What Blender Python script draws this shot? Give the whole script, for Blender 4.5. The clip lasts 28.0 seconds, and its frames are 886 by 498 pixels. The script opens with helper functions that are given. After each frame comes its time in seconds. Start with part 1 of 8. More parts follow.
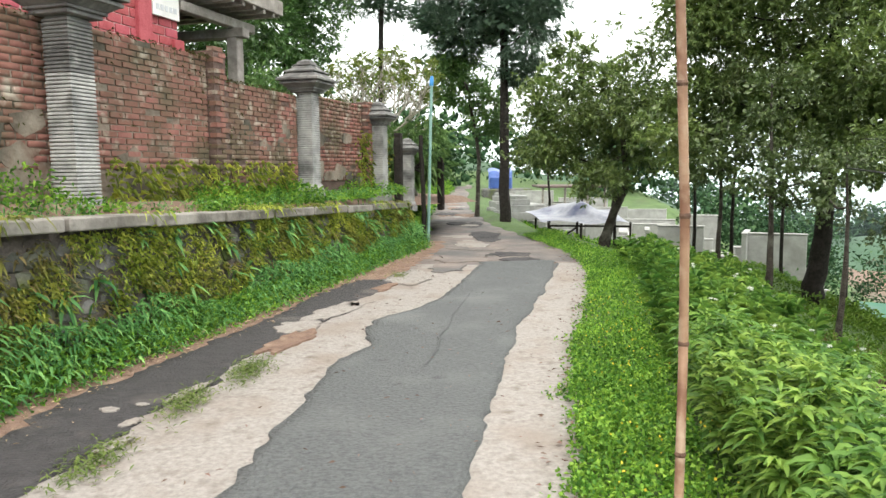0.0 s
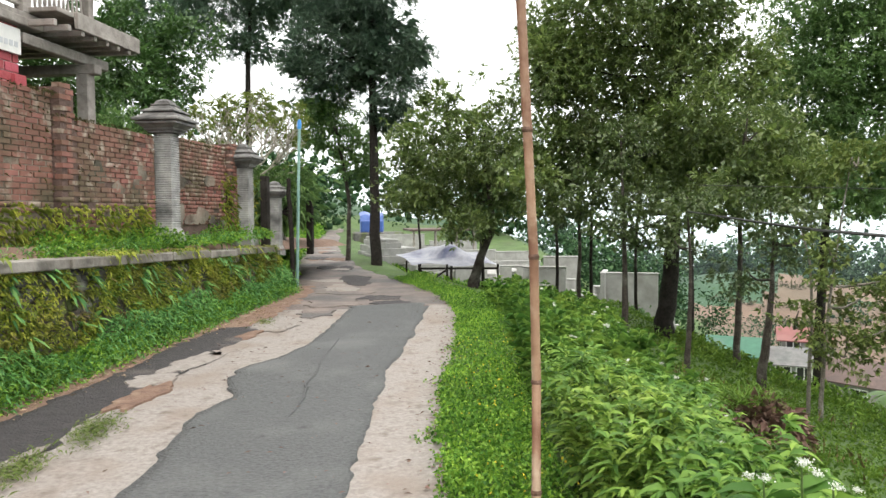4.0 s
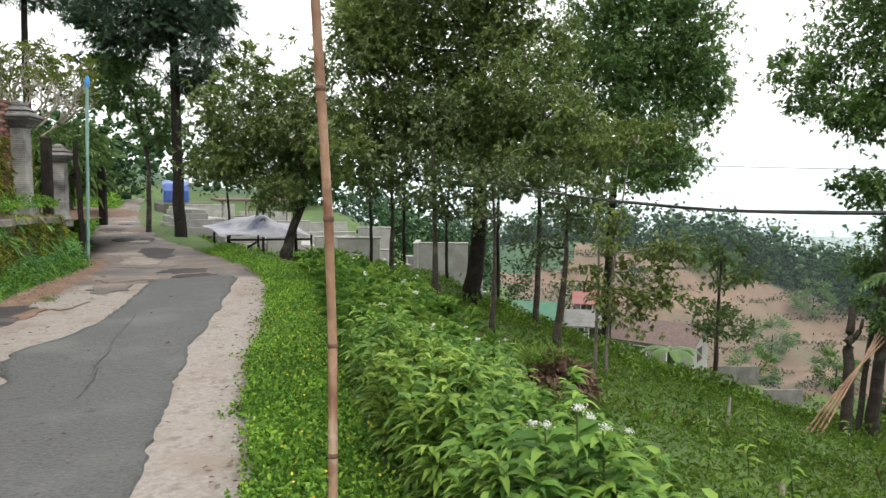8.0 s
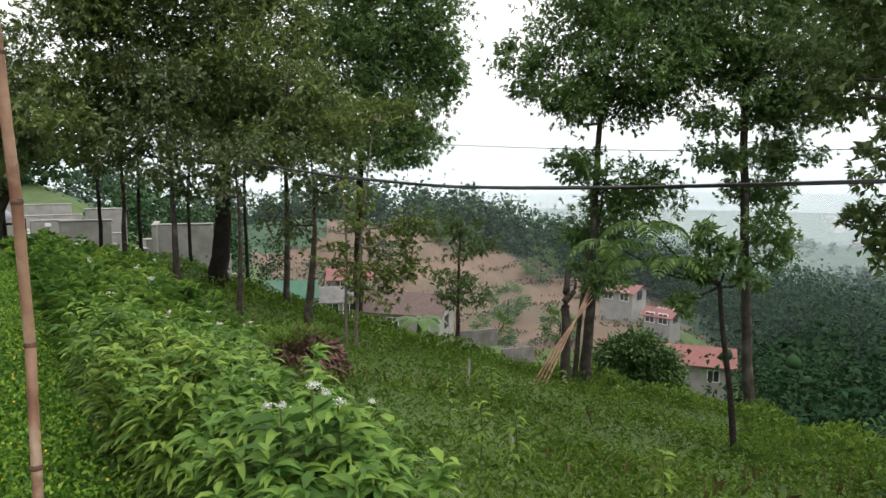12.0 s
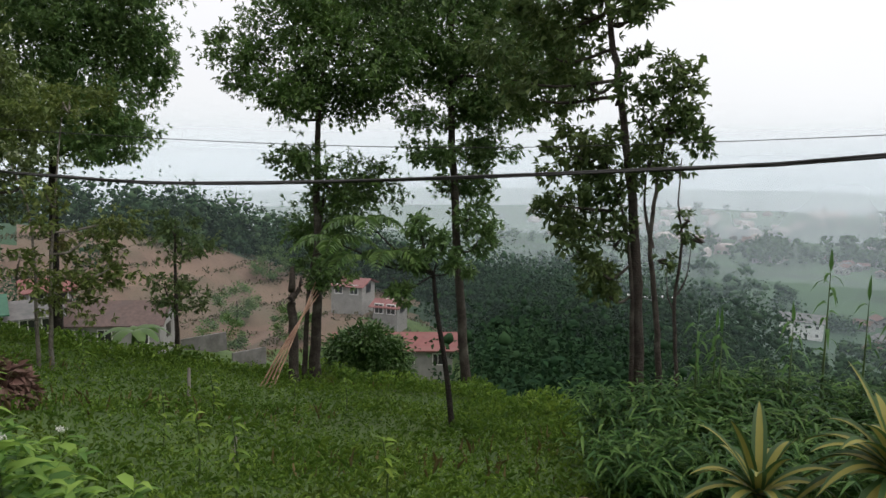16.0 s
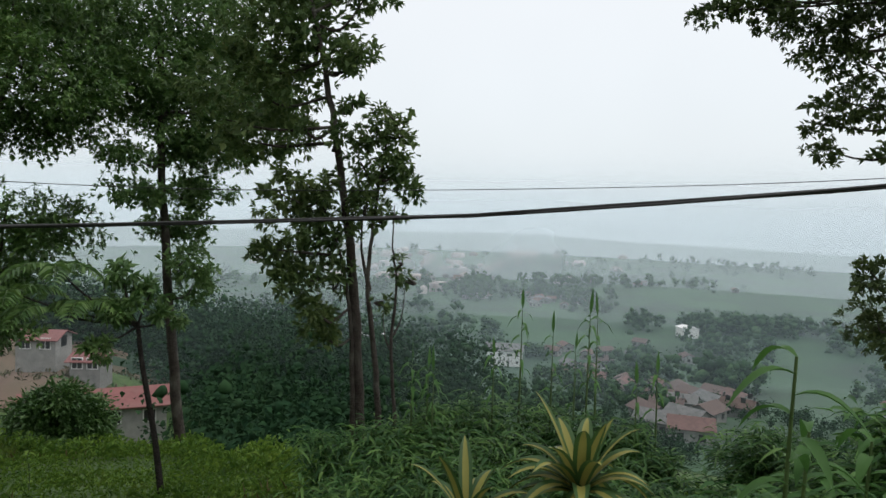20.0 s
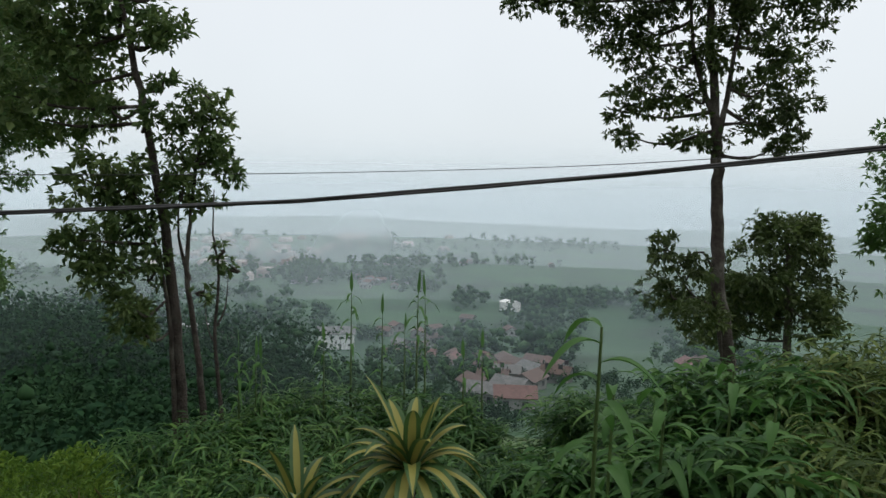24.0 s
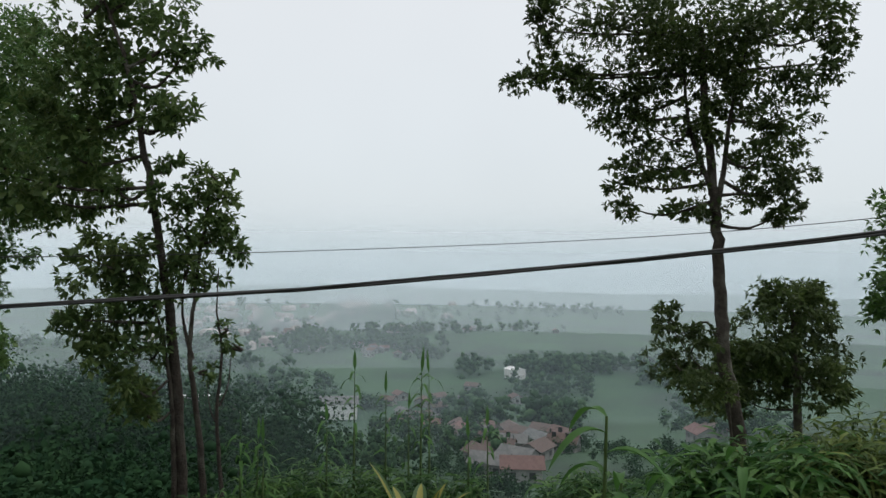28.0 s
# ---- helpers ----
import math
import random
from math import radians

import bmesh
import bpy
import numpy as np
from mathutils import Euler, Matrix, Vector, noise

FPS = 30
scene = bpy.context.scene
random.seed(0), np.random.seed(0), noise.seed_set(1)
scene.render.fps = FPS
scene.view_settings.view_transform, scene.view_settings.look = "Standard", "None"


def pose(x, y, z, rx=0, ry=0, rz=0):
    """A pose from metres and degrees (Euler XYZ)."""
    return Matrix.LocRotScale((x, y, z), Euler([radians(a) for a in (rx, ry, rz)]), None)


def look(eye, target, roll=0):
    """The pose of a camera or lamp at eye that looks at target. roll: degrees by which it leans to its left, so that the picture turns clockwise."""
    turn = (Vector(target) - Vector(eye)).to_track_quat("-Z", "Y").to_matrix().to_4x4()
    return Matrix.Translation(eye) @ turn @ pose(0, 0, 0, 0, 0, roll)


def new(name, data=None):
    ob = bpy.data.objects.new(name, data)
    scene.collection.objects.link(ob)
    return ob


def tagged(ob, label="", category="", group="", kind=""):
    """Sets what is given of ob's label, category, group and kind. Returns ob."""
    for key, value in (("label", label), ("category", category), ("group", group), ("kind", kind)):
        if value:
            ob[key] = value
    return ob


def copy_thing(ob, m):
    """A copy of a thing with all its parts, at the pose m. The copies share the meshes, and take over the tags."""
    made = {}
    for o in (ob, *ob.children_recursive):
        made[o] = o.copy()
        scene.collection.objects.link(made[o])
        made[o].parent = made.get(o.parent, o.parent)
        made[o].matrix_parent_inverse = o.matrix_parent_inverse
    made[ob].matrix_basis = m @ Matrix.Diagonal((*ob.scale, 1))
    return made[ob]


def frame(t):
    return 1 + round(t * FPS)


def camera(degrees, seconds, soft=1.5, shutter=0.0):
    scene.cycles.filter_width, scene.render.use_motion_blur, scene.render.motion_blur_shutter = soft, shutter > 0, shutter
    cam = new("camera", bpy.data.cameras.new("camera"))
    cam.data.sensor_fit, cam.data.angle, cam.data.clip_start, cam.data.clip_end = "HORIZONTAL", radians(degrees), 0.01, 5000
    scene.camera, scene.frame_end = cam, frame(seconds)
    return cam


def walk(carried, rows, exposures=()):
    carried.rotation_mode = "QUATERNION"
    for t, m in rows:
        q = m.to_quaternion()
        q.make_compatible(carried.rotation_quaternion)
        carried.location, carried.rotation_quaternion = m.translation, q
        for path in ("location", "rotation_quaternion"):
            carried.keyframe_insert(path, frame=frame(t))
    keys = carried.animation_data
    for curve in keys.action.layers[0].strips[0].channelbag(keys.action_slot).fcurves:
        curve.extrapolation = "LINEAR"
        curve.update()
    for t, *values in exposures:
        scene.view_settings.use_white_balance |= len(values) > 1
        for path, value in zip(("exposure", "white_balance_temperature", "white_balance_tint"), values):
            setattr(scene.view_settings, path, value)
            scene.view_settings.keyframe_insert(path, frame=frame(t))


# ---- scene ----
PATH = [
    (0.0, (-0.047, 0.012, 1.598), (-0.069, 9.950, 0.482), -0.34),
    (0.5, (-0.043, 0.017, 1.598), (0.053, 9.950, 0.449), -0.36),
    (1.0, (-0.040, 0.017, 1.600), (0.119, 9.983, 0.784), -0.61),
    (1.5, (-0.038, 0.014, 1.603), (0.111, 10.002, 1.139), -1.08),
    (2.0, (-0.035, 0.008, 1.603), (0.357, 9.994, 1.270), -1.25),
    (2.5, (-0.022, 0.010, 1.602), (0.791, 9.969, 1.216), -1.04),
    (3.0, (-0.012, 0.014, 1.601), (1.329, 9.915, 1.171), -0.58),
    (3.5, (-0.005, 0.020, 1.599), (1.591, 9.880, 1.119), -0.43),
    (5.5, (0.048, 0.055, 1.574), (2.441, 9.745, 0.952), -0.11),
    (6.0, (0.050, 0.048, 1.569), (2.757, 9.649, 0.873), -0.08),
    (6.5, (0.064, 0.026, 1.565), (3.180, 9.500, 0.838), 0.14),
    (7.0, (0.066, 0.035, 1.566), (3.685, 9.323, 0.772), 0.25),
    (7.5, (0.061, 0.029, 1.567), (3.983, 9.190, 0.730), 0.31),
    (8.0, (0.072, 0.033, 1.567), (4.281, 9.058, 0.653), 0.41),
    (8.5, (0.082, 0.034, 1.565), (4.735, 8.838, 0.651), 0.55),
    (9.0, (0.094, 0.045, 1.564), (5.125, 8.634, 0.603), 0.56),
    (9.5, (0.100, 0.042, 1.566), (5.389, 8.474, 0.607), 0.56),
    (10.0, (0.108, 0.023, 1.567), (5.797, 8.182, 0.537), 0.56),
    (10.5, (0.119, 0.020, 1.567), (6.191, 7.897, 0.523), 0.51),
    (11.0, (0.120, 0.027, 1.570), (6.489, 7.657, 0.469), 0.54),
    (11.5, (0.126, 0.011, 1.570), (6.847, 7.324, 0.412), 0.59),
    (13.5, (0.174, -0.020, 1.572), (7.993, 6.104, 0.401), 0.17),
    (14.0, (0.194, -0.021, 1.570), (8.369, 5.632, 0.459), 0.12),
    (14.5, (0.219, -0.029, 1.561), (8.609, 5.284, 0.390), -0.00),
    (15.0, (0.228, -0.034, 1.562), (8.919, 4.776, 0.408), 0.32),
    (15.5, (0.227, -0.044, 1.556), (9.248, 4.111, 0.389), 0.59),
    (16.0, (0.242, -0.042, 1.557), (9.359, 3.886, 0.350), 0.68),
    (16.5, (0.248, -0.047, 1.554), (9.466, 3.673, 0.464), 0.83),
    (17.0, (0.254, -0.056, 1.552), (9.636, 3.249, 0.517), 0.59),
    (17.5, (0.256, -0.067, 1.562), (9.721, 3.031, 0.663), 0.72),
    (18.0, (0.269, -0.080, 1.566), (9.821, 2.710, 0.582), 1.19),
    (18.5, (0.269, -0.079, 1.576), (10.027, 1.973, 0.817), 1.61),
    (19.0, (0.280, -0.085, 1.579), (10.184, 1.164, 0.976), 1.34),
    (19.5, (0.288, -0.082, 1.586), (10.254, 0.520, 1.020), 1.89),
    (20.0, (0.292, -0.078, 1.588), (10.275, 0.131, 1.039), 1.78),
    (20.5, (0.297, -0.079, 1.592), (10.280, -0.157, 1.018), 1.71),
    (21.0, (0.296, -0.080, 1.597), (10.269, -0.647, 1.124), 1.64),
    (21.5, (0.303, -0.087, 1.598), (10.262, -0.892, 1.193), 1.49),
    (22.0, (0.306, -0.094, 1.602), (10.228, -1.294, 1.249), 1.43),
    (22.5, (0.309, -0.099, 1.603), (10.171, -1.688, 1.149), 1.40),
    (24.5, (0.287, -0.095, 1.600), (9.975, -2.454, 0.840), 1.06),
    (25.0, (0.272, -0.111, 1.607), (9.917, -2.647, 0.874), 1.07),
    (25.5, (0.281, -0.107, 1.617), (9.966, -2.521, 1.016), 0.59),
    (26.0, (0.291, -0.096, 1.632), (10.056, -2.181, 1.082), 0.55),
    (26.5, (0.275, -0.089, 1.646), (10.052, -2.130, 1.155), 0.63),
    (27.0, (0.257, -0.090, 1.660), (10.041, -2.120, 1.267), 0.29),
    (27.5, (0.264, -0.091, 1.686), (10.049, -2.151, 1.705), 0.60),
    (28.0, (0.269, -0.089, 1.690), (10.037, -2.220, 1.891), 0.40),
]
cam = camera(64.10, 28.0)
EXPO = [(0.0, 1.75, 6800.0, 7.0), (3.0, 1.58, 6800.0, 9.0), (6.0, 1.45, 6850.0, 10.0), (7.0, 1.38, 6850.0, 10.0), (8.0, 1.18, 6850.0, 10.0), (9.0, 1.02, 6850.0, 10.0), (11.0, 0.92, 6800.0, 11.0), (14.0, 0.6, 6800.0, 17.0), (17.0, 0.26, 6650.0, 13.0), (20.0, 0.18, 6450.0, 10.0), (22.0, 0.12, 6400.0, 10.0), (26.0, 0.08, 6400.0, 9.0), (28.0, -0.02, 6400.0, 9.0)]
walk(cam, [(t, look(eye, target, roll)) for t, eye, target, roll in PATH], EXPO)

# ---- world and light ----
world = bpy.data.worlds.new("overcast_sky")
scene.world = world
world.use_nodes = True
wn = world.node_tree
wn.nodes.clear()
sky = wn.nodes.new("ShaderNodeTexSky")
sky.sky_type, sky.sun_disc, sky.sun_elevation, sky.sun_rotation, sky.dust_density = "NISHITA", False, radians(62), radians(176), 4.0
coord = wn.nodes.new("ShaderNodeTexCoord")
split = wn.nodes.new("ShaderNodeSeparateXYZ")
cloud = wn.nodes.new("ShaderNodeValToRGB")
cloud.color_ramp.elements[0].position, cloud.color_ramp.elements[0].color = 0.0, (0.78, 0.87, 0.91, 1)
cloud.color_ramp.elements[1].position, cloud.color_ramp.elements[1].color = 1.0, (1.25, 1.26, 1.27, 1)
mid = cloud.color_ramp.elements.new(0.10)
mid.color = (0.86, 0.915, 0.945, 1)
high = cloud.color_ramp.elements.new(0.38)
high.color = (0.98, 1.0, 1.02, 1)
puff = wn.nodes.new("ShaderNodeTexNoise")
puff.inputs["Scale"].default_value, puff.inputs["Detail"].default_value = 1.6, 4.0
veil = wn.nodes.new("ShaderNodeMixRGB")
veil.blend_type, veil.inputs[0].default_value = "MULTIPLY", 0.18
bg_sky, bg_cloud, bg_sum, w_out = wn.nodes.new("ShaderNodeBackground"), wn.nodes.new("ShaderNodeBackground"), wn.nodes.new("ShaderNodeAddShader"), wn.nodes.new("ShaderNodeOutputWorld")
bg_sky.inputs["Strength"].default_value, bg_cloud.inputs["Strength"].default_value = 0.012, 0.86
wl = wn.links.new
wl(coord.outputs["Generated"], split.inputs[0]), wl(split.outputs["Z"], cloud.inputs[0]), wl(coord.outputs["Generated"], puff.inputs["Vector"])
wl(cloud.outputs[0], veil.inputs[1]), wl(puff.outputs["Fac"], veil.inputs[2]), wl(veil.outputs[0], bg_cloud.inputs["Color"])
wl(sky.outputs[0], bg_sky.inputs["Color"]), wl(bg_sky.outputs[0], bg_sum.inputs[0]), wl(bg_cloud.outputs[0], bg_sum.inputs[1]), wl(bg_sum.outputs[0], w_out.inputs["Surface"])
sun = new("sun", bpy.data.lights.new("sun", "SUN"))
sun.data.energy, sun.data.angle, sun.data.color = 0.7, radians(40), (1.0, 0.96, 0.9)
sun.matrix_world = look((0, 0, 60), (-2, 32, 0))


# ---- materials ----
def material(name, c1, c2, scale=6.0, rough=0.8, bump=0.3, c3=None, scale3=0.7, mix3=0.5, c4=None, scale4=3.0, mix4=0.25, island=0.0, obj=0.0, translucent=0.0, metal=0.0, spec=0.5, coords="Position", bump_scale=None):
    m = bpy.data.materials.new(name)
    m.use_nodes = True
    nt = m.node_tree
    nd, lk = nt.nodes, nt.links.new
    b = nd["Principled BSDF"]
    tc = nd.new("ShaderNodeNewGeometry" if coords == "Position" else "ShaderNodeTexCoord")
    n1 = nd.new("ShaderNodeTexNoise")
    n1.inputs["Scale"].default_value, n1.inputs["Detail"].default_value, n1.inputs["Roughness"].default_value = scale, 6.0, 0.65
    lk(tc.outputs[coords], n1.inputs["Vector"])
    ramp = nd.new("ShaderNodeValToRGB")
    ramp.color_ramp.elements[0].position, ramp.color_ramp.elements[1].position = 0.32, 0.68
    ramp.color_ramp.elements[0].color, ramp.color_ramp.elements[1].color = (*c1, 1), (*c2, 1)
    lk(n1.outputs["Fac"], ramp.inputs[0])
    col = ramp.outputs[0]
    for patch, patch_scale, share in ((c3, scale3, mix3), (c4, scale4, mix4)):
        if patch:
            n3 = nd.new("ShaderNodeTexNoise")
            n3.inputs["Scale"].default_value, n3.inputs["Detail"].default_value = patch_scale, 5.0
            lk(tc.outputs[coords], n3.inputs["Vector"])
            r3 = nd.new("ShaderNodeValToRGB")
            r3.color_ramp.elements[0].position, r3.color_ramp.elements[1].position = 1.0 - share - 0.08, 1.0 - share + 0.12
            lk(n3.outputs["Fac"], r3.inputs[0])
            mx = nd.new("ShaderNodeMixRGB")
            lk(r3.outputs[0], mx.inputs[0]), lk(col, mx.inputs[1])
            mx.inputs[2].default_value = (*patch, 1)
            col = mx.outputs[0]
    for amount, node, socket in ((island, "ShaderNodeNewGeometry", "Random Per Island"), (obj, "ShaderNodeObjectInfo", "Random")):
        if amount:
            src, hsv, mr, mh = nd.new(node), nd.new("ShaderNodeHueSaturation"), nd.new("ShaderNodeMapRange"), nd.new("ShaderNodeMapRange")
            lk(src.outputs[socket], mr.inputs["Value"]), lk(src.outputs[socket], mh.inputs["Value"])
            mr.inputs["To Min"].default_value, mr.inputs["To Max"].default_value = 1 - amount, 1 + amount
            mh.inputs["To Min"].default_value, mh.inputs["To Max"].default_value = 0.5 + amount * 0.05, 0.5 - amount * 0.05
            lk(mr.outputs[0], hsv.inputs["Value"]), lk(mh.outputs[0], hsv.inputs["Hue"]), lk(col, hsv.inputs["Color"])
            col = hsv.outputs[0]
    lk(col, b.inputs["Base Color"])
    b.inputs["Roughness"].default_value, b.inputs["Metallic"].default_value, b.inputs["Specular IOR Level"].default_value = rough, metal, spec
    if bump:
        n2 = nd.new("ShaderNodeTexNoise")
        n2.inputs["Scale"].default_value, n2.inputs["Detail"].default_value = bump_scale or scale * 4, 5.0
        lk(tc.outputs[coords], n2.inputs["Vector"])
        bp = nd.new("ShaderNodeBump")
        bp.inputs["Strength"].default_value, bp.inputs["Distance"].default_value = bump, 0.03
        lk(n2.outputs["Fac"], bp.inputs["Height"]), lk(bp.outputs[0], b.inputs["Normal"])
    if translucent:
        tr, ms = nd.new("ShaderNodeBsdfTranslucent"), nd.new("ShaderNodeMixShader")
        ms.inputs[0].default_value = translucent
        lk(col, tr.inputs["Color"]), lk(b.outputs[0], ms.inputs[1]), lk(tr.outputs[0], ms.inputs[2]), lk(ms.outputs[0], nd["Material Output"].inputs["Surface"])
    return m


def leaf(name, c1, c2, translucent=0.3, island=0.3, rough=0.5, c3=None, mix3=0.3, spec=0.22):
    return material(name, c1, c2, 1.3, rough, 0, c3=c3, scale3=0.9, mix3=mix3, island=island, translucent=translucent, spec=spec)


M = {}
M["asphalt"] = material("fresh_asphalt", (0.05, 0.054, 0.056), (0.112, 0.118, 0.119), 34, 0.75, 1.0, c3=(0.128, 0.133, 0.132), scale3=0.9, mix3=0.40, c4=(0.04, 0.043, 0.045), scale4=6.0, mix4=0.30, bump_scale=38)
M["old_asphalt"] = material("old_dark_asphalt", (0.024, 0.022, 0.024), (0.05, 0.046, 0.048), 9, 0.8, 1.0, c3=(0.14, 0.12, 0.11), scale3=1.5, mix3=0.35, bump_scale=45)
M["concrete"] = material("worn_concrete", (0.185, 0.168, 0.155), (0.30, 0.276, 0.255), 24, 0.88, 0.6, c3=(0.20, 0.165, 0.14), scale3=1.4, mix3=0.42, bump_scale=26, c4=(0.13, 0.105, 0.09), scale4=7.0, mix4=0.36)
M["far_road"] = material("broken_old_road", (0.11, 0.09, 0.085), (0.24, 0.20, 0.175), 1.6, 0.85, 0.7, c3=(0.09, 0.085, 0.085), scale3=0.7, mix3=0.5, bump_scale=20)
M["earth"] = material("reddish_earth", (0.12, 0.072, 0.052), (0.21, 0.135, 0.10), 7, 0.95, 0.8, c3=(0.27, 0.20, 0.145), scale3=4, mix3=0.38)
M["ground"] = material("grassy_ground", (0.035, 0.07, 0.018), (0.075, 0.13, 0.03), 0.9, 0.95, 0.6, c3=(0.06, 0.075, 0.03), scale3=0.35, mix3=0.36, bump_scale=12)
M["field"] = material("valley_fields", (0.02, 0.056, 0.027), (0.038, 0.09, 0.038), 0.014, 0.95, 0, c3=(0.017, 0.038, 0.022), scale3=0.02, mix3=0.45)
M["stone"] = material("mossy_fieldstone", (0.06, 0.06, 0.06), (0.16, 0.155, 0.15), 5, 0.85, 0.7, c3=(0.07, 0.09, 0.02), scale3=2.5, mix3=0.45, obj=0.3)
M["mortar"] = material("dark_mossy_mortar", (0.05, 0.045, 0.04), (0.12, 0.10, 0.085), 6, 0.95, 0.8, c3=(0.06, 0.075, 0.02), scale3=2, mix3=0.4)
M["coping"] = material("weathered_coping", (0.17, 0.155, 0.14), (0.31, 0.29, 0.26), 4, 0.85, 0.5, c3=(0.12, 0.11, 0.09), scale3=1.6, mix3=0.45, c4=(0.045, 0.04, 0.034), scale4=2.6, mix4=0.40)
M["brick"] = material("red_brick", (0.165, 0.068, 0.052), (0.265, 0.122, 0.095), 3.5, 0.9, 0.4, c3=(0.105, 0.082, 0.05), scale3=1.3, mix3=0.45, c4=(0.36, 0.33, 0.27), scale4=5.5, mix4=0.37, obj=0.16)
M["brick_joined"] = material("red_brick_wall", (0.165, 0.068, 0.052), (0.265, 0.122, 0.095), 3.5, 0.9, 0.4, c3=(0.105, 0.082, 0.05), scale3=1.3, mix3=0.45, c4=(0.36, 0.33, 0.27), scale4=5.5, mix4=0.37, island=0.16)
M["render_coat"] = material("flaking_plaster", (0.16, 0.10, 0.075), (0.30, 0.27, 0.22), 4, 0.95, 0.6, c3=(0.06, 0.055, 0.04), scale3=1.3, mix3=0.5)
M["pillar"] = material("carved_grey_stone", (0.22, 0.22, 0.215), (0.44, 0.435, 0.42), 4, 0.8, 0.4, c3=(0.085, 0.085, 0.085), scale3=2.2, mix3=0.42)
M["pillar_cap"] = material("dark_weathered_stone", (0.085, 0.085, 0.085), (0.20, 0.198, 0.19), 4, 0.85, 0.4, c3=(0.05, 0.05, 0.048), scale3=2.5, mix3=0.45, c4=(0.32, 0.315, 0.30), scale4=5.0, mix4=0.36)
M["pink_wall"] = material("pink_painted_brick", (0.33, 0.055, 0.068), (0.45, 0.10, 0.115), 8, 0.8, 0.4, c3=(0.32, 0.05, 0.06), scale3=1.5, mix3=0.4, island=0.12)
M["pale_wood"] = material("weathered_grey_timber", (0.20, 0.18, 0.165), (0.36, 0.33, 0.30), 6, 0.85, 0.4, c3=(0.13, 0.115, 0.10), scale3=2, mix3=0.35)
M["white"] = material("white_paint", (0.62, 0.62, 0.60), (0.78, 0.78, 0.76), 3, 0.7, 0.1, c3=(0.5, 0.49, 0.46), scale3=0.8, mix3=0.35)
# near-black colour stands in for the unlit depth of openings
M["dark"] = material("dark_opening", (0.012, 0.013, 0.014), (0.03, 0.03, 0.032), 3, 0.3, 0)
M["bark"] = material("tree_bark", (0.012, 0.010, 0.009), (0.034, 0.029, 0.025), 14, 0.95, 0.9, c3=(0.055, 0.054, 0.048), scale3=3, mix3=0.34, spec=0.2)
M["grey_bark"] = material("grey_lichened_bark", (0.03, 0.025, 0.021), (0.075, 0.064, 0.054), 12, 0.95, 0.9, c3=(0.13, 0.125, 0.105), scale3=4, mix3=0.40, spec=0.2)
M["pale_bark"] = material("pale_bark", (0.10, 0.09, 0.075), (0.20, 0.18, 0.15), 12, 0.9, 0.8, c3=(0.24, 0.23, 0.20), scale3=3, mix3=0.36)
M["bamboo"] = material("dry_bamboo", (0.23, 0.125, 0.078), (0.36, 0.225, 0.145), 9, 0.5, 0.2, c3=(0.15, 0.065, 0.038), scale3=5, mix3=0.46, c4=(0.42, 0.32, 0.23), scale4=11, mix4=0.36)
M["bamboo_node"] = material("brown_bamboo_node", (0.06, 0.03, 0.02), (0.15, 0.08, 0.05), 20, 0.7, 0.3)
M["green_cane"] = material("green_cane", (0.04, 0.075, 0.02), (0.08, 0.13, 0.035), 6, 0.5, 0.1)
M["rubber"] = material("black_cable_sheath", (0.012, 0.012, 0.012), (0.03, 0.03, 0.03), 9, 0.6, 0.1)
M["tarp"] = material("silver_tarpaulin", (0.17, 0.18, 0.22), (0.31, 0.32, 0.36), 3, 0.4, 0.4, c3=(0.06, 0.07, 0.13), scale3=1.6, mix3=0.46)
M["blue_tarp"] = material("blue_tarpaulin", (0.03, 0.07, 0.24), (0.05, 0.11, 0.33), 3, 0.4, 0.5)
M["grave"] = material("grey_grave_concrete", (0.25, 0.25, 0.24), (0.38, 0.38, 0.365), 2.5, 0.85, 0.3, c3=(0.20, 0.20, 0.18), scale3=1, mix3=0.36)
M["yard_wall"] = material("stained_yard_concrete", (0.10, 0.10, 0.095), (0.20, 0.195, 0.185), 1.5, 0.9, 0.2, c3=(0.07, 0.075, 0.06), scale3=0.6, mix3=0.42)
M["green_roof"] = material("green_roof_sheet", (0.02, 0.09, 0.055), (0.035, 0.13, 0.08), 2, 0.65, 0.1, c3=(0.055, 0.11, 0.085), scale3=0.6, mix3=0.4)
M["grey_roof"] = material("grey_fibre_roof", (0.095, 0.095, 0.095), (0.165, 0.165, 0.16), 2, 0.85, 0.2, c3=(0.075, 0.085, 0.08), scale3=0.7, mix3=0.42)
M["brown_roof"] = material("brown_tile_roof", (0.075, 0.053, 0.047), (0.13, 0.09, 0.08), 3, 0.85, 0.3, c3=(0.09, 0.07, 0.065), scale3=0.8, mix3=0.42)
M["red_roof"] = material("red_sheet_roof", (0.15, 0.048, 0.045), (0.21, 0.075, 0.068), 1.5, 0.6, 0.1, c3=(0.19, 0.085, 0.075), scale3=0.5, mix3=0.4)
M["orange_roof"] = material("clay_tile_roof", (0.085, 0.048, 0.042), (0.145, 0.085, 0.072), 1.2, 0.85, 0.2, obj=0.3)
M["house_wall"] = material("pale_house_wall", (0.22, 0.22, 0.21), (0.32, 0.315, 0.295), 1.5, 0.85, 0.1, c3=(0.30, 0.30, 0.27), scale3=0.5, mix3=0.35, obj=0.12)
M["village_wall"] = material("grey_village_wall", (0.18, 0.18, 0.175), (0.30, 0.295, 0.28), 0.6, 0.9, 0.1, obj=0.25)
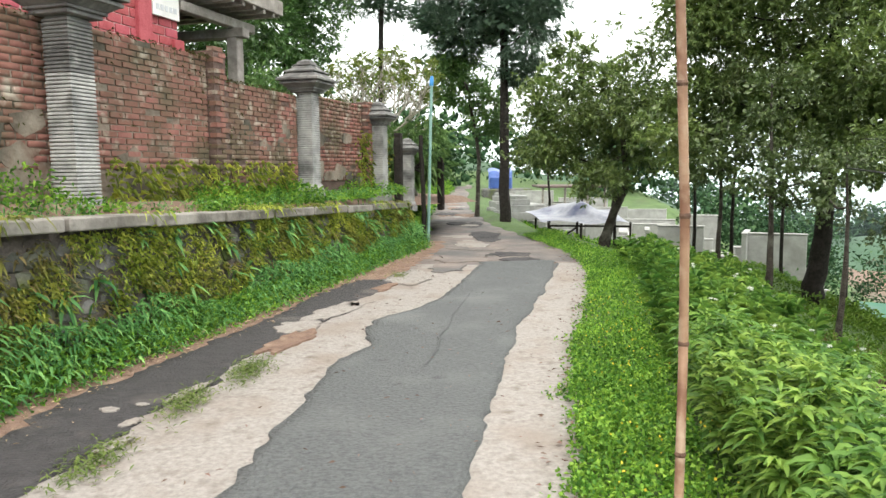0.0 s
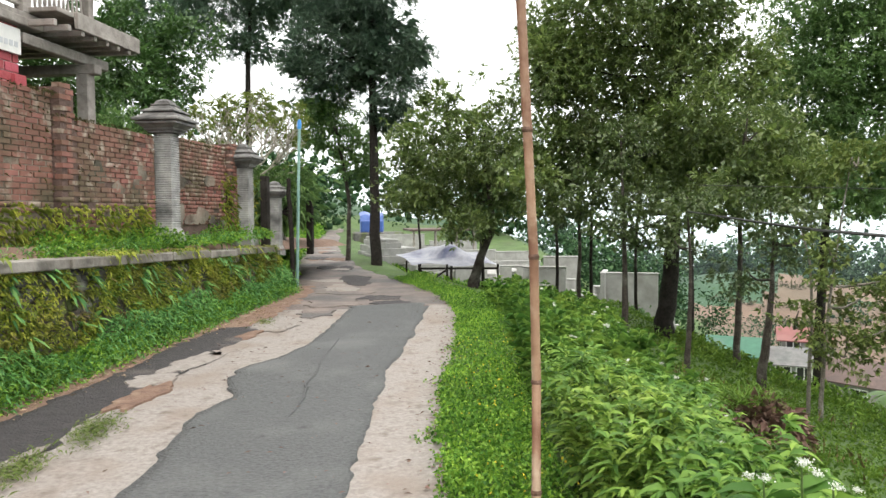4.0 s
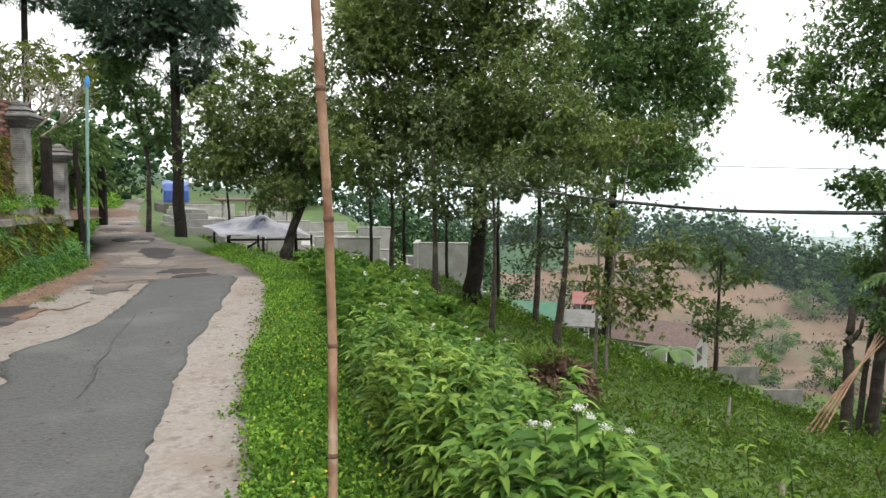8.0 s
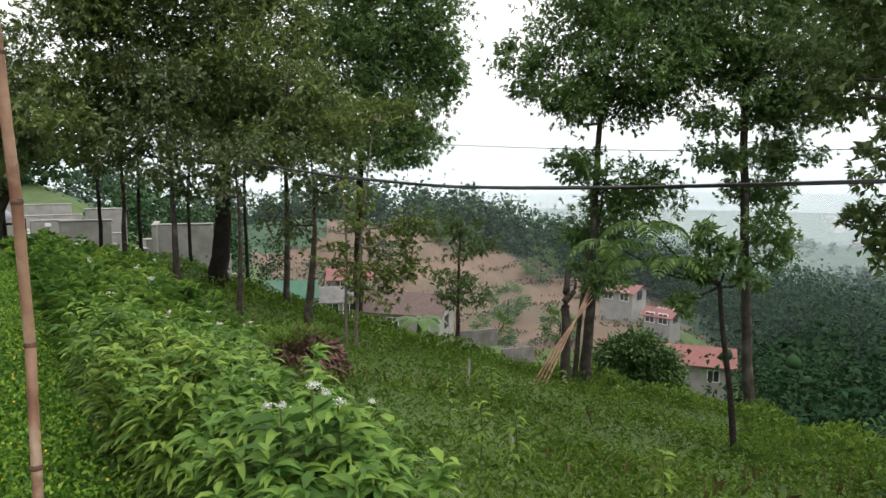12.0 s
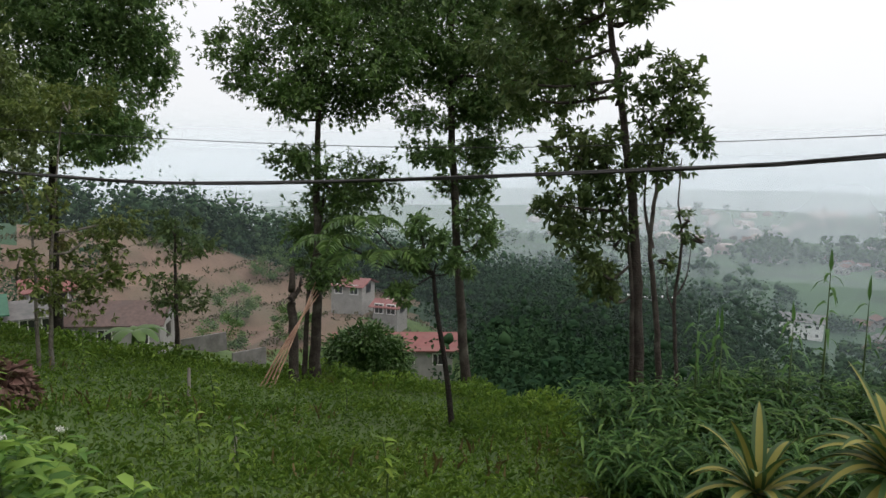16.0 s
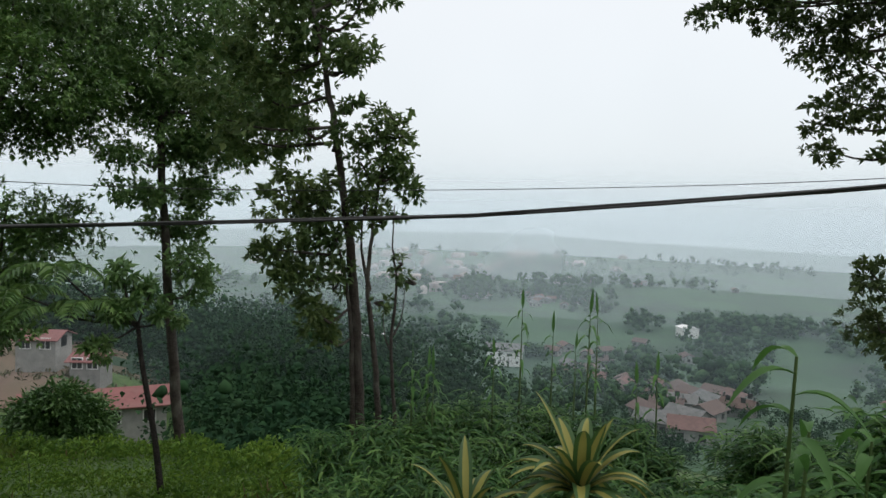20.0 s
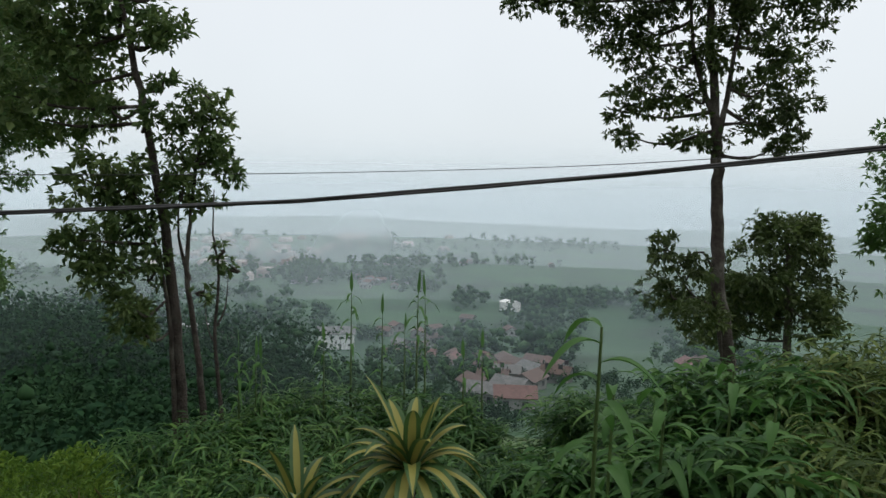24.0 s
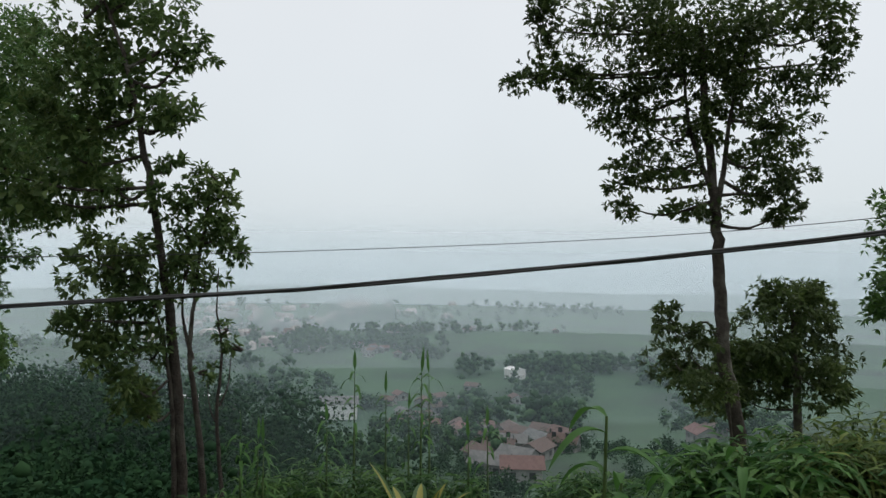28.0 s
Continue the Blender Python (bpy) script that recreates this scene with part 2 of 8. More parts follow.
M["soil"] = material("bare_terraced_soil", (0.112, 0.073, 0.052), (0.182, 0.124, 0.088), 0.16, 0.95, 0.4, c3=(0.09, 0.08, 0.05), scale3=0.07, mix3=0.46, bump_scale=1.5)
M["dry_leaf"] = leaf("dry_brown_leaf", (0.10, 0.058, 0.045), (0.20, 0.128, 0.10), 0.1)
M["straw"] = leaf("dry_straw", (0.26, 0.18, 0.11), (0.42, 0.32, 0.21), 0.1)
M["petal"] = leaf("white_petal", (0.7, 0.72, 0.68), (0.82, 0.83, 0.78), 0.3, 0.1)
LEAF = {
    "olive": leaf("olive_leaf", (0.09, 0.145, 0.038), (0.18, 0.25, 0.07), 0.36, c3=(0.075, 0.115, 0.038), mix3=0.42, rough=0.36, spec=0.6),
    "dark": leaf("dark_leaf", (0.055, 0.09, 0.03), (0.11, 0.16, 0.05), c3=(0.13, 0.16, 0.05), mix3=0.3, rough=0.36, spec=0.6),
    "deep": leaf("deep_green_leaf", (0.072, 0.148, 0.048), (0.15, 0.255, 0.078), 0.4, c3=(0.075, 0.13, 0.042), mix3=0.4, rough=0.42, spec=0.35),
    "fresh": leaf("fresh_green_leaf", (0.066, 0.138, 0.034), (0.13, 0.235, 0.06), 0.36, c3=(0.05, 0.095, 0.03), mix3=0.42, rough=0.38, spec=0.55),
    "light": leaf("light_leaf", (0.08, 0.12, 0.03), (0.14, 0.19, 0.05), c3=(0.17, 0.10, 0.05), mix3=0.3),
    "wilt": leaf("red_tinged_leaf", (0.065, 0.118, 0.04), (0.13, 0.185, 0.062), 0.4, c3=(0.18, 0.07, 0.042), mix3=0.24),
    "pine": leaf("pine_needles", (0.042, 0.085, 0.056), (0.085, 0.135, 0.085), 0.25, spec=0.4),
    "airy": leaf("airy_leaf", (0.048, 0.075, 0.028), (0.095, 0.135, 0.042), 0.38, c3=(0.04, 0.055, 0.025), mix3=0.4),
    "weed": leaf("bright_weed_leaf", (0.085, 0.20, 0.028), (0.20, 0.39, 0.055), 0.4, island=0.55, c3=(0.17, 0.30, 0.05), mix3=0.35),
    "herb": leaf("lanceolate_herb_leaf", (0.082, 0.185, 0.033), (0.172, 0.315, 0.062), 0.42, c3=(0.20, 0.31, 0.06), mix3=0.38, island=0.5),
    "grass": leaf("slope_grass", (0.078, 0.158, 0.024), (0.155, 0.26, 0.04), 0.38, c3=(0.15, 0.16, 0.048), mix3=0.32),
    "moss": leaf("wall_fern", (0.17, 0.24, 0.035), (0.36, 0.41, 0.075), 0.4, c3=(0.15, 0.12, 0.045), mix3=0.42, island=0.5),
    "bamboo": leaf("bamboo_leaf", (0.026, 0.074, 0.02), (0.062, 0.145, 0.034), 0.35, 0.6, spec=0.2),
    "cane": leaf("broad_cane_leaf", (0.032, 0.092, 0.022), (0.07, 0.165, 0.036), 0.35, 0.4, spec=0.2),
    "verge": leaf("bluish_verge_leaf", (0.075, 0.21, 0.062), (0.175, 0.38, 0.115), 0.42, 0.5, c3=(0.16, 0.33, 0.06), mix3=0.36),
    "scrub": leaf("dry_scrub_blades", (0.04, 0.085, 0.022), (0.10, 0.14, 0.038), c3=(0.14, 0.125, 0.045), mix3=0.34, island=0.5, spec=0.1),
    "ravine": material("ravine_foliage", (0.012, 0.034, 0.019), (0.034, 0.07, 0.031), 0.16, 0.95, 0, c3=(0.022, 0.055, 0.022), scale3=0.5, mix3=0.45, island=0.22, translucent=0.12, spec=0.04),
    "bush": leaf("glossy_bush_leaf", (0.035, 0.085, 0.022), (0.075, 0.15, 0.04), 0.25, rough=0.4, spec=0.4),
    "strap": leaf("strap_leaf_green", (0.03, 0.075, 0.022), (0.06, 0.125, 0.035), 0.25, 0.2, spec=0.35),
    "frangipani": leaf("frangipani_leaf", (0.10, 0.15, 0.035), (0.20, 0.25, 0.06), 0.3),
    "far": leaf("far_foliage", (0.024, 0.058, 0.03), (0.055, 0.105, 0.046), 0.15, 0.5, rough=0.95, spec=0.05),
}


# ---- builders ----
def thing(name, label, category, group="", kind="", at=(0, 0, 0)):
    ob = new(name)
    ob.empty_display_size = 0.2
    ob.location = at
    return tagged(ob, label, category, group, kind)


def finish(name, me, mat, parent=None, label="", smooth=False):
    me.materials.append(mat)
    if smooth:
        me.polygons.foreach_set("use_smooth", [True] * len(me.polygons))
    ob = new(name, me)
    if parent is not None:
        ob.parent = parent
        ob.location = -Vector(parent.matrix_basis.translation) if parent.parent is None else (0, 0, 0)
    if label:
        ob["label"] = label
    return ob


def part(name, bm, mat, parent=None, label="", smooth=False):
    """Links a bmesh in world coordinates as one mesh under its thing, whose Empty has no turn."""
    me = bpy.data.meshes.new(name)
    bm.to_mesh(me)
    bm.free()
    return finish(name, me, mat, parent, label, smooth)


def raw(name, verts, faces, mat, parent=None, label="", smooth=False):
    """verts: n x 3 array; faces: m x k array of one corner count."""
    verts, faces = np.asarray(verts, np.float32), np.asarray(faces, np.int32)
    me = bpy.data.meshes.new(name)
    me.vertices.add(len(verts))
    me.vertices.foreach_set("co", verts.ravel())
    k = faces.shape[1]
    me.loops.add(faces.size)
    me.loops.foreach_set("vertex_index", faces.ravel())
    me.polygons.add(len(faces))
    me.polygons.foreach_set("loop_start", np.arange(0, faces.size, k, dtype=np.int32))
    me.update(calc_edges=True)
    return finish(name, me, mat, parent, label, smooth)


def box_bm(bm, x0, x1, y0, y1, z0, z1, bevel=0.0, turn=0.0, at=(0, 0, 0)):
    got = bmesh.ops.create_cube(bm, size=1.0, matrix=Matrix.Translation(at) @ Matrix.Rotation(turn, 4, "Z") @ Matrix.Translation(((x0 + x1) / 2, (y0 + y1) / 2, (z0 + z1) / 2)) @ Matrix.Diagonal((x1 - x0, y1 - y0, z1 - z0, 1)))
    if bevel:
        edges = list({e for v in got["verts"] for e in v.link_edges})
        bmesh.ops.bevel(bm, geom=edges, offset=bevel, segments=1, affect="EDGES")
    return bm


def block(name, dims, mat, parent, bevel=0.01, turn=0.0, at=(0, 0, 0), label=""):
    return part(name, box_bm(bmesh.new(), *dims, bevel, turn, at), mat, parent, label)


def tube(name, pts, radii, mat, parent, sides=8, label="", wobble=0.0, seed=1, steps=6):
    """A tapered round stem through the points."""
    rng = np.random.default_rng(seed)
    pts = np.array(pts, float)
    fine, rad = [], []
    n = len(pts)
    for i in range(n - 1):
        p0, p1, p2, p3 = pts[max(i - 1, 0)], pts[i], pts[i + 1], pts[min(i + 2, n - 1)]
        for s in np.linspace(0, 1, steps, endpoint=(i == n - 2)):
            fine.append(0.5 * (2 * p1 + (p2 - p0) * s + (2 * p0 - 5 * p1 + 4 * p2 - p3) * s**2 + (3 * p1 - p0 - 3 * p2 + p3) * s**3))
            rad.append(radii[i] * (1 - s) + radii[i + 1] * s)
    fine, rad = np.array(fine), np.array(rad)
    if wobble:
        fine[1:-1] += rng.normal(0, wobble, (len(fine) - 2, 3)) * [1, 1, 0.3]
    tan = np.gradient(fine, axis=0)
    tan /= np.linalg.norm(tan, axis=1)[:, None] + 1e-9
    ref = np.where(np.abs(tan[:, 2:3]) > 0.9, [[1.0, 0, 0]], [[0, 0, 1.0]])
    a = np.cross(tan, ref)
    a /= np.linalg.norm(a, axis=1)[:, None] + 1e-9
    b = np.cross(tan, a)
    ang = np.arange(sides) * 2 * np.pi / sides
    ring = fine[:, None] + rad[:, None, None] * (np.cos(ang)[None, :, None] * a[:, None] + np.sin(ang)[None, :, None] * b[:, None])
    i, j = np.meshgrid(np.arange(len(fine) - 1), np.arange(sides), indexing="ij")
    f = np.stack([i * sides + j, i * sides + (j + 1) % sides, (i + 1) * sides + (j + 1) % sides, (i + 1) * sides + j], -1).reshape(-1, 4)
    return raw(name, ring.reshape(-1, 3), f, mat, parent, label, smooth=True)


def leaf_arrays(pos, way, length, width, rng, fold=0.25, droop=0.0):
    """Pointed leaves, each two folded triangles pairs: from pos along way."""
    n = len(pos)
    way = way / (np.linalg.norm(way, axis=1)[:, None] + 1e-9)
    side = np.cross(way, rng.normal(0, 1, (n, 3)) * 0.5 + [0, 0, 1.0])
    side /= np.linalg.norm(side, axis=1)[:, None] + 1e-9
    up = np.cross(side, way)
    L, W = np.broadcast_to(length, n)[:, None], np.broadcast_to(width, n)[:, None]
    base, tip = pos, pos + way * L - [0, 0, 1.0] * L * droop
    m = pos + way * L * 0.45 + up * L * 0.06 * (1 if droop == 0 else 2)
    v = np.stack([base, m - side * W / 2 + up * W * fold, tip, m + side * W / 2 + up * W * fold], 1).reshape(-1, 3)
    q = np.arange(n)[:, None] * 4
    return v, np.concatenate([q + [0, 1, 2], q + [0, 2, 3]], 1).reshape(-1, 3)


def long_leaf_arrays(pos, way, length, width, rng, droop=0.5):
    """Longer lance-shaped leaves: eight corners, folded along the midrib, arching."""
    n = len(pos)
    way = way / (np.linalg.norm(way, axis=1)[:, None] + 1e-9)
    side = np.cross(way, rng.normal(0, 1, (n, 3)) * 0.3 + [0, 0, 1.0])
    side /= np.linalg.norm(side, axis=1)[:, None] + 1e-9
    up = np.cross(side, way)
    L, W = np.broadcast_to(length, n)[:, None], np.broadcast_to(width, n)[:, None]

    def mid(t):
        return pos + way * L * t - np.array([0, 0, 1.0]) * L * droop * t * t
    a, b = mid(0.3), mid(0.66)
    v = np.stack([pos, a - side * W * 0.5 + up * W * 0.2, a, a + side * W * 0.5 + up * W * 0.2, b - side * W * 0.36 + up * W * 0.15, b, b + side * W * 0.36 + up * W * 0.15, mid(1.0)], 1).reshape(-1, 3)
    q = np.arange(n)[:, None] * 8
    tri = [(0, 1, 2), (0, 2, 3), (1, 4, 5), (1, 5, 2), (2, 5, 6), (2, 6, 3), (4, 7, 5), (5, 7, 6)]
    return v, np.concatenate([q + t for t in tri], 1).reshape(-1, 3)


def clump_points(rng, c, r, rz, n, sub=0.3, hollow=0.55, each=85):
    """Leaf places in uneven clumps inside an ellipsoid, denser towards its skin."""
    k = max(6, int(n / each))
    d = rng.normal(0, 1, (k, 3))
    d /= np.linalg.norm(d, axis=1)[:, None]
    cc = d * (hollow + (1.05 - hollow) * rng.random((k, 1)) ** 0.6) * [r, r, rz]
    pick = rng.integers(0, k, n)
    off = rng.normal(0, 1, (n, 3)) * sub * (0.55 + 0.6 * rng.random((k, 1)))[pick] * [1, 1, 0.7]
    return np.array(c) + cc[pick] + off, cc[pick] + off * 2.2


def brow(y):
    """How far from the lane's edge the slope breaks off."""
    return np.interp(y, [-30, -3, 1, 4, 6.6, 7.7, 8.3, 9.3, 10.5, 11.7, 13.3, 15, 17, 19, 21, 40, 60], [6.0, 6.0, 6.8, 9.8, 9.3, 7.3, 6.6, 5.9, 5.4, 4.8, 4.8, 4.4, 5.2, 7.0, 9.0, 7.5, 16.0])


def hgt(x, y):
    """The ground's height."""
    x, y = np.asarray(x, float), np.asarray(y, float)
    s = x - road_right(y)
    sb = brow(y)
    k = np.interp(y, [-40, -2, 1.5, 3, 6, 9, 13, 17, 50], [0.15, 0.17, 0.2, 0.235, 0.26, 0.27, 0.27, 0.06, 0.03])
    z = -k * np.clip(s - 0.7, 0, sb + 1.5)
    z = np.minimum(z, np.where(s > 0.7, z, 0)) - np.where((y > 15) & (s > 1.0), np.clip((y - 15) / 4, 0, 1) * (np.clip(s - 1, 0, 1.5) * 0.42 + np.clip(s - 3, 0, 8) * 0.12), 0)
    over = np.clip(s - sb, 0, None)
    fall = 0.66 * np.clip(over - 0.6, 0, 30) + 0.17 * np.clip(over - 32, 0, 230)
    z = z - fall
    spur = 14.5 * np.exp(-(((x - 104) / 48) ** 2 + ((y - 96) / 40) ** 2)) + 9.0 * np.exp(-(((x - 60) / 30) ** 2 + ((y - 95) / 30) ** 2))
    spur = spur + 7.0 * np.exp(-(((x - 112) / 30) ** 2 + ((y - 38) / 34) ** 2)) + 3.0 * np.exp(-(((x - 92) / 24) ** 2 + ((y - 2) / 26) ** 2))
    spur = spur + 8.0 * np.exp(-(((x - 72) / 15) ** 2 + ((y - 40) / 11) ** 2))
    spur = spur + 7.0 * np.exp(-(((x - 44) / 12) ** 2 + ((y - 42) / 10) ** 2))
    z = z + spur
    steps = np.exp(-(((x - 78) / 36) ** 2 + ((y - 66) / 30) ** 2))
    z = z + np.clip(steps * 1.6 - 0.3, 0, 1) * 0.55 * np.sin((z + 0.04 * x) * 2 * np.pi / 1.8)
    z = np.maximum(z, -62 + 2 * np.sin(x / 170) * np.cos(y / 140))
    far = np.clip((np.hypot(x, y) - 700) / 1500, 0, 1)
    z = z + far * np.where(x > 0, 30 * np.clip(np.sin(np.arctan2(y, x) * 3 + 1.2), 0.15, 1) + 6 * np.sin(x / 130 + y / 210) * np.sin(y / 95), 0)
    left = np.clip(-(x + 12) / 40, 0, 1)
    z = np.where(x < -12, 6 * left, z)
    ahead = np.clip((y - 70) / 120, 0, 1) * np.clip((30 - x) / 40, 0, 1)
    z = z + ahead * 10
    bumps = 0.05 * np.sin(x * 1.7 + y * 0.6) * np.sin(y * 1.3 - x * 0.4)
    inroad = (x < road_right(y) + 0.1) & (x > road_left(y) - 0.05) & (y < 75)
    return np.where(inroad, np.minimum(z, 0) - 0.06, z + np.where(s > 0.4, bumps, 0))


def road_right(y):
    return np.interp(y, [-40, -2, 1, 3.4, 6, 9, 11, 13.2, 16.7, 20, 24, 29, 40, 68, 110], [-4, 0.15, 0.4, 0.63, 1.05, 1.8, 2.2, 2.33, 1.9, 1.3, 1.15, 0.95, 1.2, 2.6, 6])


def road_left(y):
    return np.interp(y, [-40, -2, 4, 5, 6, 7, 9, 11.3, 14.4, 22, 31, 51, 110], [-7, -3.9, -2.85, -2.75, -2.5, -2.2, -1.8, -0.95, -0.4, -0.5, -0.35, 0.5, 3.2])


# ---- ground ----
rad = np.concatenate([[0.002], np.arange(0.15, 16, 0.28), np.geomspace(16, 160, 150), np.geomspace(165, 3200, 60)])
ang = np.radians(np.concatenate([np.arange(-75, 95, 1.0), np.arange(95, 285, 4.0)]))
gr, ga = np.meshgrid(rad, ang, indexing="ij")
gx, gy = 1.2 + gr * np.cos(ga), 3 + gr * np.sin(ga)
gv = np.stack([gx, gy, hgt(gx, gy)], -1).reshape(-1, 3)
na = len(ang)
gi, gj = np.meshgrid(np.arange(len(rad) - 1), np.arange(na), indexing="ij")
gf = np.stack([gi * na + gj, (gi + 1) * na + gj, (gi + 1) * na + (gj + 1) % na, gi * na + (gj + 1) % na], -1).reshape(-1, 4)
ground = tagged(raw("ground", gv, gf, M["ground"], smooth=True), "grassy hillside falling away to a hazy green valley", "ground", kind="structure")
# bare soil on the spur, fields on the valley floor
me = ground.data
me.materials.append(M["soil"]), me.materials.append(M["field"])
fc = gv[gf].mean(1)
soil = (((fc[:, 0] - 76) / 34) ** 2 + ((fc[:, 1] - 64) / 27) ** 2 < 1 + 0.2 * np.sin(fc[:, 0] * 0.3)) & (fc[:, 0] > 44)
me.polygons.foreach_set("material_index", np.where(soil, 1, np.where((fc[:, 2] < -45) | (np.hypot(fc[:, 0], fc[:, 1]) > 88), 2, 0)).astype(np.int32))


def strip(name, left, right, ys, z, mat, parent, label="", thick=0.07, jitter=0.0, seed=3, across=6):
    """A slab of road between two edges x(y), with broken edges."""
    rng = np.random.default_rng(seed)
    ys = np.asarray(ys)
    l = np.array([left(y) for y in ys]) + rng.normal(0, 1, len(ys)) * jitter
    r = np.array([right(y) for y in ys]) + rng.normal(0, 1, len(ys)) * jitter
    u = np.linspace(0, 1, across)
    x = l[:, None] * (1 - u) + r[:, None] * u
    yy = np.repeat(ys[:, None], across, 1)
    zz = z + 0.012 * np.sin(x * 2.1 + yy * 1.1) * np.sin(yy * 0.9)
    top = np.stack([x, yy, zz], -1)
    x2, z2 = np.concatenate([x[:, :1] - 0.01, x, x[:, -1:] + 0.01], 1), np.concatenate([zz[:, :1] - thick, zz, zz[:, -1:] - thick], 1)
    v = np.stack([x2, np.repeat(ys[:, None], across + 2, 1), z2], -1).reshape(-1, 3)
    w = across + 2
    i, j = np.meshgrid(np.arange(len(ys) - 1), np.arange(w - 1), indexing="ij")
    f = np.stack([i * w + j, i * w + j + 1, (i + 1) * w + j + 1, (i + 1) * w + j], -1).reshape(-1, 4)
    return raw(name, v, f, mat, parent, label, smooth=False)


road = thing("road", "narrow concrete lane with fresh dark asphalt patch and broken edges", "road", kind="structure")
near_ys = np.arange(-6, 15.5, 0.11)
strip("concrete_slab", lambda y: road_left(y) + 0.25, lambda y: road_right(y), near_ys[near_ys < 12.4], 0.0, M["concrete"], road, jitter=0.02, seed=4, across=10)


def patch_left(y):
    return float(np.interp(y, [-6, 2.5, 3.4, 4.26, 5.05, 5.8, 6.3, 6.9, 7.4, 8.0, 8.66, 10, 11.1, 12], [-1.5, -1.25, -1.15, -1.1, -0.98, -0.95, -0.72, -0.84, -0.78, -0.35, -0.1, 0.2, 0.4, 0.6])) + 0.07 * noise.noise((y * 2.1, 3.0, 0.0)) + 0.05 * noise.noise((y * 6.3, 9.0, 0.0))


def patch_right(y):
    return float(np.interp(y, [-6, 1, 3.4, 4.2, 5.6, 7, 9, 11.7, 13], [-0.5, -0.15, 0.05, 0.18, 0.42, 0.68, 1.2, 1.82, 1.86])) + 0.02 * math.sin(y * 5)


strip("asphalt_patch", patch_left, patch_right, np.arange(-6, 12.2, 0.09), 0.02, M["asphalt"], road, "smooth dark grey fresh asphalt", 0.04, jitter=0.012, seed=5, across=14)
strip("old_asphalt_strip", lambda y: road_left(y) + 0.12, lambda y: float(np.interp(y, [-6, 3.4, 4.4, 5.8, 7.2, 10], [-2.6, -2.1, -2.0, -1.75, -1.4, -0.75])) + 0.06 * math.sin(y * 5.1), np.arange(-6, 10.3, 0.1), 0.012, M["old_asphalt"], road, "worn blackish asphalt strip", 0.03, jitter=0.03, seed=6)
strip("dirt_edge", lambda y: road_left(y) - 0.35, lambda y: road_left(y) + 0.32, np.arange(-6, 16, 0.15), 0.006, M["earth"], road, "reddish dirt shoulder", 0.03, jitter=0.06, seed=7)
strip("far_lane", lambda y: road_left(y), lambda y: road_right(y), np.concatenate([np.arange(11.9, 16, 0.15), np.arange(16, 75, 0.4)]), 0.004, M["far_road"], road, "old cracked lane running on uphill", jitter=0.05, seed=8)

